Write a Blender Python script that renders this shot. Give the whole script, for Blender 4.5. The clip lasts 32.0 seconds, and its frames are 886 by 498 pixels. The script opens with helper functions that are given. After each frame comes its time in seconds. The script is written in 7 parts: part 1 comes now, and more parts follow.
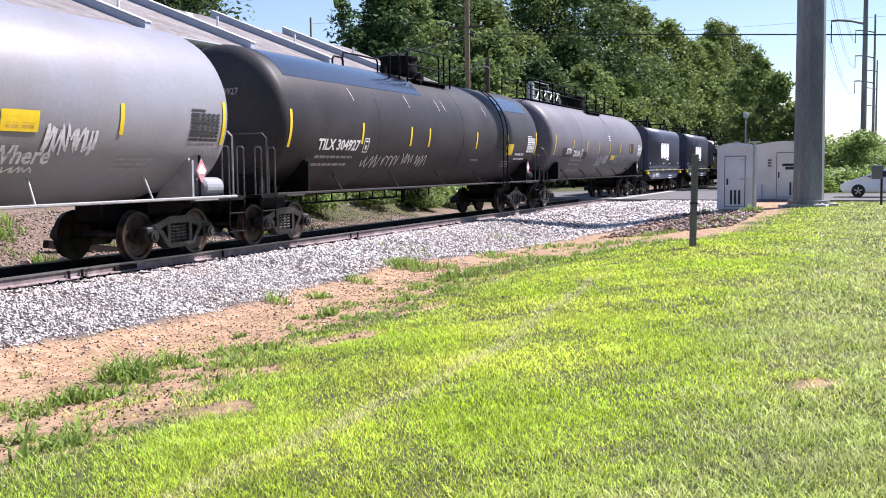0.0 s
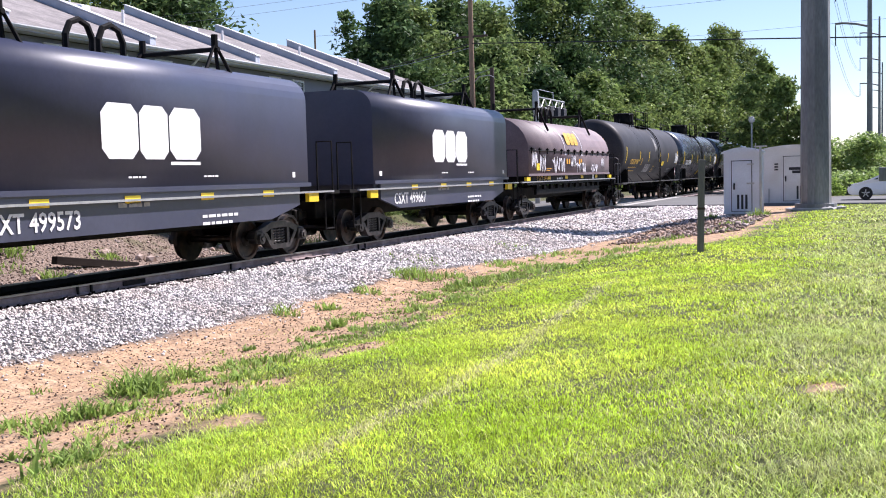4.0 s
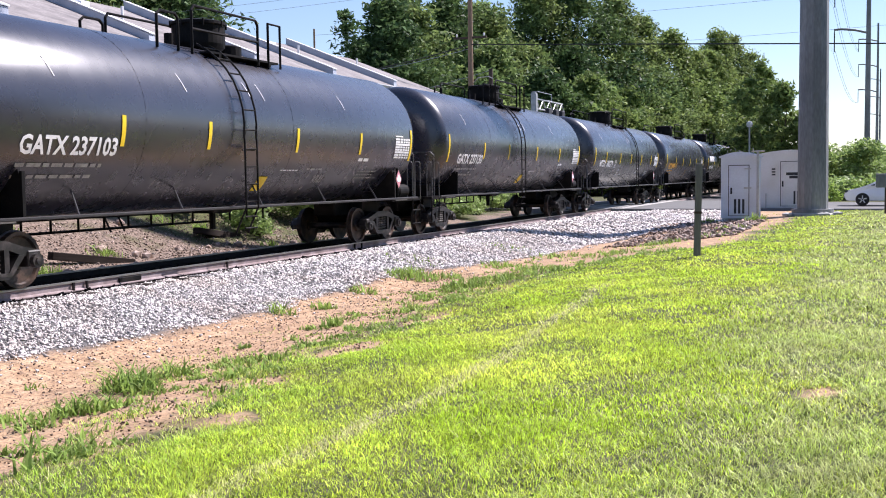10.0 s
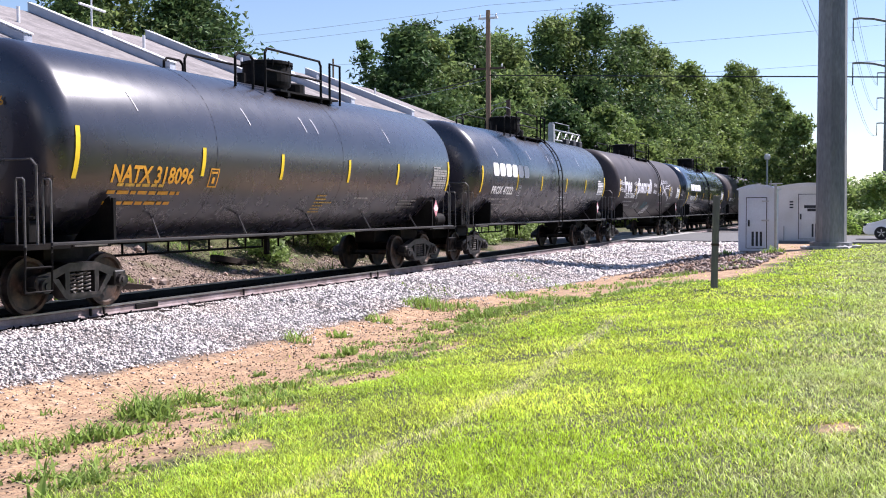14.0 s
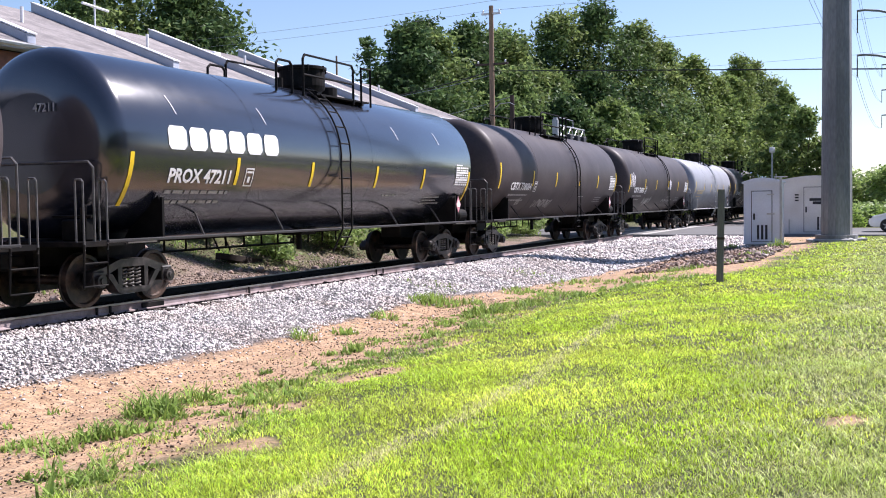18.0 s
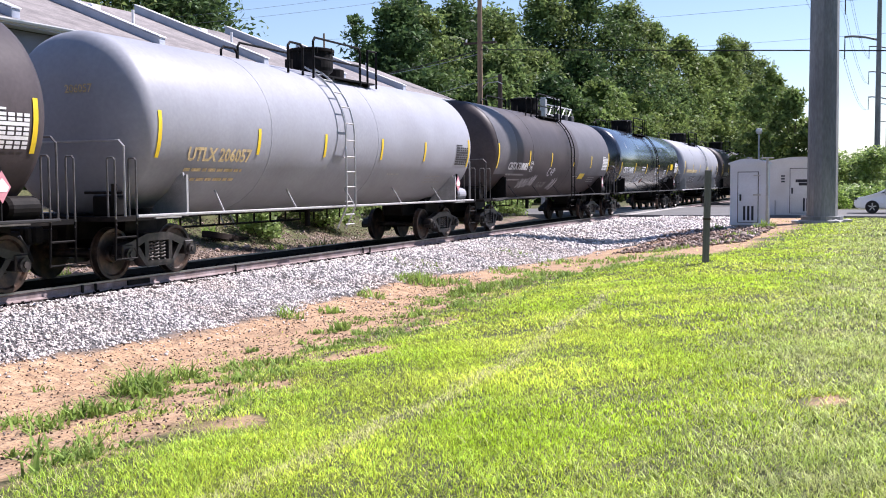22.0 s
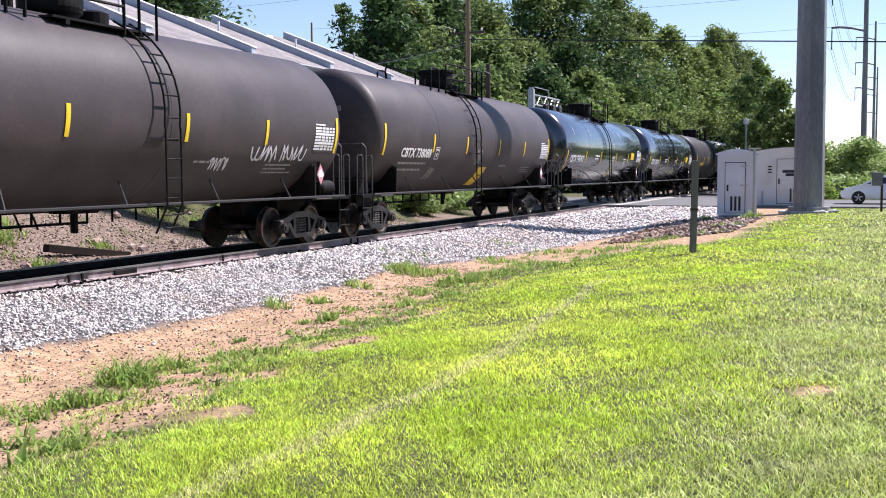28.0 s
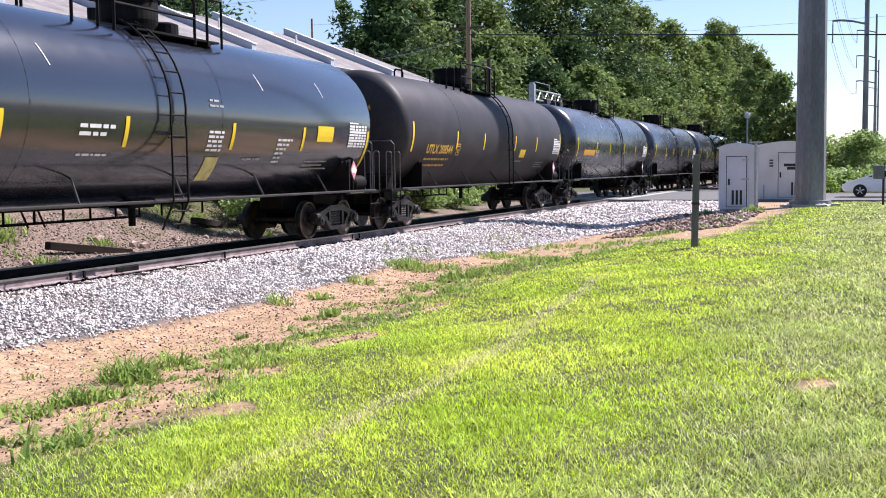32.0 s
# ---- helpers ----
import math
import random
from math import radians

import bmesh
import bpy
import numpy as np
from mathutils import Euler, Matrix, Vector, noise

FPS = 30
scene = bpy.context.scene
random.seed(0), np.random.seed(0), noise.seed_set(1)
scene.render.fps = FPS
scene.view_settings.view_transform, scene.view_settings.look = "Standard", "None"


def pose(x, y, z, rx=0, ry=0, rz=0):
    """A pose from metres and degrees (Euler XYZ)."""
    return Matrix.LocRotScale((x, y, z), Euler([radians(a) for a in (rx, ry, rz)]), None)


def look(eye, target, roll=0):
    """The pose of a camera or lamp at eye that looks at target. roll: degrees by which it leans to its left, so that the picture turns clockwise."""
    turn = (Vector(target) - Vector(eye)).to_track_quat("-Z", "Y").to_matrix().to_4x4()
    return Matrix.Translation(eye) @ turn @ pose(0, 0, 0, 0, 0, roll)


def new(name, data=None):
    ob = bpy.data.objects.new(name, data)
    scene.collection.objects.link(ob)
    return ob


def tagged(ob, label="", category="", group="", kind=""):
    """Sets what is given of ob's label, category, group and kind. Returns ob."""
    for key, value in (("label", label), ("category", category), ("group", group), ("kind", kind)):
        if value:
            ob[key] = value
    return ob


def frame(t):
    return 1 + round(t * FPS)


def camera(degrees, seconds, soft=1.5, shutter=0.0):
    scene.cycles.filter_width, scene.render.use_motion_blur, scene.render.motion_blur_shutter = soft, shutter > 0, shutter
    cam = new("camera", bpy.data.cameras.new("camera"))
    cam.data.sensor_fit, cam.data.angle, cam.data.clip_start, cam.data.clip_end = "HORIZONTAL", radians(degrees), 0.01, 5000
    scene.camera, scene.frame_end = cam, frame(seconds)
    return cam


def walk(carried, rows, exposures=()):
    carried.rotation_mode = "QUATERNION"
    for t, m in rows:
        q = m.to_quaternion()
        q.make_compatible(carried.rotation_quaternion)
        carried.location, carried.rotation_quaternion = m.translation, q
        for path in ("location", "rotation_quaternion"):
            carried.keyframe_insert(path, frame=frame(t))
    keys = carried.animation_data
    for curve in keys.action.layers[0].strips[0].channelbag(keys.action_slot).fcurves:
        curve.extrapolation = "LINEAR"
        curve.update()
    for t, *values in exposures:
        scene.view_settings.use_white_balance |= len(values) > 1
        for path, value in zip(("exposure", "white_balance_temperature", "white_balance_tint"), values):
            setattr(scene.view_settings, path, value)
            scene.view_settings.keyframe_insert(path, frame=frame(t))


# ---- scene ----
cam = camera(45.93, 32.0, soft=1.0)

PATH = [
    (0.0, (13.34, 0.0, 1.657), (2.1075, 27.7203, -0.6529), -0.572),
    (0.5, (13.34, 0.0, 1.657), (2.0984, 27.7183, -0.6335), -0.681),
    (1.0, (13.34, 0.0, 1.657), (2.1135, 27.7272, -0.5990), -0.829),
    (1.5, (13.34, 0.0, 1.657), (2.1290, 27.7370, -0.5546), -1.009),
    (2.0, (13.34, 0.0, 1.657), (2.1090, 27.7331, -0.5024), -1.204),
    (2.5, (13.34, 0.0, 1.657), (2.0478, 27.7119, -0.4548), -1.350),
    (3.0, (13.34, 0.0, 1.657), (1.9665, 27.6816, -0.4150), -1.485),
    (3.5, (13.34, 0.0, 1.657), (1.8999, 27.6569, -0.3780), -1.582),
    (5.5, (13.34, 0.0, 1.657), (1.9885, 27.6925, -0.3895), -1.349),
    (6.0, (13.34, 0.0, 1.657), (2.0212, 27.7018, -0.4445), -1.232),
    (6.5, (13.34, 0.0, 1.657), (2.0568, 27.7131, -0.4869), -1.128),
    (7.0, (13.34, 0.0, 1.657), (2.0896, 27.7257, -0.4965), -1.042),
    (7.5, (13.34, 0.0, 1.657), (2.1085, 27.7362, -0.4590), -1.033),
    (8.0, (13.34, 0.0, 1.657), (2.1122, 27.7413, -0.4109), -1.057),
    (8.5, (13.34, 0.0, 1.657), (2.0987, 27.7377, -0.3856), -1.059),
    (9.0, (13.34, 0.0, 1.657), (2.0743, 27.7275, -0.3904), -0.974),
    (9.5, (13.34, 0.0, 1.657), (2.0364, 27.7113, -0.4005), -0.863),
    (10.0, (13.34, 0.0, 1.657), (1.9951, 27.6975, -0.3581), -0.808),
    (10.5, (13.34, 0.0, 1.657), (1.9510, 27.6890, -0.2224), -0.762),
    (11.0, (13.34, 0.0, 1.657), (1.8992, 27.6817, -0.0016), -0.715),
    (11.5, (13.34, 0.0, 1.657), (1.8365, 27.6699, 0.2550), -0.679),
    (12.0, (13.34, 0.0, 1.657), (1.7817, 27.6564, 0.4535), -0.579),
    (12.5, (13.34, 0.0, 1.657), (1.7329, 27.6400, 0.5503), -0.483),
    (13.0, (13.34, 0.0, 1.657), (1.6775, 27.6170, 0.5587), -0.406),
    (13.5, (13.34, 0.0, 1.657), (1.6159, 27.5895, 0.5244), -0.360),
    (14.0, (13.34, 0.0, 1.657), (1.5571, 27.5632, 0.4937), -0.291),
    (14.5, (13.34, 0.0, 1.657), (1.5073, 27.5416, 0.4891), -0.248),
    (16.5, (13.34, 0.0, 1.657), (1.4718, 27.5314, 0.6157), -0.617),
    (17.0, (13.34, 0.0, 1.657), (1.4600, 27.5240, 0.5568), -0.722),
    (17.5, (13.34, 0.0, 1.657), (1.4406, 27.5125, 0.4794), -0.805),
    (18.0, (13.34, 0.0, 1.657), (1.4243, 27.5013, 0.3870), -0.811),
    (18.5, (13.34, 0.0, 1.657), (1.4221, 27.4960, 0.2979), -0.761),
    (19.0, (13.34, 0.0, 1.657), (1.4236, 27.4930, 0.2237), -0.736),
    (19.5, (13.34, 0.0, 1.657), (1.4267, 27.4910, 0.1611), -0.694),
    (20.0, (13.34, 0.0, 1.657), (1.4391, 27.4933, 0.1061), -0.662),
    (20.5, (13.34, 0.0, 1.657), (1.4752, 27.5060, 0.0566), -0.666),
    (21.0, (13.34, 0.0, 1.657), (1.5424, 27.5311, -0.0079), -0.629),
    (21.5, (13.34, 0.0, 1.657), (1.6466, 27.5700, -0.0974), -0.568),
    (22.0, (13.34, 0.0, 1.657), (1.7758, 27.6167, -0.2148), -0.465),
    (22.5, (13.34, 0.0, 1.657), (1.9062, 27.6630, -0.3295), -0.332),
    (23.0, (13.34, 0.0, 1.657), (2.0012, 27.6959, -0.4139), -0.208),
    (23.5, (13.34, 0.0, 1.657), (2.0685, 27.7204, -0.4535), -0.045),
    (24.0, (13.34, 0.0, 1.657), (2.1215, 27.7426, -0.4439), 0.043),
    (24.5, (13.34, 0.0, 1.657), (2.1611, 27.7626, -0.3903), 0.015),
    (25.0, (13.34, 0.0, 1.657), (2.1809, 27.7766, -0.3067), -0.116),
    (25.5, (13.34, 0.0, 1.657), (2.1730, 27.7795, -0.2197), -0.359),
    (27.5, (13.34, 0.0, 1.657), (2.0628, 27.7242, -0.3711), -0.578),
    (28.0, (13.34, 0.0, 1.657), (2.1018, 27.7303, -0.5007), -0.379),
    (28.5, (13.34, 0.0, 1.657), (2.1363, 27.7366, -0.5971), -0.231),
    (29.0, (13.34, 0.0, 1.657), (2.1566, 27.7404, -0.6505), -0.198),
    (29.5, (13.34, 0.0, 1.657), (2.1541, 27.7373, -0.6756), -0.220),
    (30.0, (13.34, 0.0, 1.657), (2.1338, 27.7288, -0.6786), -0.303),
    (30.5, (13.34, 0.0, 1.657), (2.1053, 27.7185, -0.6634), -0.408),
    (31.0, (13.34, 0.0, 1.657), (2.0764, 27.7085, -0.6437), -0.512),
    (31.5, (13.34, 0.0, 1.657), (2.0618, 27.7036, -0.6310), -0.606),
    (32.0, (13.34, 0.0, 1.657), (2.0628, 27.7042, -0.6291), -0.695),
]
walk(cam, [(t, look(e, g, r)) for t, e, g, r in PATH], [(0.0, 0.85, 6250, 21), (32.0, 0.85, 6250, 21)])


# Plan: the track lies along Y (x = 0, rail head z = 0), the train comes from +Y. Lawn and camera are on the +X side,
# the row houses and the woods on the -X side; a road crosses beyond the signal cabinets.
SPEED = 13.1
# how far the train lies behind an even run at that speed, second by second
LAG_T = (0, 11.3, 12.5, 14.5, 16.5, 21, 25, 28.0, 28.6, 29, 30.3, 31, 32)
LAG = (0, -2.49, -2.55, -2.05, -1.95, -1.86, -1.5, -1.5, -1.8, -1.8, -1.5, -1.72, -1.43)


def run(t):
    """How far the train has gone by t seconds."""
    return SPEED * t + float(np.interp(t, LAG_T, LAG))


def world_light():
    w = bpy.data.worlds.new("sky")
    scene.world = w
    w.use_nodes = True
    nt = w.node_tree
    bg = nt.nodes["Background"]
    sky = nt.nodes.new("ShaderNodeTexSky")
    sky.sky_type = "NISHITA"
    sky.sun_disc = False
    sky.sun_elevation = radians(SUN_EL)
    sky.sun_rotation = radians(SUN_AZ)
    sky.air_density, sky.dust_density, sky.ozone_density = 1.0, 0.15, 2.5
    nt.links.new(sky.outputs[0], bg.inputs[0])
    bg.inputs[1].default_value = 0.085
    lamp = bpy.data.lights.new("sun", "SUN")
    lamp.energy, lamp.angle, lamp.color = 5.0, radians(0.55), (1.0, 0.965, 0.915)
    ob = new("sun", lamp)
    a, e = radians(SUN_AZ), radians(SUN_EL)
    d = Vector((math.sin(a) * math.cos(e), math.cos(a) * math.cos(e), math.sin(e)))
    ob.matrix_world = look(d * 60, (0, 0, 0))


SUN_AZ, SUN_EL = 38.0, 50.0
world_light()


# ---- materials ----
def material(name, base, rough=0.6, metal=0.0, var=0.12, scale=6.0, fine=60.0, bump=0.0, bump_scale=40.0, second=None,
             mix_scale=1.5, mix_low=0.45, mix_high=0.62, per_object=0.0, per_island=0.0, coords="Object", spec=0.5,
             translucent=0.0, stretch=(1, 1, 1), coat=0.0):
    m = bpy.data.materials.new(name)
    m.use_nodes = True
    nt = m.node_tree
    n, l = nt.nodes, nt.links
    b = n["Principled BSDF"]
    out = n["Material Output"]
    b.inputs["Roughness"].default_value = rough
    b.inputs["Metallic"].default_value = metal
    b.inputs["Specular IOR Level"].default_value = spec
    b.inputs["Coat Weight"].default_value = coat
    b.inputs["Coat Roughness"].default_value = rough
    tc = n.new("ShaderNodeTexCoord")
    mp = n.new("ShaderNodeMapping")
    mp.inputs["Scale"].default_value = stretch
    l.new(tc.outputs[coords], mp.inputs[0])

    def tex(s, detail=4.0):
        t = n.new("ShaderNodeTexNoise")
        t.inputs["Scale"].default_value = s
        t.inputs["Detail"].default_value = detail
        l.new(mp.outputs[0], t.inputs["Vector"])
        return t.outputs["Fac"]

    def ramp(src, lo, hi, a, c):
        r = n.new("ShaderNodeMapRange")
        r.inputs[1].default_value, r.inputs[2].default_value = lo, hi
        r.inputs[3].default_value, r.inputs[4].default_value = a, c
        l.new(src, r.inputs[0])
        return r.outputs[0]

    def times(x, y):
        t = n.new("ShaderNodeMath")
        t.operation = "MULTIPLY"
        l.new(x, t.inputs[0])
        l.new(y, t.inputs[1])
        return t.outputs[0]

    if second is not None:
        mixer = n.new("ShaderNodeMix")
        mixer.data_type = "RGBA"
        l.new(ramp(tex(mix_scale, 6.0), mix_low, mix_high, 0.0, 1.0), mixer.inputs[0])
        mixer.inputs[6].default_value = (*base, 1)
        mixer.inputs[7].default_value = (*second, 1)
        colour = mixer.outputs[2]
    else:
        rgb = n.new("ShaderNodeRGB")
        rgb.outputs[0].default_value = (*base, 1)
        colour = rgb.outputs[0]
    value = times(ramp(tex(scale), 0.3, 0.7, 1 - var, 1 + var), ramp(tex(fine, 2.0), 0.3, 0.7, 1 - var * 0.7, 1 + var * 0.7))
    if per_object:
        info = n.new("ShaderNodeObjectInfo")
        value = times(value, ramp(info.outputs["Random"], 0, 1, 1 - per_object, 1 + per_object))
    if per_island:
        geo = n.new("ShaderNodeNewGeometry")
        value = times(value, ramp(geo.outputs["Random Per Island"], 0, 1, 1 - per_island, 1 + per_island))
    hsv = n.new("ShaderNodeHueSaturation")
    l.new(colour, hsv.inputs["Color"])
    l.new(value, hsv.inputs["Value"])
    l.new(hsv.outputs[0], b.inputs["Base Color"])
    l.new(ramp(tex(scale * 2.3), 0.3, 0.7, max(rough - 0.01, 0.02), min(rough + 0.02, 1)), b.inputs["Roughness"])
    if bump:
        bp = n.new("ShaderNodeBump")
        bp.inputs["Strength"].default_value = bump
        bp.inputs["Distance"].default_value = 0.02
        l.new(tex(bump_scale, 5.0), bp.inputs["Height"])
        l.new(bp.outputs[0], b.inputs["Normal"])
    if translucent:
        tr = n.new("ShaderNodeBsdfTranslucent")
        l.new(hsv.outputs[0], tr.inputs["Color"])
        ms = n.new("ShaderNodeMixShader")
        ms.inputs[0].default_value = translucent
        l.new(b.outputs[0], ms.inputs[1])
        l.new(tr.outputs[0], ms.inputs[2])
        l.new(ms.outputs[0], out.inputs["Surface"])
    return m


STEEL_BLACK = material("black_tank_paint", (0.022, 0.022, 0.033), 0.27, var=0.07, scale=1.2, fine=18, second=(0.026, 0.025, 0.037), mix_scale=0.6, spec=0.95, coat=0.35)
MATTE_BLACK = material("weathered_black_paint", (0.043, 0.04, 0.044), 0.5, var=0.14, scale=1.0, fine=14, second=(0.052, 0.048, 0.051), mix_scale=0.5, spec=0.16)
BROWN_BLACK = material("brown_black_paint", (0.068, 0.057, 0.06), 0.48, var=0.12, scale=1.0, fine=14, second=(0.078, 0.066, 0.068), mix_scale=0.5, spec=0.16)
BLUE_BLACK = material("blue_black_gloss_paint", (0.013, 0.0155, 0.026), 0.17, var=0.05, scale=1.2, fine=18, spec=1.0, coat=0.7)
GREY_PAINT = material("grey_tank_paint", (0.28, 0.28, 0.315), 0.42, var=0.08, scale=1.0, fine=12, second=(0.235, 0.23, 0.24), mix_scale=0.5)
WHITE_GREY = material("pale_grey_tank_paint", (0.315, 0.325, 0.365), 0.5, var=0.07, scale=1.0, fine=12, second=(0.275, 0.28, 0.305), mix_scale=0.4, mix_low=0.5, mix_high=0.75, spec=0.25)
DARK_GREY = material("faded_dark_grey_paint", (0.165, 0.155, 0.175), 0.5, var=0.16, scale=1.0, fine=12, second=(0.13, 0.122, 0.137), mix_scale=0.5, spec=0.3)
NAVY = material("navy_paint", (0.042, 0.046, 0.085), 0.4, var=0.1, scale=1.0, fine=12, second=(0.052, 0.055, 0.09), mix_scale=0.6, coat=0.3)
MAROON = material("faded_maroon_brown_paint", (0.19, 0.14, 0.15), 0.55, var=0.14, scale=1.2, fine=16, second=(0.24, 0.18, 0.185), mix_scale=0.7)
UNDER = material("grimy_black_steel", (0.007, 0.0065, 0.0065), 0.6, var=0.35, scale=3.0, fine=40, second=(0.016, 0.0135, 0.0125), mix_scale=2.5, spec=0.12)
TRUCK = material("dusty_cast_steel", (0.011, 0.0098, 0.0098), 0.42, var=0.3, scale=5.0, fine=50, second=(0.04, 0.033, 0.032), mix_scale=5.0, spec=0.5)
WHEEL = material("wheel_steel", (0.018, 0.0155, 0.015), 0.45, metal=0.2, var=0.3, scale=6.0, fine=50, second=(0.075, 0.046, 0.033), mix_scale=3.0, spec=0.4)
RAIL_TOP = material("polished_rail_steel", (0.3, 0.29, 0.28), 0.4, metal=0.8, var=0.1, scale=3.0)
RAIL_RUST = material("rusty_rail_steel", (0.25, 0.195, 0.19), 0.8, var=0.2, scale=4.0, fine=60, second=(0.34, 0.28, 0.28), mix_scale=3.0, spec=0.2)
# far rail: shade under the train is put into this black, along with grease
RAIL_GREASY_SHADE = material("greasy_shaded_rail_steel", (0.018, 0.0165, 0.016), 0.6, var=0.3, scale=4.0, fine=60, spec=0.15)
GALV = material("galvanised_handrail", (0.45, 0.45, 0.45), 0.45, metal=0.5, var=0.15, scale=5.0)
YELLOW = material("yellow_reflective_stripe", (0.85, 0.6, 0.02), 0.45, var=0.06, scale=8.0)
PALE_YELLOW = material("sun_faded_yellow_panel", (0.66, 0.6, 0.24), 0.55, var=0.2, scale=6.0)
WHITE = material("white_marking_paint", (0.8, 0.8, 0.8), 0.55, var=0.08, scale=8.0)
FADED = material("faded_white_marking", (0.36, 0.35, 0.34), 0.6, var=0.25, scale=10.0)
ORANGE = material("orange_marking_paint", (0.75, 0.36, 0.03), 0.5, var=0.1, scale=8.0)
DULL_YELLOW = material("dull_yellow_paint", (0.62, 0.38, 0.06), 0.6, var=0.3, scale=9.0)
SPRAY = material("white_spray_paint", (0.72, 0.7, 0.74), 0.6, var=0.2, scale=12.0)
PALE_ORANGE = material("faded_orange_paint", (0.58, 0.45, 0.24), 0.6, var=0.3, scale=9.0)
TEAL = material("teal_spray_paint", (0.05, 0.16, 0.2), 0.6, var=0.2)
PINK_DULL = material("dull_pink_spray_paint", (0.25, 0.08, 0.13), 0.6, var=0.2)
DARK_PATCH = material("grey_touch_up_paint", (0.115, 0.11, 0.12), 0.5, var=0.14, scale=1.0, fine=12, spec=0.2)
PINK_RED = material("pale_red_placard", (0.62, 0.27, 0.31), 0.45, var=0.08)
CONCRETE = material("weathered_concrete", (0.42, 0.41, 0.39), 0.85, var=0.14, scale=4.0, fine=60, bump=0.2)
ASPHALT = material("worn_asphalt", (0.13, 0.128, 0.125), 0.9, var=0.15, scale=0.8, fine=50, bump=0.2, coords="Object")
POLE_STEEL = material("weathered_grey_pole_steel", (0.2, 0.205, 0.21), 0.6, metal=0.3, var=0.22, scale=0.9, fine=14, stretch=(1, 1, 0.25), second=(0.27, 0.27, 0.27), mix_scale=1.2)
WOOD_POLE = material("weathered_pole_wood", (0.26, 0.17, 0.11), 0.85, var=0.25, scale=3.0, fine=40, stretch=(1, 1, 0.08))
WOOD_DARK = material("dark_creosote_wood", (0.07, 0.045, 0.035), 0.85, var=0.25, scale=3.0, fine=40, stretch=(1, 1, 0.08))
TIE_WOOD = material("old_tie_wood", (0.035, 0.028, 0.025), 0.95, var=0.25, scale=3.0, fine=30, stretch=(0.15, 1, 1), per_object=0.25, spec=0.1)
POST_WOOD = material("grey_weathered_post", (0.17, 0.16, 0.15), 0.85, var=0.25, scale=4.0, fine=50, stretch=(1, 1, 0.1))
CAB_PAINT = material("pale_grey_cabinet_paint", (0.68, 0.72, 0.8), 0.45, var=0.07, scale=2.0, fine=20, second=(0.62, 0.64, 0.69), mix_scale=1.0)
CAB_CREAM = material("off_white_cabinet_paint", (0.74, 0.73, 0.72), 0.5, var=0.07, scale=2.0, fine=20, second=(0.62, 0.6, 0.57), mix_scale=1.0)
CAB_DARK = material("dark_vent_slot", (0.03, 0.03, 0.035), 0.7)
SHINGLE = material("grey_brown_shingles", (0.2, 0.18, 0.175), 0.9, var=0.25, scale=0.7, fine=24, per_object=0.1, second=(0.26, 0.235, 0.225), mix_scale=3.0)
STUCCO = material("blue_grey_siding", (0.23, 0.24, 0.28), 0.8, var=0.08, scale=0.8, fine=20)
FLASHING = material("pale_metal_flashing", (0.42, 0.45, 0.52), 0.5, var=0.1, scale=2.0)
TRIM = material("white_trim_paint", (0.75, 0.75, 0.76), 0.55, var=0.05)
BRICK = material("red_brick", (0.26, 0.11, 0.075), 0.85, var=0.2, scale=5.0, fine=40, per_object=0.2)
GLASS = material("dark_window_glass", (0.02, 0.025, 0.03), 0.06, var=0.05)
CAR_WHITE = material("white_car_paint", (0.8, 0.8, 0.82), 0.2, var=0.02, coat=1.0)
TYRE = material("tyre_rubber", (0.02, 0.02, 0.02), 0.85, var=0.2)
ALLOY = material("alloy_wheel", (0.5, 0.5, 0.52), 0.35, metal=0.8)
CABLE = material("black_cable_rubber", (0.015, 0.015, 0.016), 0.6)
WIRE_GREY = material("dull_grey_wire", (0.22, 0.24, 0.28), 0.6)
BARK = material("tree_bark", (0.1, 0.075, 0.055), 0.9, var=0.3, scale=4.0, fine=30, stretch=(1, 1, 0.2))
LEAF = material("broad_leaves", (0.145, 0.21, 0.07), 0.55, var=0.25, scale=0.25, fine=3, per_island=0.6, second=(0.22, 0.275, 0.09), mix_scale=0.15, translucent=0.4, coords="Object", spec=0.15)
LEAF_DARK = material("dark_leaves", (0.08, 0.135, 0.05), 0.55, var=0.25, scale=0.25, fine=3, per_island=0.55, second=(0.115, 0.17, 0.05), mix_scale=0.12, translucent=0.3, coords="Object", spec=0.15)
# lighter copy of the leaves, with sunlight put into the colour
LEAF_SUNLIT = material("sunlit_leaves", (0.18, 0.25, 0.075), 0.55, var=0.25, scale=0.25, fine=3, per_island=0.5, second=(0.24, 0.3, 0.09), mix_scale=0.15, translucent=0.4, coords="Object", spec=0.15)
SHRUB = material("light_green_shrub_leaves", (0.3, 0.4, 0.13), 0.55, var=0.2, scale=0.8, fine=6, per_island=0.4, translucent=0.4)
GRASS = material("lawn_grass_blades", (0.54, 0.72, 0.05), 0.55, var=0.22, scale=0.7, fine=7, per_island=0.78, second=(0.69, 0.77, 0.11), mix_scale=0.35, mix_low=0.4, mix_high=0.65, translucent=0.45, spec=0.2)
GRASS_MID = material("mid_green_grass_blades", (0.42, 0.58, 0.08), 0.55, var=0.25, scale=0.9, fine=7, per_island=0.75, second=(0.47, 0.54, 0.11), mix_scale=0.6, translucent=0.4, spec=0.2)
GRASS_COARSE = material("coarse_olive_grass_blades", (0.46, 0.55, 0.15), 0.5, var=0.2, scale=1.1, fine=6, per_island=0.75, second=(0.54, 0.58, 0.22), mix_scale=1.6, translucent=0.35, spec=0.2)
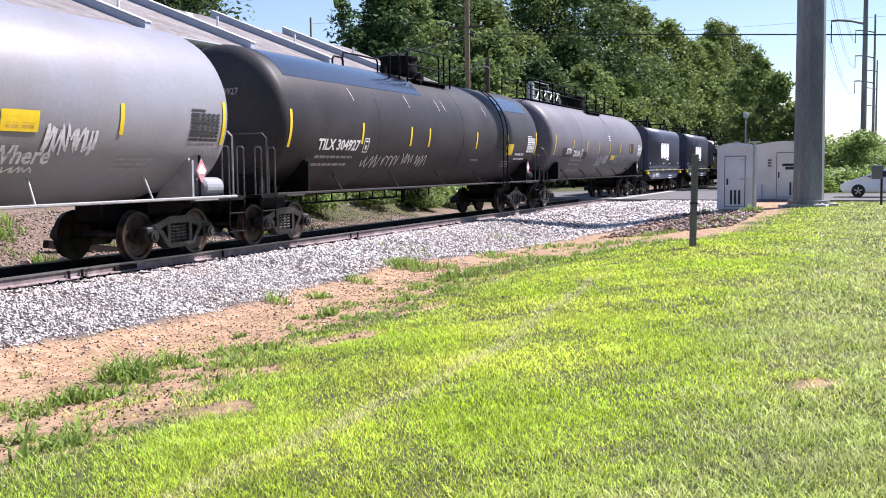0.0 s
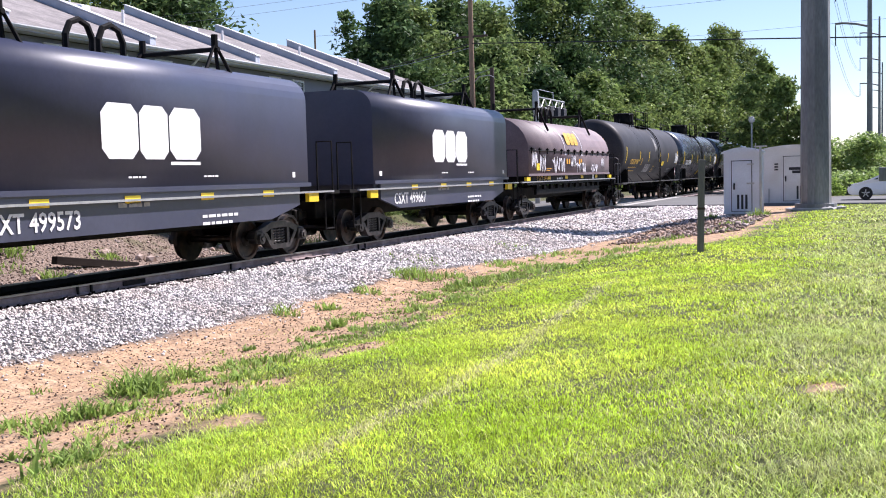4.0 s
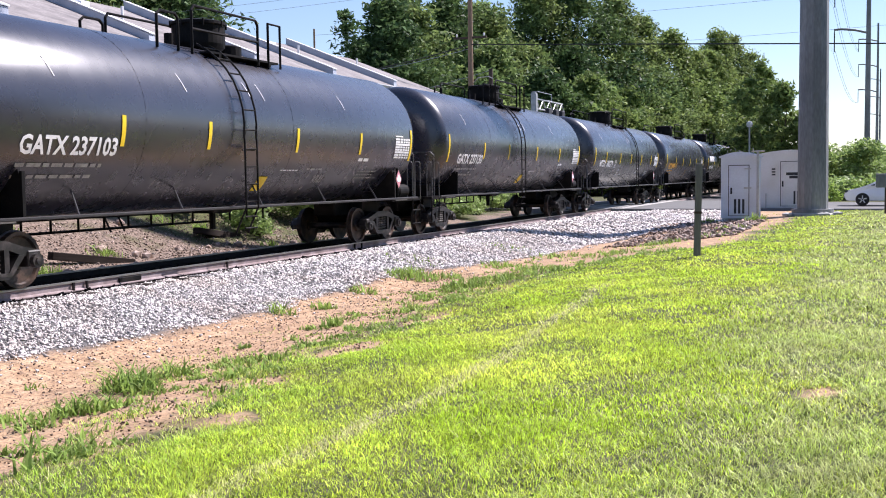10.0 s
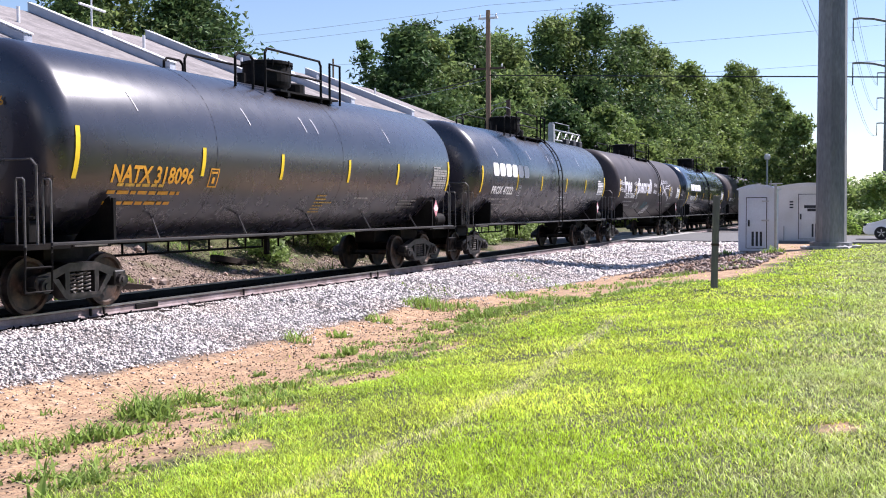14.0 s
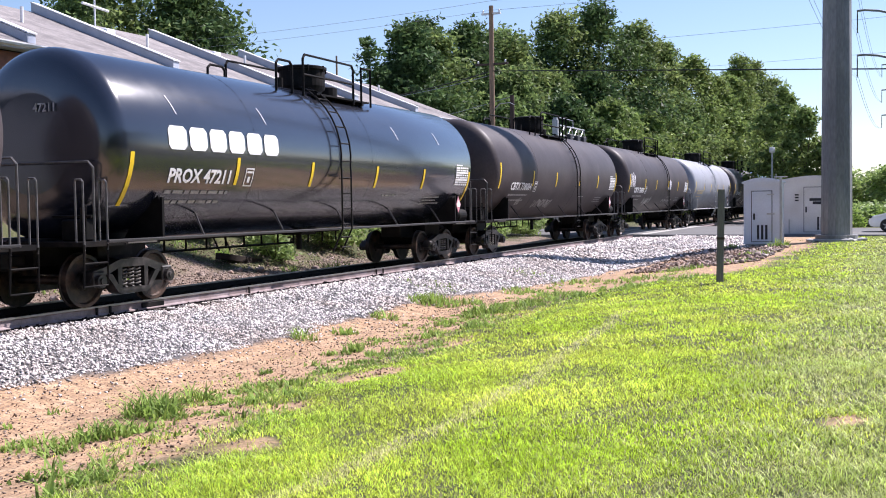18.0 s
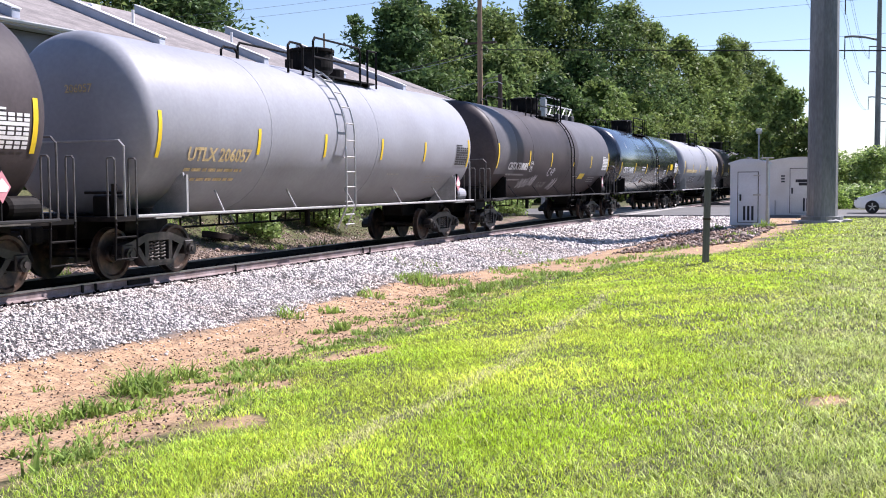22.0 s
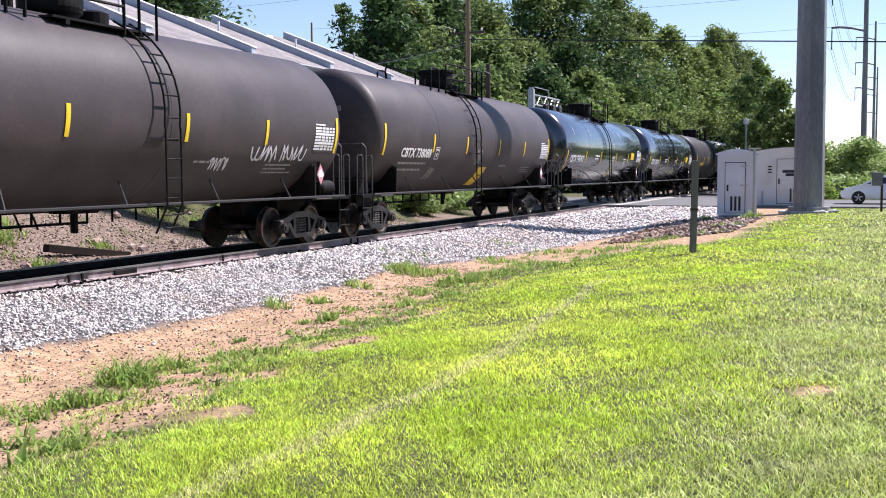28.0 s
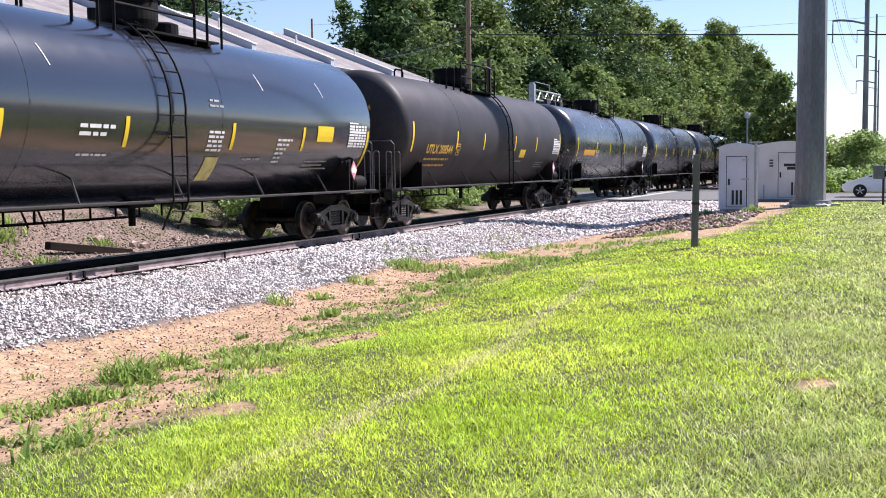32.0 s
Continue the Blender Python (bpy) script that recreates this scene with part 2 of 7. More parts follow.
GRASS_DRY = material("dry_tan_grass_blades", (0.78, 0.74, 0.36), 0.7, var=0.15, scale=0.5, fine=4, per_island=0.45, second=(0.66, 0.68, 0.24), mix_scale=0.5, translucent=0.4)
WEED_MAT = material("weed_blades", (0.25, 0.36, 0.08), 0.6, var=0.2, scale=2, fine=9, per_island=0.5, translucent=0.4, spec=0.2)
STONE = material("ballast_stones", (0.68, 0.63, 0.61), 0.85, var=0.12, scale=9, fine=70, per_island=0.55, second=(0.58, 0.51, 0.47), mix_scale=0.7, spec=0.2)
STONE_DARK = material("dark_clods", (0.13, 0.085, 0.06), 0.95, var=0.2, scale=6, fine=50, per_island=0.6, second=(0.3, 0.24, 0.2), mix_scale=3.0, spec=0.1)
SPRING = material("dusty_spring_steel", (0.13, 0.12, 0.11), 0.6, var=0.25, scale=8.0)
PIPE_DARK = material("black_pipe_paint", (0.03, 0.028, 0.03), 0.4, var=0.15, scale=4.0)
WORN_BAR = material("worn_steel_bar", (0.13, 0.125, 0.125), 0.45, metal=0.3, var=0.3, scale=6.0)
# near-black: oil stain plus the shade under the train, put into the colour
STONE_OILY_SHADE = material("oily_shaded_ballast", (0.014, 0.0125, 0.0125), 0.95, var=0.2, scale=6, fine=60, per_island=0.4, spec=0.05)
STONE_EARTHY = material("earthy_rubble", (0.23, 0.165, 0.13), 0.9, var=0.2, scale=5, fine=50, per_island=0.65, second=(0.38, 0.31, 0.28), mix_scale=0.9)


def ground_material():
    """Lawn, bare earth and gravel, told apart by the distance from the track with ragged borders."""
    m = material("ground_earth_and_turf", (0.42, 0.265, 0.15), 0.95, var=0.3, scale=3.5, fine=38, bump=0.9, bump_scale=24, coords="Object")
    nt = m.node_tree
    n, l = nt.nodes, nt.links
    b = n["Principled BSDF"]
    tc = n.new("ShaderNodeTexCoord")
    sep = n.new("ShaderNodeSeparateXYZ")
    l.new(tc.outputs["Object"], sep.inputs[0])

    def tex(s, d=5.0):
        t = n.new("ShaderNodeTexNoise")
        t.inputs["Scale"].default_value, t.inputs["Detail"].default_value = s, d
        l.new(tc.outputs["Object"], t.inputs["Vector"])
        return t.outputs["Fac"]

    def rng(src, a, c, x=0.0, y=1.0):
        r = n.new("ShaderNodeMapRange")
        r.inputs[1].default_value, r.inputs[2].default_value, r.inputs[3].default_value, r.inputs[4].default_value = a, c, x, y
        l.new(src, r.inputs[0])
        return r.outputs[0]

    def calc(op, x, y):
        t = n.new("ShaderNodeMath")
        t.operation = op
        for i, v in enumerate((x, y)):
            if isinstance(v, (int, float)):
                t.inputs[i].default_value = v
            else:
                l.new(v, t.inputs[i])
        return t.outputs[0]

    def mix(f, a, c):
        x = n.new("ShaderNodeMix")
        x.data_type = "RGBA"
        l.new(f, x.inputs[0])
        for i, v in ((6, a), (7, c)):
            if isinstance(v, tuple):
                x.inputs[i].default_value = (*v, 1)
            else:
                l.new(v, x.inputs[i])
        return x.outputs[2]

    # dark crumbs and pale dry crust on the bare earth
    earth = mix(rng(tex(24.0, 6.0), 0.5, 0.62, 0, 0.85), b.inputs["Base Color"].links[0].from_socket, (0.17, 0.105, 0.07))
    earth = mix(rng(tex(5.0, 6.0), 0.5, 0.72, 0, 0.6), earth, (0.55, 0.405, 0.265))
    wob = calc("ADD", rng(tex(0.55), 0.3, 0.7, -1.2, 1.2), rng(tex(3.0), 0.3, 0.7, -0.5, 0.5))
    def zone(name):
        a = n.new("ShaderNodeAttribute")
        a.attribute_name = name
        return a.outputs["Fac"]

    # turf soil coloured dark to deepen the shade between grass blades
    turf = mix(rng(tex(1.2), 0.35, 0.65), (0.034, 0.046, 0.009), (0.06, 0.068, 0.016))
    turf = mix(rng(tex(22.0, 4.0), 0.45, 0.7, 0, 0.6), turf, (0.2, 0.17, 0.08))
    # dark ground here paints the shadowed gaps between the ballast stones
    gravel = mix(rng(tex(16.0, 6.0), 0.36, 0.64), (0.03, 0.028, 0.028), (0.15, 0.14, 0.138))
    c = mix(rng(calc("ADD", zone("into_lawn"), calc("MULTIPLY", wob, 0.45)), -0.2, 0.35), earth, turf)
    away = calc("ADD", calc("ABSOLUTE", calc("SUBTRACT", sep.outputs["X"], 13.05), 0.0), calc("MULTIPLY", calc("ABSOLUTE", calc("SUBTRACT", sep.outputs["Y"], 8.2), 0.0), 0.8))
    c = mix(rng(calc("ADD", away, calc("MULTIPLY", wob, 0.12)), 0.17, 0.3, 1.0, 0.0), c, earth)
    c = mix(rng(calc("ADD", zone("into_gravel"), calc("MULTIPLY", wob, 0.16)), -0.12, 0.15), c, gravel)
    # track centre painted near-black for the shadow under the train as well as oil
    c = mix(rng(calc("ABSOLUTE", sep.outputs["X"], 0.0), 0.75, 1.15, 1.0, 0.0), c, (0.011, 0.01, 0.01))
    rubble = mix(rng(tex(17.0, 8.0), 0.4, 0.6), (0.1, 0.072, 0.052), (0.27, 0.195, 0.15))
    c = mix(rng(calc("ADD", sep.outputs["X"], calc("MULTIPLY", wob, 0.5)), -3.2, -2.8, 1.0, 0.0), c, rubble)
    c = mix(rng(calc("ADD", sep.outputs["X"], wob), -8.2, -7.0, 1.0, 0.0), c, turf)
    green = calc("ADD", sep.outputs["X"], calc("ADD", wob, rng(sep.outputs["Y"], 20.0, 27.0, 3.0, 0.0)))
    c = mix(rng(green, -5.0, -3.9, 1.0, 0.0), c, turf)
    l.new(c, b.inputs["Base Color"])
    return m


GROUND = ground_material()


# ---- mesh helpers ----
def part(name, bm, mat, parent=None, label="", smooth=False):
    """Links a bmesh as one mesh object under a thing or a part."""
    me = bpy.data.meshes.new(name)
    bmesh.ops.recalc_face_normals(bm, faces=bm.faces)
    bm.to_mesh(me)
    bm.free()
    for p in me.polygons:
        p.use_smooth = smooth
    me.materials.append(mat)
    ob = new(name, me)
    ob.parent = parent
    if label:
        ob["label"] = label
    return ob


def share(src, name, parent, m):
    """Another object on the mesh of src."""
    ob = new(name, src.data)
    ob.parent = parent
    ob.matrix_basis = m
    if "label" in src:
        ob["label"] = src["label"]
    return ob


def empty(name, m=None, parent=None):
    ob = new(name)
    ob.empty_display_size = 0.3
    if m is not None:
        ob.matrix_world = m
    ob.parent = parent
    return ob


def box(bm, x0, x1, y0, y1, z0, z1, bevel=0.0, m=None):
    r = bmesh.ops.create_cube(bm, size=1.0)
    vs = r["verts"]
    mat = Matrix.Translation(((x0 + x1) / 2, (y0 + y1) / 2, (z0 + z1) / 2)) @ Matrix.Diagonal((x1 - x0, y1 - y0, z1 - z0, 1))
    bmesh.ops.transform(bm, matrix=mat if m is None else m @ mat, verts=vs)
    if bevel:
        es = {e for v in vs for e in v.link_edges}
        bmesh.ops.bevel(bm, geom=list(es), offset=bevel, segments=1, affect="EDGES")
    return bm


def rod(bm, a, b, r, n=6, r2=None, caps=True):
    a, b = Vector(a), Vector(b)
    d = b - a
    q = d.to_track_quat("Z", "Y").to_matrix().to_4x4()
    bmesh.ops.create_cone(bm, cap_ends=caps, segments=n, radius1=r, radius2=r if r2 is None else r2, depth=d.length,
                          matrix=Matrix.Translation((a + b) / 2) @ q)
    return bm


def pipe(bm, pts, r, n=6):
    """A bent bar through the points, as one connected tube."""
    pts = [Vector(p) for p in pts]
    rings = []
    x = None
    for i, p in enumerate(pts):
        d = ((pts[i + 1] - p).normalized() if i + 1 < len(pts) else Vector()) + ((p - pts[i - 1]).normalized() if i else Vector())
        d = d.normalized() if d.length > 1e-6 else Vector((0, 0, 1))
        if x is None:
            x = d.orthogonal().normalized()
        x = (x - d * x.dot(d))
        x = x.normalized() if x.length > 1e-6 else d.orthogonal().normalized()
        y = d.cross(x)
        rings.append([bm.verts.new(p + (x * math.cos(2 * math.pi * k / n) + y * math.sin(2 * math.pi * k / n)) * r) for k in range(n)])
    for a, b in zip(rings, rings[1:]):
        for k in range(n):
            bm.faces.new((a[k], a[(k + 1) % n], b[(k + 1) % n], b[k]))
    bm.faces.new(rings[0][::-1])
    bm.faces.new(rings[-1])
    return bm


def turned(bm, profile, axis="Y", n=32, centre=(0, 0, 0), closed=False):
    """A solid of revolution; profile: (along, radius) pairs."""
    rings = []
    c = Vector(centre)
    for s, r in profile:
        ring = []
        for i in range(n):
            t = 2 * math.pi * i / n
            a, b = r * math.cos(t), r * math.sin(t)
            p = {"Y": (a, s, b), "X": (s, a, b), "Z": (a, b, s)}[axis]
            ring.append(bm.verts.new(c + Vector(p)))
        rings.append(ring)
    for k in range(len(rings) - 1):
        for i in range(n):
            j = (i + 1) % n
            bm.faces.new((rings[k][i], rings[k][j], rings[k + 1][j], rings[k + 1][i]))
    if not closed:
        bm.faces.new(rings[0][::-1])
        bm.faces.new(rings[-1])
    return bm


def prism(bm, outline, axis, a, b):
    """An outline (u, v pairs) pushed along an axis from a to b: X takes (y, z), Y takes (x, z), Z takes (x, y)."""
    def at(u, v, s):
        return {"X": (s, u, v), "Y": (u, s, v), "Z": (u, v, s)}[axis]
    lo = [bm.verts.new(at(u, v, a)) for u, v in outline]
    hi = [bm.verts.new(at(u, v, b)) for u, v in outline]
    k = len(outline)
    for i in range(k):
        j = (i + 1) % k
        bm.faces.new((lo[i], lo[j], hi[j], hi[i]))
    bm.faces.new(lo[::-1])
    bm.faces.new(hi)
    return bm


def arrays(name, verts, faces, mat, smooth=False):
    """One object from numpy vertices and triangles or quads."""
    me = bpy.data.meshes.new(name)
    k = faces.shape[1]
    me.vertices.add(len(verts))
    me.vertices.foreach_set("co", verts.astype(np.float32).ravel())
    me.loops.add(faces.size)
    me.loops.foreach_set("vertex_index", faces.astype(np.int32).ravel())
    me.polygons.add(len(faces))
    me.polygons.foreach_set("loop_start", np.arange(0, faces.size, k, dtype=np.int32))
    me.polygons.foreach_set("loop_total", np.full(len(faces), k, dtype=np.int32))
    me.update(calc_edges=True)
    if smooth:
        me.polygons.foreach_set("use_smooth", np.ones(len(faces), dtype=bool))
    me.materials.append(mat)
    return new(name, me)


def wave(x, y, s, seed=0.0):
    """Smooth pseudo-noise in -1..1 for arrays."""
    return (np.sin(x * s * 1.3 + y * s * 0.7 + seed) + np.sin(x * s * 0.6 - y * s * 1.1 + seed * 2.1 + 1.7)
            + 0.6 * np.sin(x * s * 2.3 + y * s * 1.9 + seed * 0.7 + 4.0) + 0.5 * np.sin(-x * s * 3.1 + y * s * 2.7 + seed * 3.3)) / 3.1


# ---- ground ----
PROFILE_X = [-400, -60, -14, -9, -6.5, -4.8, -3.6, -1.9, 0, 1.75, 4.2, 5.2, 6.6, 8.2, 10.2, 12.5, 16, 60, 400]
PROFILE_Z = [2.2, 2.0, 1.9, 1.55, 0.65, -0.2, -0.42, -0.2, -0.19, -0.2, -0.66, -0.64, -0.52, -0.3, -0.12, 0.0, 0.08, 0.1, 0.3]


def ground_z(x, y):
    x, y = np.asarray(x, float), np.asarray(y, float)
    z = np.interp(x, PROFILE_X, PROFILE_Z)
    near = np.clip(1 - np.abs(x) / 5, 0, 1)
    z = z + (0.035 * wave(x, y, 0.9) + 0.018 * wave(x, y, 2.7, 2.0)) * (1 - near) * np.clip(1 - np.abs(y) / 200, 0, 1)
    # the ground levels off towards the crossing road
    k = np.clip((y - 36) / 14, 0, 1) * np.clip((x - 1.2) / 2, 0, 1)
    z = z * (1 - k) + (-0.12) * k
    # and the far bank sinks to the road
    k = np.clip((y - 44) / 8, 0, 1) * np.clip((-x - 2.2) / 2, 0, 1) * np.clip((140 - y) / 30, 0, 1)
    z = z * (1 - k) + (-0.12) * k
    return z


def lawn_edge(y):
    """Where the mown lawn begins, as x."""
    return np.interp(y, [4, 5.5, 6.7, 8.1, 10, 11.5, 13, 16, 20.5, 23, 25, 26.5, 30, 38, 46], [8.2, 8.1, 8.0, 7.65, 7.0, 6.6, 6.8, 6.3, 6.1, 6.4, 7.2, 8.9, 9.9, 10.15, 10.4])


# bare places in the lawn: x, y and the reach both ways
BARE = [(12.97, 8.0, 0.22, 0.2), (7.55, 11.1, 0.35, 0.55), (8.55, 7.0, 0.3, 0.3), (7.1, 14.3, 0.4, 0.8), (7.7, 8.9, 0.25, 0.3), (6.7, 18.6, 0.35, 1.0)]


def into_lawn(x, y):
    """Metres inside the turf, below nought on bare earth."""
    d = x - lawn_edge(y)
    for cx, cy, rx, ry in BARE:
        d = np.minimum(d, (np.hypot((x - cx) / rx, (y - cy) / ry) - 1) * 0.7)
    return d


def gravel_edge(y):
    """Where the ballast ends on the lawn's side, as x."""
    return np.interp(y, [5, 10, 12, 15.6, 18.3, 21.7, 25, 29, 35, 38, 41, 43, 60], [3.4, 3.5, 3.65, 3.75, 3.6, 3.4, 3.8, 4.2, 4.8, 5.4, 6.6, 7.8, 8.6])


def build_ground():
    xs = np.unique(np.concatenate([np.linspace(-2500, -60, 14), np.linspace(-60, -8, 40), np.linspace(-8, 18, 131), np.linspace(18, 70, 40), np.linspace(70, 2500, 14)]))
    ys = np.unique(np.concatenate([np.linspace(-1500, -20, 22), np.linspace(-20, 3, 24), np.linspace(3, 36, 166), np.linspace(36, 120, 140), np.linspace(120, 3500, 30)]))
    X, Y = np.meshgrid(xs, ys, indexing="ij")
    V = np.stack([X, Y, ground_z(X, Y)], -1).reshape(-1, 3)
    a = np.arange(len(xs) * len(ys)).reshape(len(xs), len(ys))
    F = np.stack([a[:-1, :-1], a[1:, :-1], a[1:, 1:], a[:-1, 1:]], -1).reshape(-1, 4)
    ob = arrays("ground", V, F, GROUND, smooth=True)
    for name, depth in (("into_lawn", into_lawn(X, Y)), ("into_gravel", np.where(X > 0, gravel_edge(Y), 3.85) - np.abs(X))):
        ob.data.attributes.new(name, "FLOAT", "POINT").data.foreach_set("value", depth.astype(np.float32).ravel())
    return tagged(ob, "lawn, bare reddish earth and grey gravel beside the track", "ground", kind="structure")


build_ground()


# ---- track ----
def build_track():
    y0, y1 = -470.0, 620.0
    head = [(-0.035, 0.0), (-0.037, -0.03), (-0.012, -0.045), (-0.009, -0.13), (-0.07, -0.155), (-0.07, -0.168),
            (0.07, -0.168), (0.07, -0.155), (0.009, -0.13), (0.012, -0.045), (0.037, -0.03), (0.035, 0.0)]
    track = empty("railway_track")
    tagged(track, "single railway track with rusty steel rails", "track", kind="structure")
    for sx in (0.7525, -0.7525):
        bm = prism(bmesh.new(), [(u + sx, v) for u, v in head[1:-1]], "Y", y0, y1)
        part("rail", bm, RAIL_RUST if sx > 0 else RAIL_GREASY_SHADE, track, "rusty steel rail with a worn top" if sx > 0 else "far rail coloured black for grease and the shade under the train")
        bm = box(bmesh.new(), sx - 0.034, sx + 0.034, y0, y1, -0.029, 0.0)
        part("rail_head", bm, RAIL_TOP, track, "polished running surface of the rail")
    bar = part("joint_bar", box(bmesh.new(), 0.0, 0.03, -0.31, 0.31, -0.14, -0.05, 0.006), UNDER, track)
    bar.matrix_basis = pose(0.765, 15.5, 0)
    bolts = box(bmesh.new(), 0, 0.03, -0.02, 0.02, -0.16, -0.02)
    first = part("rail_clip", bolts, UNDER, track)
    first.matrix_basis = pose(0.79, 14.0, 0)
    for y in (14.33, 18.6, 24.5, 24.9):
        share(first, "rail_clip", track, pose(0.79, y, 0))
    return track


TRACK = build_track()


def build_ties():
    rng = random.Random(3)
    src = None
    for i in range(150):
        y = 4.0 + i * 0.52
        if 61 < y < 79:
            continue
        m = pose(rng.uniform(-0.05, 0.05), y, rng.uniform(-0.012, 0.008), 0, 0, rng.uniform(-1.2, 1.2))
        if src is None:
            src = part("tie", box(bmesh.new(), -1.32, 1.32, -0.115, 0.115, -0.36, -0.176, 0.012), TIE_WOOD, TRACK, "old weathered wooden tie")
            src.matrix_basis = m
        else:
            share(src, "tie", TRACK, m)


build_ties()

# ---- the train ----
# the middle of each car along the track at the clip's start, and its length over the couplers
CARS = [(9.6, 18.4), (29.16, 21.0), (49.62, 20.4), (66.85, 14.25), (81.0, 13.8), (95.04, 15.95), (112.04, 18.2), (129.79, 17.8), (147.57, 17.8), (165.41, 17.8),
        (183.42, 17.8), (201.48, 17.6), (219.21, 17.7), (237.34, 17.9), (255.35, 17.8), (273.11, 17.8), (291.02, 17.85), (308.94, 17.7), (326.69, 17.75), (344.63, 17.9),
        (362.11, 17.5), (379.88, 17.85), (397.68, 17.9), (415.8, 18.0), (433.92, 18.0), (451.77, 17.8), (469.67, 17.9), (487.57, 17.9), (505.47, 17.9), (523.37, 17.9)]
TRAIN = []
# places of the yellow side stripes from the middle of the car, by builder
STRIPES = (-7.53, -4.17, -1.45, 1.69, 4.47, 7.55)
STRIPES_LONG_MARK = (-7.51, -4.4, -1.9, 1.41, 4.48, 7.5)
STRIPES_LOW = (-7.61, -4.42, -1.6, 1.63, 4.42, 7.61)
STRIPES_SEVEN = (-7.54, -5.36, -2.36, 0.21, 2.8, 5.49, 7.55)

RW = 0.457
CACHE = {}


def cached(name, key, mat, build, parent, label="", m=None, smooth=False):
    """A part whose mesh is built once for each key and material."""
    k = (name, key, mat.name)
    if k not in CACHE:
        bm = build()
        CACHE[k] = part(name, bm, mat, parent, label, smooth).data
        ob = [o for o in bpy.data.objects if o.data == CACHE[k]][0]
    else:
        ob = new(name, CACHE[k])
        ob.parent = parent
        if label:
            ob["label"] = label
    if m is not None:
        ob.matrix_basis = m
    return ob


def wheelset_mesh():
    bm = bmesh.new()
    rod(bm, (-1.02, 0, 0), (1.02, 0, 0), 0.075, 12)
    for s in (1, -1):
        prof = [(0.62, 0.0), (0.66, 0.13), (0.685, 0.14), (0.69, 0.38), (0.676, RW + 0.027), (0.694, RW + 0.027), (0.704, RW + 0.003),
                (0.81, RW - 0.002), (0.81, RW - 0.06), (0.765, RW - 0.085), (0.745, 0.16), (0.80, 0.14), (0.80, 0.09), (0.81, 0.0)]
        turned(bm, [(s * a, max(r, 0.001)) for a, r in prof], "X", 22)
        # dark streaks and lightening marks on the plate, so that its turning shows
        for k in range(3):
            a = k * 2.1 + 0.4
            box(bm, 0.742, 0.752, -0.05, 0.05, 0.2, 0.33, m=Matrix.Rotation(a, 4, "X") @ Matrix.Diagonal((s, 1, 1, 1)))
    return bm


def side_frame_mesh():
    """Cast side frame: a bowed top chord, a hanging lower chord round the spring nest, and two journal boxes."""
    bm = bmesh.new()
    top = [(-1.08, 0.46), (-1.02, 0.62), (-0.72, 0.68), (-0.32, 0.80), (0.32, 0.80), (0.72, 0.68), (1.02, 0.62), (1.08, 0.46),
           (0.96, 0.40), (0.80, 0.52), (0.62, 0.56), (0.36, 0.66), (-0.36, 0.66), (-0.62, 0.56), (-0.80, 0.52), (-0.96, 0.40)]
    prism(bm, top, "X", -0.09, 0.09)
    low = [(-0.70, 0.56), (-0.42, 0.24), (-0.34, 0.20), (0.34, 0.20), (0.42, 0.24), (0.70, 0.56), (0.56, 0.56), (0.36, 0.30), (-0.36, 0.30), (-0.56, 0.56)]
    prism(bm, low, "X", -0.11, 0.11)
    for y in (-0.34, 0.34):
        box(bm, -0.09, 0.09, y - 0.05, y + 0.05, 0.28, 0.70)
    for y in (-0.889, 0.889):
        box(bm, -0.10, 0.12, y - 0.14, y + 0.14, 0.36, 0.62, 0.02)
        rod(bm, (0.08, y, RW), (0.19, y, RW), 0.115, 12)
        rod(bm, (0.19, y, RW), (0.215, y, RW), 0.06, 8)
    return bm


def spring_mesh():
    """One helical coil."""
    n = 38
    return pipe(bmesh.new(), [(0.07 * math.cos(k * 0.9), 0.07 * math.sin(k * 0.9), 0.3 + 0.34 * k / n) for k in range(n + 1)], 0.017, 4)


def truck(car, y):
    t = cached("truck", 0, UNDER, lambda: box(box(bmesh.new(), -0.95, 0.95, -0.2, 0.2, 0.5, 0.78, 0.03), -0.6, 0.6, -0.55, 0.55, 0.62, 0.7), car,
               "four-wheel truck of dusty cast steel", pose(0, y, 0))
    for s in (1, -1):
        cached("side_frame", 0, TRUCK, side_frame_mesh, t, "dusty cast side frame", pose(s * 1.0, 0, 0, 0, 0, 0 if s > 0 else 180))
        for q in (-0.18, 0.0, 0.18):
            cached("coil_spring", 0, SPRING, spring_mesh, t, "dusty steel coil spring", pose(s * 1.0, q, 0))
        for q in (-0.889, 0.889):
            cached("brake_shoe", 0, UNDER, lambda: box(bmesh.new(), -0.05, 0.05, -0.035, 0.035, -0.16, 0.16, 0.01), t,
                   m=pose(s * 0.76, q - math.copysign(0.52, q), 0.45))
    for q in (-0.889, 0.889):
        w = cached("wheelset", 0, WHEEL, wheelset_mesh, t, "solid steel wheels on one axle", pose(0, q, RW), smooth=False)
        WHEELS.append((w, q, car))
    return t


WHEELS = []


def text_bm(text, size, spacing=1.0, bold=0.0):
    """The built-in font's letters as a flat mesh: u to the right, v up, from the origin."""
    cu = bpy.data.curves.new("letters", "FONT")
    cu.body, cu.size, cu.space_character, cu.offset, cu.resolution_u = text, size, spacing, bold, 2
    ob = new("letters", cu)
    me = bpy.data.meshes.new_from_object(ob)
    bm = bmesh.new()
    bm.from_mesh(me)
    bpy.data.objects.remove(ob)
    bpy.data.curves.remove(cu)
    bpy.data.meshes.remove(me)
    return bm


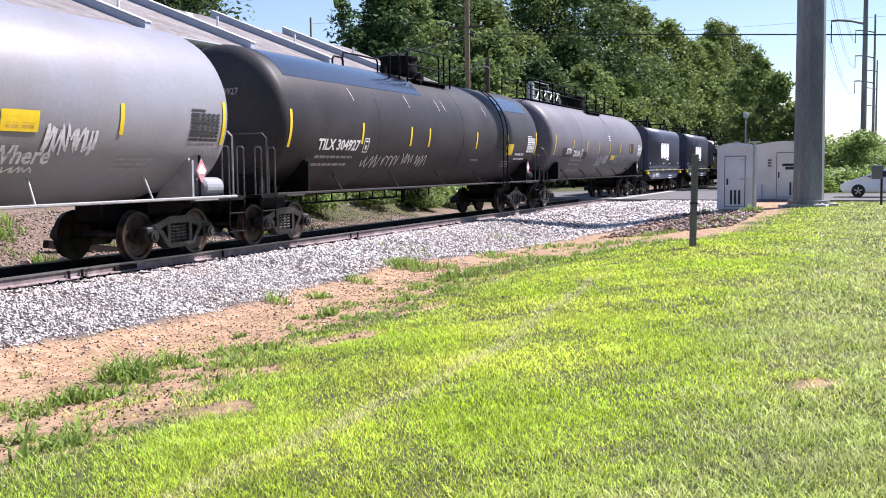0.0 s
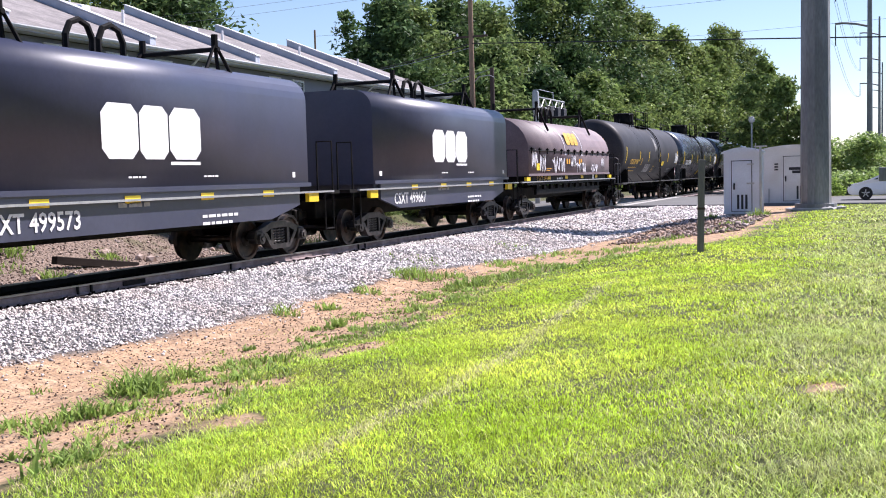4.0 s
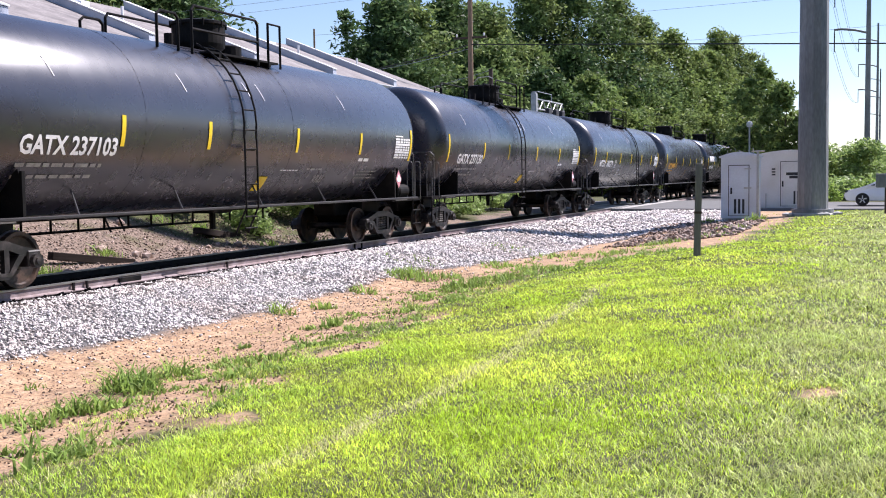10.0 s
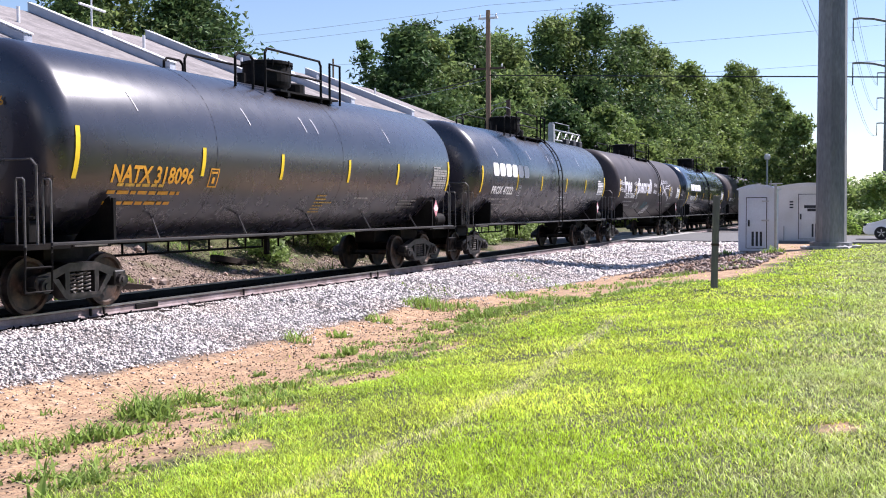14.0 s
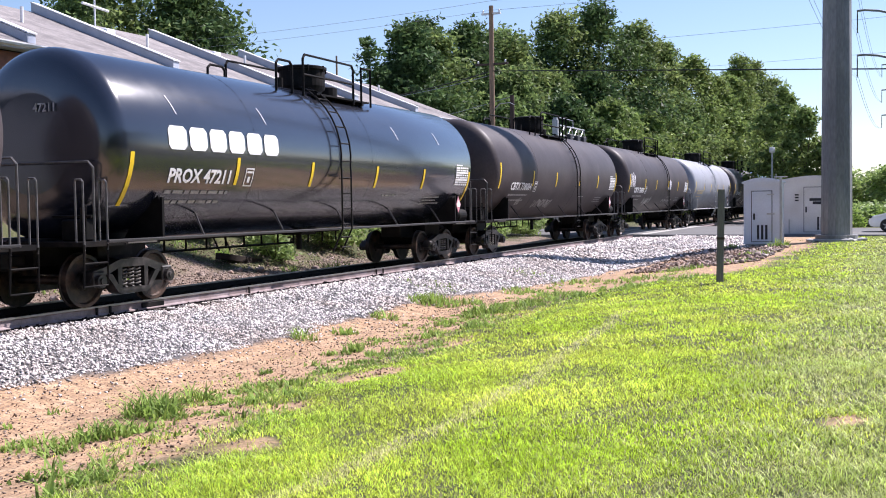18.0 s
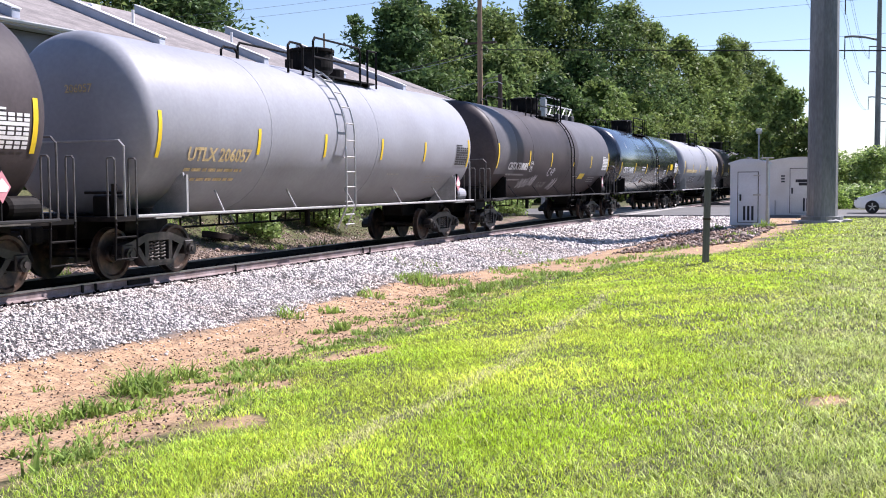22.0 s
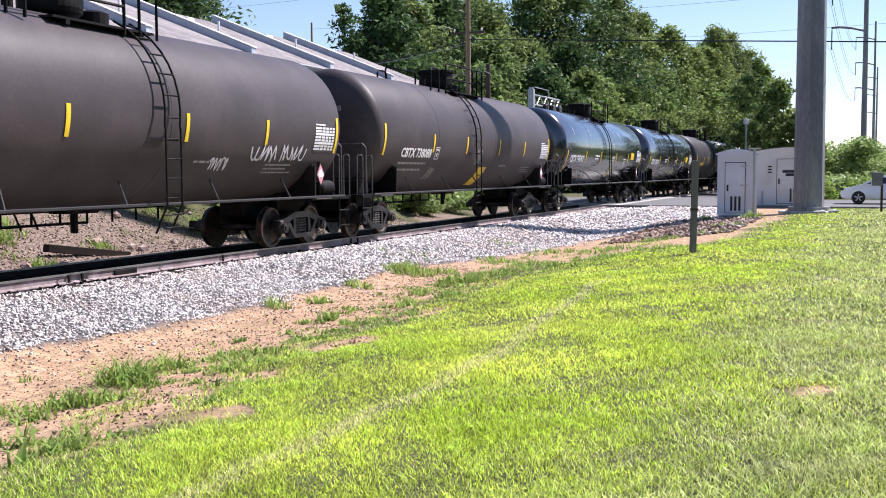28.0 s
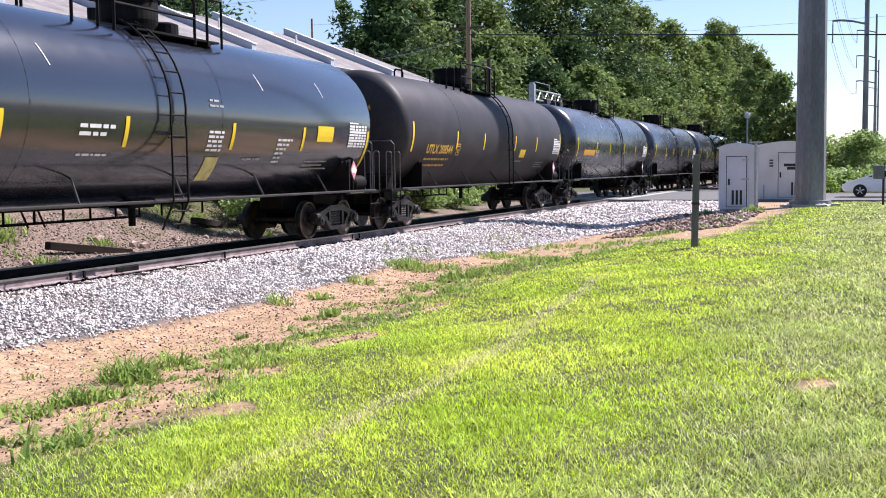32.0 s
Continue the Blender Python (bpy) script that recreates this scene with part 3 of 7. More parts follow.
def rect(bm, u0, u1, v0, v1, slant=0.0):
    vs = [bm.verts.new(p) for p in ((u0, v0, 0), (u1, v0, 0), (u1 + slant, v1, 0), (u0 + slant, v1, 0))]
    bm.faces.new(vs)
    return bm


def stroke(bm, pts, w):
    """A painted line of even width through the (u, v) points, as one strip."""
    pts = [Vector((a, b, 0)) for a, b in pts]
    rows = []
    for i, p in enumerate(pts):
        d0 = (p - pts[i - 1]) if i else (pts[1] - p)
        d1 = (pts[i + 1] - p) if i + 1 < len(pts) else d0
        d0, d1 = d0.normalized(), d1.normalized()
        t = d0 + d1
        t = t.normalized() if t.length > 0.3 else d0
        nrm = Vector((-t.y, t.x, 0))
        k = w / 2 / max(0.45, abs(nrm.dot(Vector((-d0.y, d0.x, 0)))))
        rows.append((bm.verts.new(p + nrm * k), bm.verts.new(p - nrm * k)))
    for a, b in zip(rows, rows[1:]):
        bm.faces.new((a[0], a[1], b[1], b[0]))
    return bm


def cut_rows(bm, step=0.12):
    """Cuts a flat marking into rows so that it can follow a curved side."""
    vs = [v.co.y for v in bm.verts]
    lo, hi = min(vs), max(vs)
    z = lo + step
    while z < hi:
        bmesh.ops.bisect_plane(bm, geom=bm.verts[:] + bm.edges[:] + bm.faces[:], plane_co=(0, z, 0), plane_no=(0, 1, 0))
        z += step
    return bm


class Side:
    """The +X side of a car as a surface: u runs along the car, v is a height above the rail."""

    def __init__(self, radius=None, zc=0.0, flat=None, lift=0.012):
        self.r, self.zc, self.flat, self.lift = radius, zc, flat, lift

    def lay(self, bm, u, v, name, mat, parent, label="", scale=1.0):
        if self.r:
            cut_rows(bm)
        base = math.asin(max(-1, min(1, (v - self.zc) / self.r))) if self.r else 0
        for w in bm.verts:
            a, b = w.co.x * scale, w.co.y * scale
            if self.r:
                t = base + b / self.r
                w.co = Vector(((self.r + self.lift) * math.cos(t), u + a, self.zc + (self.r + self.lift) * math.sin(t)))
            else:
                w.co = Vector((self.flat + self.lift, u + a, v + b))
        ob = part(name, bm, mat, parent, label)
        if name in ("notice_stencil", "weight_stencil", "test_table", "plate_code"):
            ob["kind"] = "stuff"
        return ob


def scribble(seed, length, height, w=0.05, loops=9):
    rng = random.Random(seed)
    pts = []
    for i in range(loops * 3):
        f = i / (loops * 3 - 1)
        pts.append((f * length + rng.uniform(-0.08, 0.08) * length, (0.5 + 0.48 * math.sin(i * 2.1 + seed)) * height + rng.uniform(-0.12, 0.12) * height))
    fine = []
    for i in range(len(pts) - 1):
        p0, p1, p2, p3 = pts[max(i - 1, 0)], pts[i], pts[i + 1], pts[min(i + 2, len(pts) - 1)]
        for k in range(3):
            t = k / 3
            fine.append(tuple(0.5 * (2 * b + (c - a) * t + (2 * a - 5 * b + 4 * c - d) * t * t + (3 * b - a - 3 * c + d) * t ** 3) for a, b, c, d in zip(p0, p1, p2, p3)))
    return stroke(bmesh.new(), fine + [pts[-1]], w)


def fit(bm, width):
    """Squeezes lettering to a given width."""
    k = width / max(v.co.x for v in bm.verts)
    for v in bm.verts:
        v.co.x *= k
    return bm


def data_table(w, h, rows=8):
    bm = bmesh.new()
    rect(bm, 0, w * 0.5, h * 1.03, h * 1.09)
    for i in range(rows):
        v = h * i / rows
        if i % 3 == 2:
            rect(bm, 0, w, v, v + h / rows * 0.8)
        else:
            for a, b in ((0.0, 0.3), (0.34, 0.5), (0.54, 0.68), (0.72, 0.84), (0.88, 1.0)):
                rect(bm, w * a, w * b, v, v + h / rows * 0.72)
    return bm


def lines(widths, h, step):
    bm = bmesh.new()
    for i, w in enumerate(widths):
        u, k = 0.0, i
        while u < w - 0.04:
            # words of uneven length
            q = min(w - u, h * (2.2, 3.4, 1.6, 2.8)[k % 4])
            rect(bm, u, u + q, -i * step, -i * step + h * 0.8)
            u += q + h * 0.6
            k += 1
    return bm


def coupler(car, y, s):
    def build():
        bm = bmesh.new()
        box(bm, -0.1, 0.1, -0.62, -0.12, 0.74, 0.92, 0.02)
        box(bm, -0.19, 0.12, -0.14, 0.1, 0.68, 1.0, 0.04)
        box(bm, 0.06, 0.2, -0.1, 0.04, 0.7, 0.98, 0.03)
        return bm
    c = cached("coupler", 0, UNDER, build, car, "knuckle coupler", pose(0, y, 0, 0, 0, 0 if s > 0 else 180))
    hose = lambda: pipe(bmesh.new(), [(0.28, -0.35, 0.85), (0.32, -0.2, 0.6), (0.25, -0.05, 0.42), (0.1, 0.0, 0.4)], 0.03)
    cached("air_hose", 0, CABLE, hose, car, "black rubber air hose", pose(0, y, 0, 0, 0, 0 if s > 0 else 180))
    return c


def tank_shell(R, half, zc):
    prof = []
    dome = 0.46
    for k in range(7):
        a = k / 6 * math.pi / 2
        prof.append((-(half + dome * math.cos(a)), max(R * math.sin(a) ** 0.5, 0.001)))
    for f in (-0.55, -0.5499, 0.0, 0.42, 0.4201):
        prof.append((half * f, R))
    prof += [(-a, r) for a, r in prof[:7]][::-1]
    return turned(bmesh.new(), prof, "Y", 64, (0, 0, zc))


def tank_car(name_label, mark, L, body, ink=None, mark_u=None, R=1.68, walkway=False, ladder=0.9, rails=None, reservoir=None,
             extras=(), table=True, stripes=STRIPES, streaks=True, mark_size=0.36, mark_end=-4.26, frame_u=-3.98, low=False, top=4.45, mid=0.3):
    """A tank car, its origin at the middle of its length at rail height."""
    ink = ink or WHITE
    rails = rails or (GALV if body in (GREY_PAINT, WHITE_GREY) else PIPE_DARK)
    car = empty("tank_car")
    tagged(car, name_label, "tank car", "train of freight cars")
    zc = top - R
    half = L / 2 - 1.3
    zs = 2.36 if low else 2.54
    shell = cached("tank", (L, R), body, lambda: tank_shell(R, half, zc), car, "", smooth=True)
    for p in shell.data.polygons:
        p.use_smooth = abs(p.normal.y) < 0.999
    # weld bands
    for f in (-0.5, 0.16):
        cached("weld_seam", (R, f, L), body, lambda: turned(bmesh.new(), [(half * f - 0.012, R), (half * f - 0.012, R + 0.005), (half * f + 0.012, R + 0.005), (half * f + 0.012, R)], "Y", 48, (0, 0, zc), closed=True), car)
    side = Side(R, zc)
    # yellow side stripes, one at each end tall
    ang = lambda z: math.asin((z - zc) / R)
    for f in stripes:
        u = f
        if f in (stripes[0], stripes[-1]):
            lo, hi = (1.72, 2.62) if low else (2.16, 2.98)
            cached("end_stripe", (L, R, f, low), YELLOW, lambda: wrap_patch(u - 0.05, u + 0.05, R + 0.012, zc, ang(lo), ang(hi)), car, "tall yellow reflective stripe")
        else:
            cached("stripe", (L, R, f, low), YELLOW, lambda: wrap_patch(u - 0.05, u + 0.05, R + 0.012, zc, ang(zs - 0.26), ang(zs + 0.26)), car, "yellow reflective stripe")
    # reporting mark and stencils
    u0 = mark_end - 2.12 if mark_u is None else mark_u
    if mark:
        side.lay(fit(text_bm(mark, mark_size, 1.0, 0.012), mark_end - u0), u0, 2.13, "car_number", ink, car, "stencilled reporting mark and number")
    bm = bmesh.new()
    for a, b, c, d in ((0, 0.28, 0, 0.025), (0, 0.28, 0.345, 0.37), (0, 0.025, 0, 0.37), (0.255, 0.28, 0, 0.37), (0.05, 0.23, 0.27, 0.31), (0.1, 0.18, 0.08, 0.2)):
        rect(bm, a, b, c, d)
    if mark:
        hb = text_bm(mark.split()[-1], 0.2, 1.0, 0.004)
        for v in hb.verts:
            v.co = Vector((0.1 + v.co.x, -half - 0.475, 3.3 + v.co.y))
        part("head_number", hb, FADED if ink is WHITE else ink, car, "small car number on the tank head")
    if frame_u is not None:
        side.lay(bm, frame_u, 2.08, "plate_code", ink, car, "small framed stencil")
    side.lay(lines([1.9, 1.75], 0.085, 0.21), u0 + 0.02, 1.93, "weight_stencil", FADED if ink is WHITE else ink, car, "two lines of small stencilling")
    side.lay(lines([1.1, 0.9, 1.2], 0.05, 0.1), half * 0.62, 1.86, "notice_stencil", FADED, car, "three lines of small stencilling")
    side.lay(lines([0.7], 0.06, 0.1), half * 0.28, 1.9, "notice_stencil", FADED, car, "small stencilled line")
    if table:
        side.lay(data_table(0.9, 0.55), half - 1.1, 2.22, "test_table", CAB_DARK if body in (GREY_PAINT, WHITE_GREY) else WHITE if ink is not ORANGE else FADED, car, "stencilled test table")
    if streaks:
        for u in (-6.2, -3.3, 2.85, 5.45) if low else (-5.9, -2.5, -0.3, 0.2, 3.8):
            cached("jacket_hook", (L, R, round(u, 2)), SPRAY, lambda: wrap_patch(u - 0.011, u + 0.011, R + 0.008, zc, 0.34, 0.56, 0.12), car, "thin pale weld mark")
    # side rails and their braces
    for s in (1, -1):
        e = half + 0.45
        cached("side_rail", (L, s), rails, lambda: rod(bmesh.new(), (s * 1.6, -e, 1.14), (s * 1.6, e, 1.14), 0.028, 6), car, "long pipe rail along the sill")
        for i in range(5):
            u = -half * 0.72 + i * half * 0.36
            aa = -0.8
            a = (s * (R + 0.01) * math.cos(aa), u + 0.3, zc + (R + 0.01) * math.sin(aa))
            cached("rail_brace", (R, s, round(u, 2)), rails, lambda: rod(bmesh.new(), a, (s * 1.6, u, 1.14), 0.02, 5), car)
    # lower pipe with hangers on the far side
    def low_pipe():
        bm = bmesh.new()
        rod(bm, (-1.25, -half * 0.62, 0.98), (-1.25, half * 0.62, 0.98), 0.035, 5)
        rod(bm, (-1.25, -half * 0.62, 0.72), (-1.25, half * 0.3, 0.72), 0.03, 5)
        for i in range(13):
            u = -half * 0.6 + i * half * 0.1
            rod(bm, (-1.25, u, 0.7), (-1.25, u, 1.6), 0.026, 5)
        return bm
    cached("brake_rigging", L, UNDER, low_pipe, car, "thin brake rods on hangers")
    # outlet and underframe
    def belly():
        bm = bmesh.new()
        rod(bm, (0, 0.5, 0.98), (0, 0.5, 1.5), 0.24, 12)
        box(bm, -0.3, 0.3, 0.1, 0.9, 0.98, 1.16, 0.05)
        rod(bm, (0, 0.5, 0.62), (0, 0.5, 1.0), 0.07, 8)
        return bm
    cached("bottom_outlet", L, UNDER, belly, car, "black bottom outlet valve and skid")
    tc = L / 2 - 2.05
    for s in (1, -1):
        cached("stub_sill", (L, s), UNDER, lambda: box(box(bmesh.new(), -0.32, 0.32, s * (L / 2 - 0.55) if s < 0 else tc - 1.3, s * (tc - 1.3) if s < 0 else L / 2 - 0.55, 0.72, 1.18, 0.03),
               -0.7, 0.7, s * tc - 0.45, s * tc + 0.45, 0.85, 1.4), car, "black stub sill and tank saddle")
        for x in (1, -1):
            def web():
                bm = prism(bmesh.new(), [(x * 0.7, 1.1), (x * 1.56, 1.1), (x * 1.56, 1.62), (x * 1.5, 1.9), (x * 1.34, 1.78), (x * 0.9, 1.36)], "Y", s * (half - 0.98) - 0.025, s * (half - 0.98) + 0.025)
                return box(bm, *sorted((x * 1.53, x * 1.585)), s * (half - 0.98) - 0.03, s * (half - 0.98) + 0.03, 1.1, 1.86)
            cached("saddle_web", (L, s, x), rails if rails is GALV else UNDER, web, car, "upright web plate between sill and tank")
        ends = sorted((s * (half - 0.98), s * (L / 2 - 0.38)))
        cached("end_platform", (L, s), UNDER, lambda: box(bmesh.new(), -1.5, 1.5, *ends, 1.06, 1.14), car, "black end platform")
        edge = sorted((s * (half - 0.85), s * (half - 0.1)))
        yc = s * (L / 2 - 0.68)
        for x in (1, -1):
            cached("deck_edge", (L, s, x), WORN_BAR if rails is not GALV else GALV, lambda: box(bmesh.new(), *sorted((x * 1.5, x * 1.54)), *edge, 1.08, 1.16), car, "bright worn edge of the platform")
            for q in (-0.27, 0.27):
                post = [(x * 1.5, yc + q, 1.0), (x * 1.5, yc + q, 2.1), (x * 1.47, yc + q, 2.14), (x * 1.36, yc + q, 2.14), (x * 1.34, yc + q, 2.1), (x * 1.34, yc + q, 1.1)]
                cached("grab_iron", (L, s, x, q), WORN_BAR, lambda: pipe(bmesh.new(), post, 0.017), car, "narrow upright grab iron")
            stirrup = [(x * 1.5, yc - 0.27, 1.1), (x * 1.48, yc - 0.28, 0.42), (x * 1.48, yc + 0.28, 0.42), (x * 1.5, yc + 0.27, 1.1)]
            step = cached("stirrup", (L, s, x), UNDER, lambda: pipe(bmesh.new(), stirrup, 0.02), car, "hanging stirrup step")
            cached("rung", (L, s, x, "step"), UNDER, lambda: rod(bmesh.new(), (x * 1.49, yc - 0.27, 0.79), (x * 1.49, yc + 0.27, 0.79), 0.018, 5), step)
        ye = s * (L / 2 - 0.72)
        rail = [(-1.44, ye, 1.1), (-1.44, ye, 2.34), (-1.34, ye, 2.44), (1.34, ye, 2.44), (1.44, ye, 2.34), (1.44, ye, 1.1)]
        cached("end_rail", (L, s), WORN_BAR if rails is not GALV else GALV, lambda: pipe(bmesh.new(), rail, 0.02), car, "bent pipe rail across the car's end")
        if s < 0:
            def brake_gear():
                bm = box(bmesh.new(), 0.7, 1.2, -half - 0.55, -half - 0.25, 1.14, 1.5, 0.03)
                rod(bm, (0.6, -half - 0.6, 1.55), (1.4, -half - 0.6, 1.55), 0.025, 6)
                rod(bm, (1.25, -half - 0.62, 1.3), (1.25, -half - 0.62, 1.7), 0.05, 8)
                return bm
            cached("brake_gear", (L, s), UNDER, brake_gear, car, "black hand-brake gear on the end platform")
        truck(car, s * tc)
        coupler(car, s * (L / 2 - 0.02), s)
    # manway, platform, guard rails
    def manway():
        bm = bmesh.new()
        turned(bm, [(4.3, 0.46), (4.44, 0.46), (4.5, 0.54), (4.58, 0.56), (4.98, 0.56), (4.98, 0.6), (5.04, 0.6), (5.07, 0.5), (5.09, 0.2)], "Z", 32)
        for k in range(8):
            a = k * math.pi / 4
            rod(bm, (0.59 * math.cos(a), 0.59 * math.sin(a), 4.92), (0.59 * math.cos(a), 0.59 * math.sin(a), 5.06), 0.022, 6)
        turned(bm, [(4.38, 0.3), (4.62, 0.3), (4.66, 0.2)], "Z", 16, (0.1, 0.95, 0))
        rod(bm, (-0.1, -0.9, 4.38), (-0.1, -0.9, 4.72), 0.1, 10)
        return bm
    cached("manway", 0, UNDER, manway, car, "black cylindrical manway housing", pose(0, mid, 0))
    def platform():
        bm = bmesh.new()
        for x in (0.75, -0.75):
            box(bm, x - 0.3, x + 0.3, -1.1, 1.5, 4.24, 4.28)
        for y in (-0.75, 1.15):
            box(bm, -1.05, 1.05, y - 0.05, y + 0.05, 4.16, 4.24)
        return bm
    cached("platform", 0, UNDER, platform, car, "black grated top platform", pose(0, mid, 0))
    if walkway:
        def walk_rail():
            bm = bmesh.new()
            for x in (0.5, -0.5):
                pipe(bm, [(x, -half, 4.44), (x, -half, 5.3), (x, half, 5.3), (x, half, 4.44)], 0.03)
                for i in range(1, 9):
                    y = -half + 2 * half * i / 9
                    rod(bm, (x, y, 4.36), (x, y, 5.3), 0.035, 5)
                rod(bm, (x, -half, 4.86), (x, half, 4.86), 0.016, 5)
            box(bm, -0.5, 0.5, -half, half, 4.44, 4.47)
            return bm
        cached("top_walkway", L, UNDER, walk_rail, car, "full-length railed top walkway")
    else:
        for s in (1, -1):
            for q, pts in enumerate(([(s * 1.04, -1.7, 4.15), (s * 1.04, -1.7, 5.0), (s * 1.04, -1.62, 5.1), (s * 1.04, 0.6, 5.1), (s * 1.04, 0.68, 5.0), (s * 1.04, 0.68, 4.15)],
                                     [(s * 1.04, 1.1, 4.15), (s * 1.04, 1.1, 5.1), (s * 1.04, 1.6, 5.1), (s * 1.04, 1.6, 4.15)],
                                     [(s * 0.9, -2.6, 4.2), (s * 0.9, -2.6, 4.82), (s * 0.9, -2.5, 4.9), (s * 0.9, -2.05, 4.9), (s * 0.9, -1.95, 4.82), (s * 0.9, -1.95, 4.2)],
                                     [(s * 1.04, -1.7, 4.65), (s * 1.04, 0.68, 4.65)])):
                cached("guard_rail", (s, q), UNDER, lambda: pipe(bmesh.new(), pts, 0.03), car, "black pipe guard rail", pose(0, mid, 0))
    # ladder
    for s in (1, -1) if ladder is not None else ():
        steps = GALV if body is WHITE_GREY else UNDER
        def build_ladder():
            bm = bmesh.new()
            for y in (-0.22, 0.22):
                pts = []
                for k in range(9):
                    t = 1.15 - k * 0.16
                    pts.append((s * (R + 0.14) * math.cos(t), ladder + y, zc + (R + 0.14) * math.sin(t)))
                pts += [(s * (R + 0.14), ladder + y, zc - 0.3), (s * (R + 0.14), ladder + y, 1.14), (s * 1.56, ladder + y, 0.62)]
                pipe(bm, pts, 0.022, 5)
            return bm
        flight = cached("ladder", (R, s, ladder), steps, build_ladder, car, "curved side ladder")
        if ladder is not None:
            places = [(s * (R + 0.14) * math.cos(1.05 - k * 0.22), zc + (R + 0.14) * math.sin(1.05 - k * 0.22)) for k in range(7)]
            places += [(s * (R + (0.14 if z > 1.3 else 0.1)), z) for z in (2.3, 1.95, 1.6, 1.25, 0.95, 0.72)]
            for x, z in places if s > 0 else ():
                cached("rung", 0, steps, lambda: rod(bmesh.new(), (0, -0.22, 0), (0, 0.22, 0), 0.017, 5), flight, m=pose(x, ladder, z))
    # placard on its bracket and the brake reservoir at the rear end
    pc = half - 0.62
    cached("placard_bracket", L, UNDER, lambda: rod(bmesh.new(), (1.48, pc, 1.1), (1.48, pc, 1.95), 0.03, 5), car)
    cached("placard", L, PINK_RED, lambda: prism(bmesh.new(), [(pc - 0.17, 1.66), (pc, 1.42), (pc + 0.17, 1.66), (pc, 1.9)], "X", 1.515, 1.53), car, "red and white diamond placard")
    cached("placard_face", L, WHITE, lambda: prism(bmesh.new(), [(pc - 0.13, 1.66), (pc - 0.09, 1.59), (pc + 0.09, 1.59), (pc + 0.13, 1.66), (pc, 1.79)], "X", 1.531, 1.535), car, "white panel of the placard")
    cached("brake_reservoir", L, reservoir or UNDER, lambda: turned(bmesh.new(), [(half - 0.42, 0.04), (half - 0.4, 0.15), (half - 0.34, 0.19), (half + 0.2, 0.19), (half + 0.26, 0.15), (half + 0.28, 0.04)], "Y", 20, (1.28, 0, 1.335)), car, "small brake air reservoir", smooth=False)
    for fn in extras:
        fn(car, side, half, zc, R)
    return car


def wrap_patch(u0, u1, r, zc, a0, a1, lean=0.0):
    """A strip on the tank's side between two angles above and below its middle."""
    bm = bmesh.new()
    rows = []
    for k in range(6):
        f = k / 5
        t = a0 + (a1 - a0) * f
        rows.append([bm.verts.new((r * math.cos(t), u - lean * f, zc + r * math.sin(t))) for u in (u0, u1)])
    for a, b in zip(rows, rows[1:]):
        bm.faces.new((a[0], a[1], b[1], b[0]))
    return bm


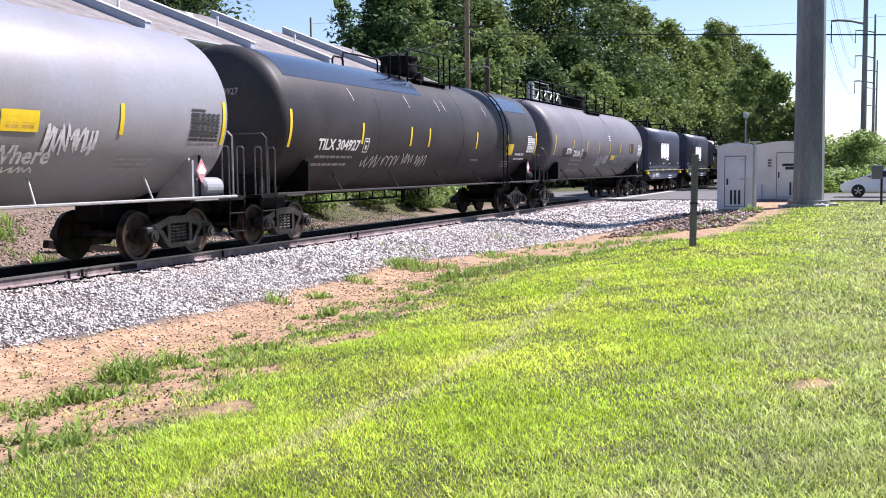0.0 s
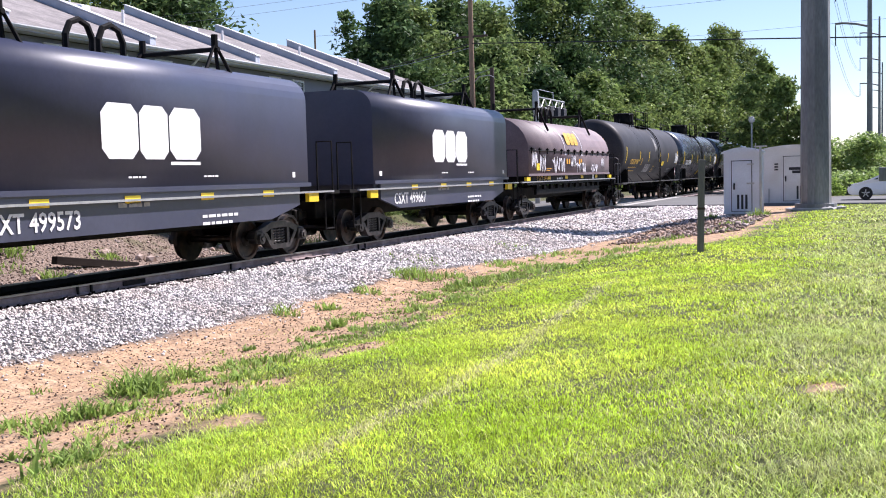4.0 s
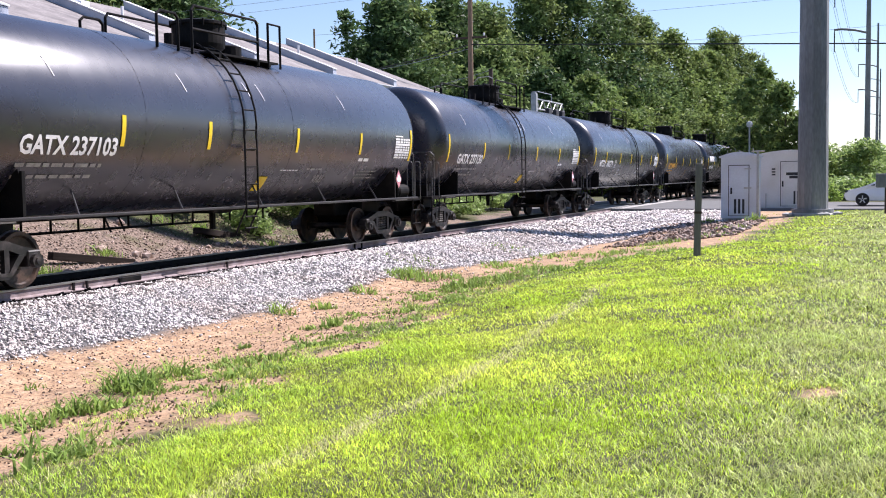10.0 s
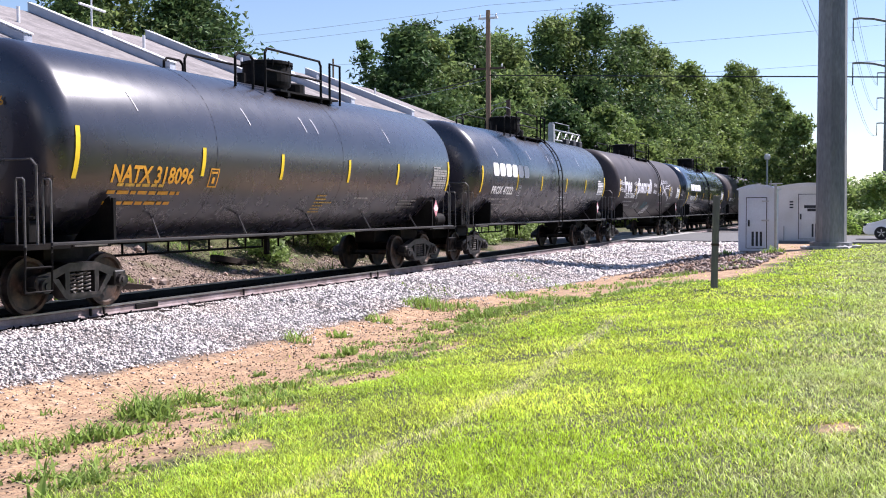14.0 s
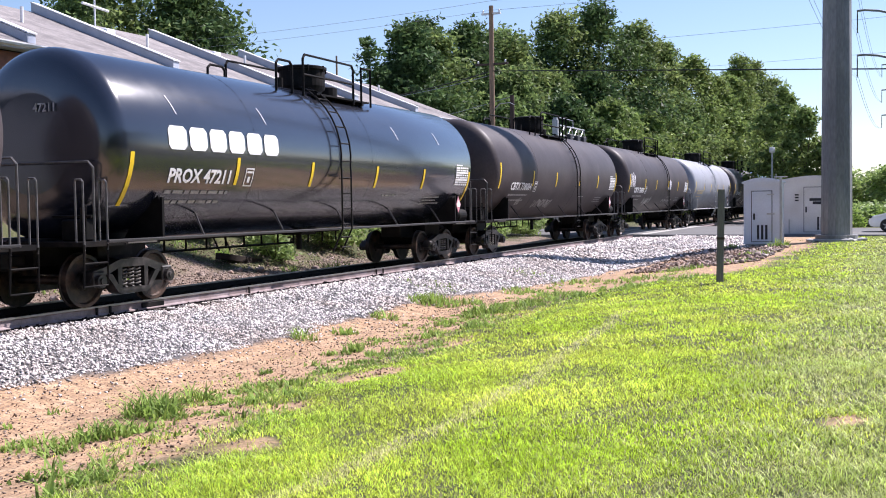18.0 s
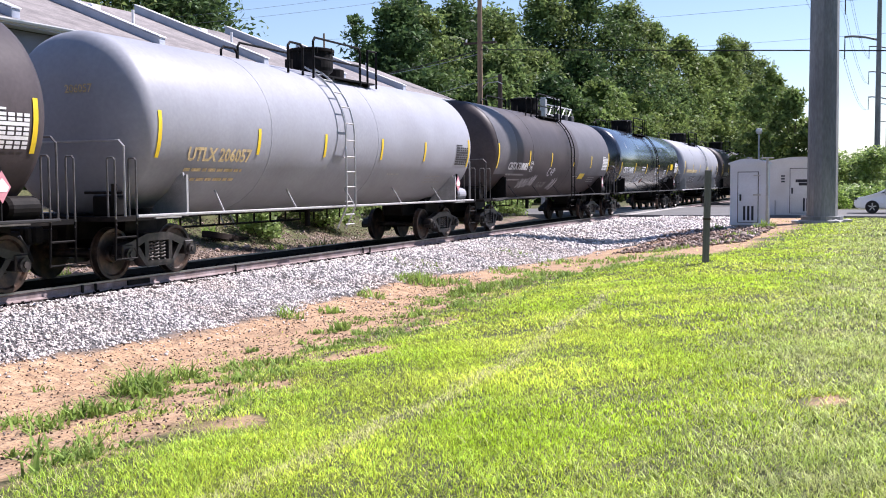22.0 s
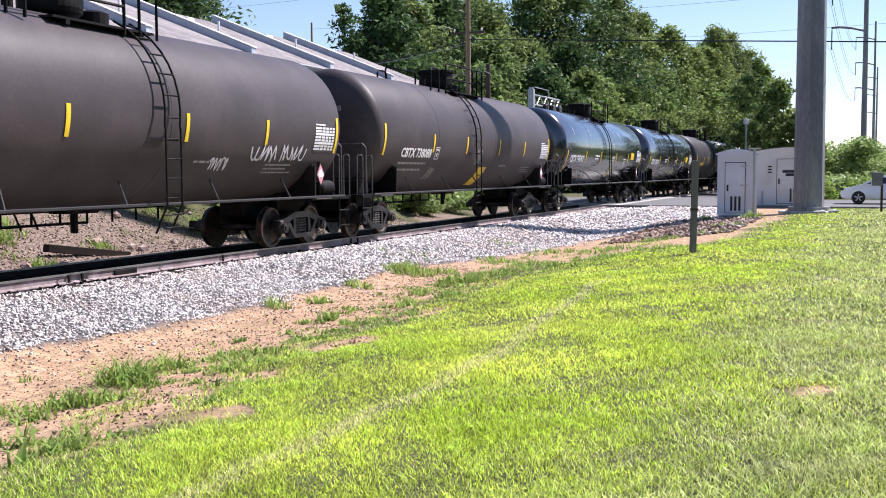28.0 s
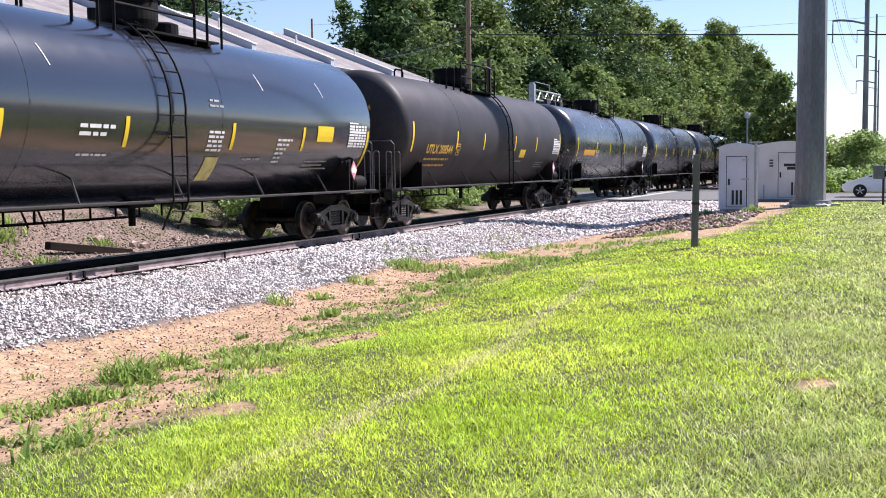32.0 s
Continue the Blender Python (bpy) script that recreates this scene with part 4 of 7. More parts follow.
def coil_car(label, L, paint, style, extras=()):
    """A covered coil car: a low underframe on two trucks with a removable hood."""
    car = empty("coil_car")
    tagged(car, label, "freight car", "train of freight cars")
    h = L / 2 - 1.62
    if style == "tall":
        out = [(-1.46, 1.6), (-1.46, 3.5)] + [(-1.46 + 0.6 * (1 - math.cos(a)), 3.5 + 0.5 * math.sin(a)) for a in (0.3, 0.6, 0.9, 1.2, 1.57)]
    else:
        out = [(-1.5, 1.69), (-1.5, 2.6)] + [(-1.5 * math.cos(a), 2.62 + 1.3 * math.sin(a)) for a in (0.2, 0.45, 0.7, 0.95, 1.2, 1.4)]
    out = out + [(-x, z) for x, z in out[::-1]]
    z0 = out[0][1]
    hood = part("hood", prism(bmesh.new(), out, "Y", -h, h), paint, car, "removable steel hood", smooth=False)
    for p in hood.data.polygons:
        p.use_smooth = abs(p.normal.y) < 0.9
    part("hood_skirt", box(bmesh.new(), -1.52, 1.52, -h - 0.03, h + 0.03, z0 - 0.05, z0 + 0.04), paint, car)
    # underframe: side band, deck, girder with openings
    deck_z = 1.42
    part("side_band", box(bmesh.new(), -1.36, 1.36, -h + 0.2, h - 0.2, deck_z, z0 - 0.05, 0.01), UNDER if style != "tall" else paint, car)
    for s in (1, -1):
        if style == "tall":
            prof = [(-h + 0.4, 1.55), (h - 0.4, 1.55), (h - 0.4, 1.15), (h - 1.6, 0.88), (-h + 1.6, 0.88), (-h + 0.4, 1.15)]
            part("sill_girder", prism(bmesh.new(), prof, "X", s * 1.38, s * 1.46), paint, car, "deep side sill")
        else:
            bm = bmesh.new()
            box(bm, s * 1.44 - 0.06, s * 1.44 + 0.06, -h - 0.2, h + 0.2, 1.3, 1.4)
            box(bm, s * 1.3 - 0.05, s * 1.3 + 0.05, -h + 1.4, h - 1.4, 0.92, 1.12)
            for i in range(11):
                y = -h + 1.6 + (2 * h - 3.2) * i / 10
                box(bm, s * 1.3 - 0.05, s * 1.3 + 0.05, y - 0.14, y + 0.14, 1.1, 1.32)
            part("sill_girder", bm, UNDER, car, "side sill with openings")
        cached("walk_rail", (L, s, style), GALV, lambda: box(bmesh.new(), s * 1.52 - 0.05, s * 1.52 + 0.05, -L / 2 + 0.6, L / 2 - 0.6, 1.4, 1.44), car, "worn bright walkway edge")
    part("centre_sill", box(bmesh.new(), -0.35, 0.35, -L / 2 + 0.5, L / 2 - 0.5, 0.72, 1.2, 0.02), UNDER, car)
    # hood lifting brackets and the centre arches
    zt = 3.98 if style == "tall" else 3.88
    for y in (-h * 0.52, h * 0.52):
        bm = bmesh.new()
        for s in (1, -1):
            pipe(bm, [(s * 0.95, y - 0.42, zt - 0.06), (s * 0.9, y, zt + 0.55), (s * 1.28, y + 0.3, zt - 0.45)], 0.045, 6)
            rod(bm, (s * 0.9, y, zt + 0.55), (s * 0.95, y + 0.02, zt - 0.05), 0.04, 6)
            rod(bm, (s * 0.9, y, zt + 0.42), (s * 0.9, y, zt + 0.72), 0.07, 8)
        rod(bm, (-1.0, y, zt + 0.42), (1.0, y, zt + 0.42), 0.05, 6)
        part("lifting_bracket", bm, UNDER, car, "black triangular lifting bracket")
    for y in (-0.42, 0.42):
        pts = [(0.3, y + q, z) for q, z in ((-0.34, zt - 0.06), (-0.34, zt + 0.36), (-0.22, zt + 0.58), (0.0, zt + 0.66), (0.22, zt + 0.58), (0.34, zt + 0.36), (0.34, zt - 0.06))]
        part("lifting_loop", pipe(bmesh.new(), pts, 0.06, 6), UNDER, car, "black lifting loop")
    if style != "tall":
        cached("seam_rod", L, UNDER, lambda: rod(bmesh.new(), (1.53, -h, 2.6), (1.53, h, 2.6), 0.02, 5), car)
        for i in range(13):
            y = -h + 0.3 + (2 * h - 0.6) * i / 12
            cached("hood_clamp", 0, UNDER, lambda: box(rod(bmesh.new(), (1.54, 0, 2.48), (1.54, 0, 2.72), 0.022, 5), 1.5, 1.6, -0.07, 0.07, 2.62, 2.68), car, m=pose(0, y, 0))
    tc = L / 2 - 2.3
    for s in (1, -1):
        part("end_platform", box(bmesh.new(), -1.5, 1.5, s * (L / 2 - 0.55) - 0.35, s * (L / 2 - 0.55) + 0.35, 1.36, 1.44), UNDER, car)
        for x in (1.45, -1.45):
            y = s * (L / 2 - 0.45)
            part("end_ladder", pipe(pipe(bmesh.new(), [(x, y, 0.5), (x, y, 2.6), (x * 0.72, y, 2.6), (x * 0.72, y, 1.4)], 0.024), [(x, y, 0.55), (x, y - s * 0.4, 0.55), (x, y - s * 0.4, 1.4)], 0.022), UNDER, car, "black end grab irons and step")
            cached("end_strap", (L, s, x, style), YELLOW, lambda: box(bmesh.new(), x - 0.02, x + 0.08 * (1 if x > 0 else 0), s * (L / 2 - 1.5) - 0.22, s * (L / 2 - 1.5) + 0.22, 1.2 if style == "tall" else 1.46, 1.42 if style == "tall" else 1.6), car, "yellow reflective patch")
        truck(car, s * tc)
        coupler(car, s * (L / 2 - 0.02), s)
    band = Side(flat=1.46 if style == "tall" else 1.36)
    hside = Side(flat=1.46 if style == "tall" else 1.5)
    for fn in extras:
        fn(car, hside, band, h)
    for i in range(4):
        u = -h * 0.55 + i * h * 0.4
        band.lay(rect(bmesh.new(), 0, 0.42, 0, 0.14), u, 1.36 if style == "tall" else 1.48, "stripe", YELLOW, car, "yellow reflective patch")
    return car


def hitch(car, i):
    """Puts car i in its place in the train."""
    y = CARS[i][0]
    car.matrix_basis = pose(0, y, 0)
    TRAIN.append((car, y))


def span(i):
    return CARS[i][1]


def mark(u, v, make, name, mat, label):
    """Something laid on the side of a tank car: u from its middle, v above the rail."""
    return lambda car, side, half, zc, R: side.lay(make(), u, v, name, mat, car, label)


def tag(u, v, seed, length, height, w=0.05, mat=None, loops=6):
    return mark(u, v, lambda: scribble(seed, length, height, w, loops), "graffiti", mat or SPRAY, "scrawled spray-paint graffiti")


def panel(u, v, w, h, mat=None, slant=0.0, label="yellow panel"):
    return mark(u, v, lambda: rect(bmesh.new(), 0, w, 0, h, slant), "panel", mat or YELLOW, label)


def words(u, v, text, size, mat=None, bold=0.0, label="painted words"):
    return mark(u, v, lambda: text_bm(text, size, 1.0, bold), "lettering", mat or WHITE, label)


def owner(u, v, widths, h, mat=None, gap=0.07):
    def lay(car, side, half, zc, R):
        a = u
        for w in widths:
            side.lay(logo([w], h, gap), a, v, "owner_mark", mat or WHITE, car, "large white block of the owner's mark")
            a += w + gap
    return lay


def small(u, v, widths, h=0.06, step=0.11, mat=None):
    return mark(u, v, lambda: lines(widths, h, step), "notice_stencil", mat or WHITE, "lines of small stencilling")


def patch(u0, u1, a0, a1, mat, label):
    """A repainted area of the shell."""
    def lay(car, side, half, zc, R):
        bm = bmesh.new()
        rows = []
        for k in range(13):
            t = a0 + (a1 - a0) * k / 12
            rows.append([bm.verts.new(((R + 0.006) * math.cos(t), u, zc + (R + 0.006) * math.sin(t))) for u in (u0, u1)])
        for a, b in zip(rows, rows[1:]):
            bm.faces.new((a[0], a[1], b[1], b[0]))
        part("paint_patch", bm, mat, car, label, smooth=True)
    return lay


def logo(widths, h, gap):
    """Chamfered plain blocks of letter size."""
    bm = bmesh.new()
    u = 0.0
    for w in widths:
        c = min(w, h) * 0.18
        pts = ((u + c, 0), (u + w - c, 0), (u + w, c), (u + w, h - c), (u + w - c, h), (u + c, h), (u, h - c), (u, c))
        bm.faces.new([bm.verts.new((x, y, 0)) for x, y in pts])
        u += w + gap
    return bm


def chain(u, v, n):
    """Painted chain links in a row."""
    def make():
        bm = bmesh.new()
        for i in range(n):
            a = i * 0.2
            q = 0.05 * math.sin(i * 1.9)
            stroke(bm, [(a, q), (a + 0.16, q + 0.02), (a + 0.2, q + 0.08), (a + 0.14, q + 0.13), (a, q + 0.1), (a - 0.03, q + 0.04), (a, q)], 0.03)
        return bm
    return mark(u, v, make, "graffiti", SPRAY, "painted chain links")


def cutters(u, v):
    """Painted bolt cutters and a ring."""
    def make():
        bm = bmesh.new()
        ring = lambda cx, cy, rx, ry: stroke(bm, [(cx + rx * math.cos(k * 0.5236), cy + ry * math.sin(k * 0.5236)) for k in range(13)], 0.04)
        ring(0.35, 0.5, 0.3, 0.36)
        stroke(bm, [(0.3, 0.14), (0.3, 0.88)], 0.04)
        stroke(bm, [(0.55, 0.8), (1.0, 0.5), (1.9, 0.22), (2.35, -0.02)], 0.045)
        stroke(bm, [(0.55, 0.2), (1.0, 0.46), (1.5, 0.72), (2.3, 0.72)], 0.045)
        stroke(bm, [(0.5, 0.7), (1.0, 0.42), (1.9, 0.1)], 0.035)
        stroke(bm, [(1.1, 0.44), (1.6, 0.6), (2.3, 0.6)], 0.035)
        stroke(bm, [(2.3, 0.78), (2.6, 0.78), (2.6, 0.52), (2.3, 0.52), (2.3, 0.78)], 0.04)
        stroke(bm, [(2.2, 0.16), (2.5, 0.0), (2.4, -0.16), (2.1, 0.02)], 0.04)
        ring(3.15, 0.36, 0.2, 0.34)
        stroke(bm, [(3.02, 0.12), (3.15, 0.66), (3.28, 0.12)], 0.04)
        stroke(bm, [(3.0, 0.3), (3.32, 0.3)], 0.04)
        return bm
    return mark(u, v, make, "graffiti", SPRAY, "painted bolt cutters and a ring")


def hood(u, v, make, mat, name, label):
    return lambda car, hs, band, h: hs.lay(make(), u, v, name, mat, car, label)


def sill(u, v, make, mat, name, label):
    return lambda car, hs, band, h: band.lay(make(), u, v, name, mat, car, label)


def build_train():
    t = lambda i, *a, **k: hitch(tank_car(*a[:2], span(i), *a[2:], **k), i)
    plain = [small(1.0, 2.05, [0.7, 0.5])]
    white_marks = [small(-2.75, 2.4, [0.85, 0.65], 0.08, 0.13), small(-2.7, 1.95, [0.75], 0.05), small(0.8, 2.4, [0.5, 0.5, 0.5, 0.5, 0.5], 0.06, 0.09), small(3.35, 2.3, [0.6, 0.5, 0.4, 0.35, 0.3, 0.3], 0.06, 0.1),
                   small(0.8, 3.0, [0.35, 0.5], 0.05, 0.1, FADED)]
    t(0, "pale grey tank car with white graffiti and a yellow panel", "", GREY_PAINT, rails=GALV, reservoir=WHITE_GREY, streaks=False,
      mark_size=0.36, stripes=(-7.8, -1.56, 4.85, 7.86), frame_u=None,
      extras=[panel(2.17, 2.27, 0.77, 0.33), mark(2.28, 2.32, lambda: lines([0.56], 0.11, 0.2), "notice_stencil", DULL_YELLOW, "dark bar of stencilling"),
              words(2.09, 1.8, "Where", 0.44, SPRAY, 0.01, "white spray-painted word"), tag(3.1, 1.95, 5, 0.55, 0.48, 0.05), tag(3.7, 1.95, 25, 0.6, 0.45, 0.05), tag(2.5, 1.66, 8, 0.6, 0.1, 0.03), small(6.3, 1.78, [0.3, 0.3, 0.3], 0.03, 0.07, FADED)])
    t(1, "black tank car with white stencilled number and yellow stripes", "TILX 304927", MATTE_BLACK, ladder=5.1, mid=0.3, mark_end=-5.66, frame_u=-5.44, stripes=(-9.12, -5.58, -2.58, -1.28, 2.68, 5.76, 9.15),
      extras=[patch(-8.9, -1.2, 0.62, 1.25, BLUE_BLACK, "glossier repainted strip"), patch(5.4, 8.6, 0.55, 0.95, BLUE_BLACK, "glossier repainted strip"), panel(5.9, 2.1, 0.62, 0.4),
              small(6.9, 2.1, [1.0, 1.15], 0.1, 0.18), tag(-5.2, 1.72, 3, 0.95, 0.36, 0.035, SPRAY, 4), tag(-4.0, 1.74, 9, 0.95, 0.38, 0.035, SPRAY, 4), tag(-2.8, 1.76, 14, 0.75, 0.36, 0.035, SPRAY, 4), tag(-1.9, 1.74, 19, 0.8, 0.38, 0.035, SPRAY, 4)])
    t(2, "faded dark grey tank car with a railed top walkway", "220106", DARK_GREY, walkway=True, ladder=None, mid=0.3, mark_u=-5.6, mark_end=-4.47, frame_u=-4.29, stripes=(-8.6, -5.78, -3.38, -1.12, 1.16, 3.45, 5.85, 8.6), streaks=False, rails=UNDER,
      extras=[panel(1.68, 1.98, 0.88, 0.26), panel(-7.3, 2.08, 1.75, 0.4, MATTE_BLACK, 0, "dark repainted patch"), words(-6.75, 2.2, "STPX", 0.36, WHITE, 0.012, "stencilled reporting mark"), panel(-3.98, 2.02, 0.7, 0.34, MATTE_BLACK, 0, "dark repainted patch"),
              panel(5.6, 2.35, 0.95, 0.5, BROWN_BLACK, 0, "dark brown repainted patch"), tag(-0.96, 1.7, 4, 1.0, 0.5, 0.04, SPRAY), tag(0.2, 1.8, 6, 0.9, 0.45, 0.045), tag(2.5, 1.75, 12, 1.0, 0.55, 0.05, FADED, 6), tag(3.7, 1.8, 13, 1.1, 0.55, 0.05, FADED, 6), tag(-5.5, 1.4, 15, 2.3, 0.32, 0.06, FADED, 9), small(0.8, 3.1, [0.4, 0.4, 0.4], 0.06, 0.1)])
    navy = lambda num: [hood(-1.34, 2.13, lambda: logo([0.95, 0.8, 0.95], 0.95, 0.04), WHITE, "owner_mark", "large white owner's mark in plain shapes"),
                        hood(0.5, 2.03, lambda: rect(bmesh.new(), 0, 0.9, 0, 0.06), WHITE, "notice_stencil", "small white bar"),
                        hood(-0.7, 1.8, lambda: lines([0.5], 0.04, 0.1), WHITE, "notice_stencil", "small white bar"), hood(1.5, 1.8, lambda: lines([0.5], 0.04, 0.1), WHITE, "notice_stencil", "small white bar"),
                        hood(-4.95, 1.76, lambda: rect(bmesh.new(), 0, 0.16, 0, 0.12), WHITE, "notice_stencil", "small white label"), hood(4.8, 1.76, lambda: rect(bmesh.new(), 0, 0.12, 0, 0.12), WHITE, "notice_stencil", "small white label"),
                        sill(-4.08, 1.0, lambda: fit(text_bm("CSXT " + num, 0.42, 1.0, 0.008), 2.15), WHITE, "car_number", "stencilled reporting mark and number"),
                        sill(-1.0, 1.3, lambda: lines([0.9], 0.1, 0.2), FADED, "notice_stencil", "line of stencilling"), sill(1.4, 1.02, lambda: lines([1.2, 1.0], 0.07, 0.14), WHITE, "weight_stencil", "lines of stencilling")]
    hitch(coil_car("navy covered coil car with a tall hood", span(3), NAVY, "tall", navy("499573")), 3)
    hitch(coil_car("navy covered coil car with a tall hood", span(4), NAVY, "tall", navy("499667")), 4)
    hs = lambda u, v, seed, L2, H2, w=0.05: hood(u, v, lambda: scribble(seed, L2, H2, w, 6), SPRAY, "graffiti", "scrawled white spray-paint graffiti")
    hitch(coil_car("faded maroon coil car with white graffiti on its round hood", span(5), MAROON, "round",
                   [hs(-5.95, 2.0, 2, 0.7, 0.6), hs(-4.95, 1.78, 5, 0.75, 0.65), hs(-3.2, 1.78, 7, 1.8, 0.65, 0.07), hs(-0.45, 2.0, 11, 0.75, 0.5), hs(0.4, 1.76, 13, 1.55, 0.42, 0.07), hs(2.85, 1.78, 17, 1.3, 0.35), hs(4.75, 1.98, 19, 0.6, 0.42),
                    hood(-5.4, 1.85, lambda: rect(bmesh.new(), 0, 0.4, 0, 0.27), YELLOW, "panel", "yellow panel"),
                    hood(-1.2, 2.1, lambda: logo([0.2, 0.2], 0.22, 0.15), ORANGE, "owner_mark", "two orange dots"), hood(0.8, 2.1, lambda: logo([0.2, 0.2], 0.22, 0.12), ORANGE, "owner_mark", "two orange dots"),
                    hood(-4.1, 1.9, lambda: lines([0.7, 0.5], 0.03, 0.07), ORANGE, "notice_stencil", "orange lines of stencilling"),
                    lambda car, a, b, h: Side(1.5, 2.62).lay(logo([0.62, 0.55, 0.6], 0.55, 0.05), -1.05, 2.9, "owner_mark", DULL_YELLOW, car, "yellow owner's mark in plain shapes"),
                    lambda car, a, b, h: Side(1.5, 2.62).lay(stroke(bmesh.new(), [(0, 0.9), (0.3, 0.5), (0.45, 0.0), (0.5, -0.2), (0.7, -0.2)], 0.06), -1.85, 2.7, "owner_mark", SPRAY, car, "pale painted line"),
                    lambda car, a, b, h: Side(1.5, 2.62).lay(stroke(bmesh.new(), [(0, 0.9), (0.3, 0.5), (0.45, 0.0), (0.5, -0.2), (0.3, -0.2)], 0.06), 0.9, 2.7, "owner_mark", SPRAY, car, "pale painted line"),
                    sill(-4.95, 1.42, lambda: fit(text_bm("CSXT 493427", 0.3), 1.85), DULL_YELLOW, "car_number", "faded stencilled reporting mark and number"),
                    sill(-2.2, 1.47, lambda: lines([0.9], 0.1, 0.1), WHITE, "weight_stencil", "line of stencilling"), sill(3.6, 1.44, lambda: rect(bmesh.new(), 0, 0.3, 0, 0.2), WHITE, "weight_stencil", "small white plate")]), 5)
    t(6, "dull black tank car with yellow stencilled number", "UTLX 209154", MATTE_BLACK, ink=DULL_YELLOW, ladder=0.7, mid=-0.55, mark_u=-6.3, mark_end=-4.3, frame_u=-3.55, stripes=(-7.39, -4.03, -1.58, 1.68, 4.22, 7.4), streaks=False,
      extras=[panel(2.38, 2.05, 0.72, 0.26, None, 0.06), panel(-2.3, 1.7, 1.5, 0.5, STEEL_BLACK, 0, "dark repainted patch"), small(0.0, 2.0, [0.5, 0.4, 0.5, 0.4], 0.05, 0.12, DULL_YELLOW),
              mark(0.1, 2.9, lambda: scribble(2, 0.5, 0.9, 0.08, 4), "paint_smear", FADED, "pale paint smear"), small(-6.0, 1.9, [1.3], 0.09, 0.2, BRICK)])
    for i, num in ((7, "GATX 237136"), (8, "GATX 237103"), (9, "GATX 237130")):
        t(i, "glossy black tank car with white stencilled number", num, STEEL_BLACK, stripes=STRIPES_LONG_MARK, ladder=-0.73, mid=0.18, mark_u=-6.7, mark_end=-4.51, mark_size=0.42, frame_u=None,
          extras=[panel(0.33, 1.46, 0.36, 0.42, YELLOW, -0.06, "yellow panel"), small(4.5, 2.12, [0.55], 0.1), small(1.0, 1.88, [0.8], 0.04), tag(2.6, 1.6, 30 + i, 0.5, 0.3, 0.02, FADED)])
    t(10, "glossy black tank car with white stencilled number", "300279", STEEL_BLACK, stripes=STRIPES_SEVEN, ladder=1.02, mid=0.15, mark_u=-5.12, mark_end=-3.86, frame_u=-3.47, mark_size=0.42,
      extras=[words(-6.52, 2.13, "MTZX", 0.42, WHITE, 0.012, "stencilled reporting mark"), panel(2.1, 1.8, 0.3, 0.34, WHITE, 0.1, "white placard"), small(-2.4, 2.0, [0.5, 0.45, 0.4, 1.3], 0.05, 0.1), small(4.6, 1.9, [0.5, 0.45, 0.35], 0.06, 0.1)])
    t(11, "black tank car with orange stencilled number", "NATX 318096", STEEL_BLACK, ink=ORANGE, ladder=None, mid=0.6, mark_u=-6.6, mark_end=-4.41, frame_u=-3.93, mark_size=0.42, stripes=(-7.45, -4.17, -1.45, 1.49, 4.13, 7.44),
      extras=[small(-6.4, 2.06, [1.2], 0.07, 0.2, DULL_YELLOW), small(0.3, 1.95, [0.4, 0.5, 0.8, 0.5, 0.4, 0.5], 0.04, 0.09, DULL_YELLOW)])
    t(12, "black tank car with a large white owner's mark", "PROX 47222", STEEL_BLACK, ladder=0.4, mid=-0.8, mark_u=-6.55, mark_end=-4.5, extras=[owner(-6.55, 2.7, [0.52] * 6, 0.42, WHITE, 0.09), *plain])
    t(13, "brown-black tank car with long white graffiti", "CBTX 738163", BROWN_BLACK, ladder=1.03, mid=0.07, streaks=False,
      extras=[words(-6.75, 2.42, "free", 1.0, SPRAY, 0.035, "bold white spray-painted word"), words(-3.95, 2.42, "them", 1.0, SPRAY, 0.035, "bold white spray-painted word"), words(-1.45, 2.42, "all", 1.0, SPRAY, 0.035, "bold white spray-painted word"),
              chain(-7.6, 2.75, 4), chain(-7.6, 2.45, 4), chain(-4.6, 2.75, 3), chain(-4.6, 2.45, 3), chain(-2.05, 2.75, 3), chain(-2.05, 2.45, 3), chain(0.0, 2.78, 4), chain(0.0, 2.42, 4), chain(1.35, 2.72, 2), chain(1.35, 2.3, 2),
              cutters(1.8, 2.15), words(1.85, 2.95, "NO COP CITY", 0.3, SPRAY, 0.0, "white spray-painted words"), tag(-0.7, 1.3, 41, 1.2, 0.55, 0.05), tag(-0.5, 1.5, 44, 0.8, 0.4, 0.06, FADED), tag(-1.65, 1.62, 42, 1.0, 0.45, 0.05, TEAL), tag(2.2, 1.7, 43, 1.0, 0.35, 0.03, PINK_DULL), tag(-3.8, 1.6, 45, 0.7, 0.4, 0.025, FADED), tag(-3.0, 1.6, 46, 0.5, 0.45, 0.025, FADED)])
    t(14, "glossy black tank car with a large white owner's mark", "PROX 47211", BLUE_BLACK, ladder=-0.37, mid=0.8, low=True, stripes=(-7.49, -4.41, -1.59, 1.51, 4.29, 7.49), mark_u=-6.48, mark_end=-4.61, frame_u=-4.13, extras=[owner(-6.55, 2.7, [0.52] * 6, 0.42, WHITE, 0.085)])
    t(15, "brown-black tank car with white stencilled number", "CBTX 738084", BROWN_BLACK, ladder=1.03, mid=0.29, streaks=False, extras=[tag(-3.15, 1.52, 51, 2.0, 0.4, 0.045, FADED, 9), tag(-3.05, 1.55, 53, 1.8, 0.36, 0.04, FADED, 8), tag(-5.2, 1.6, 52, 0.4, 0.35, 0.025, FADED)])
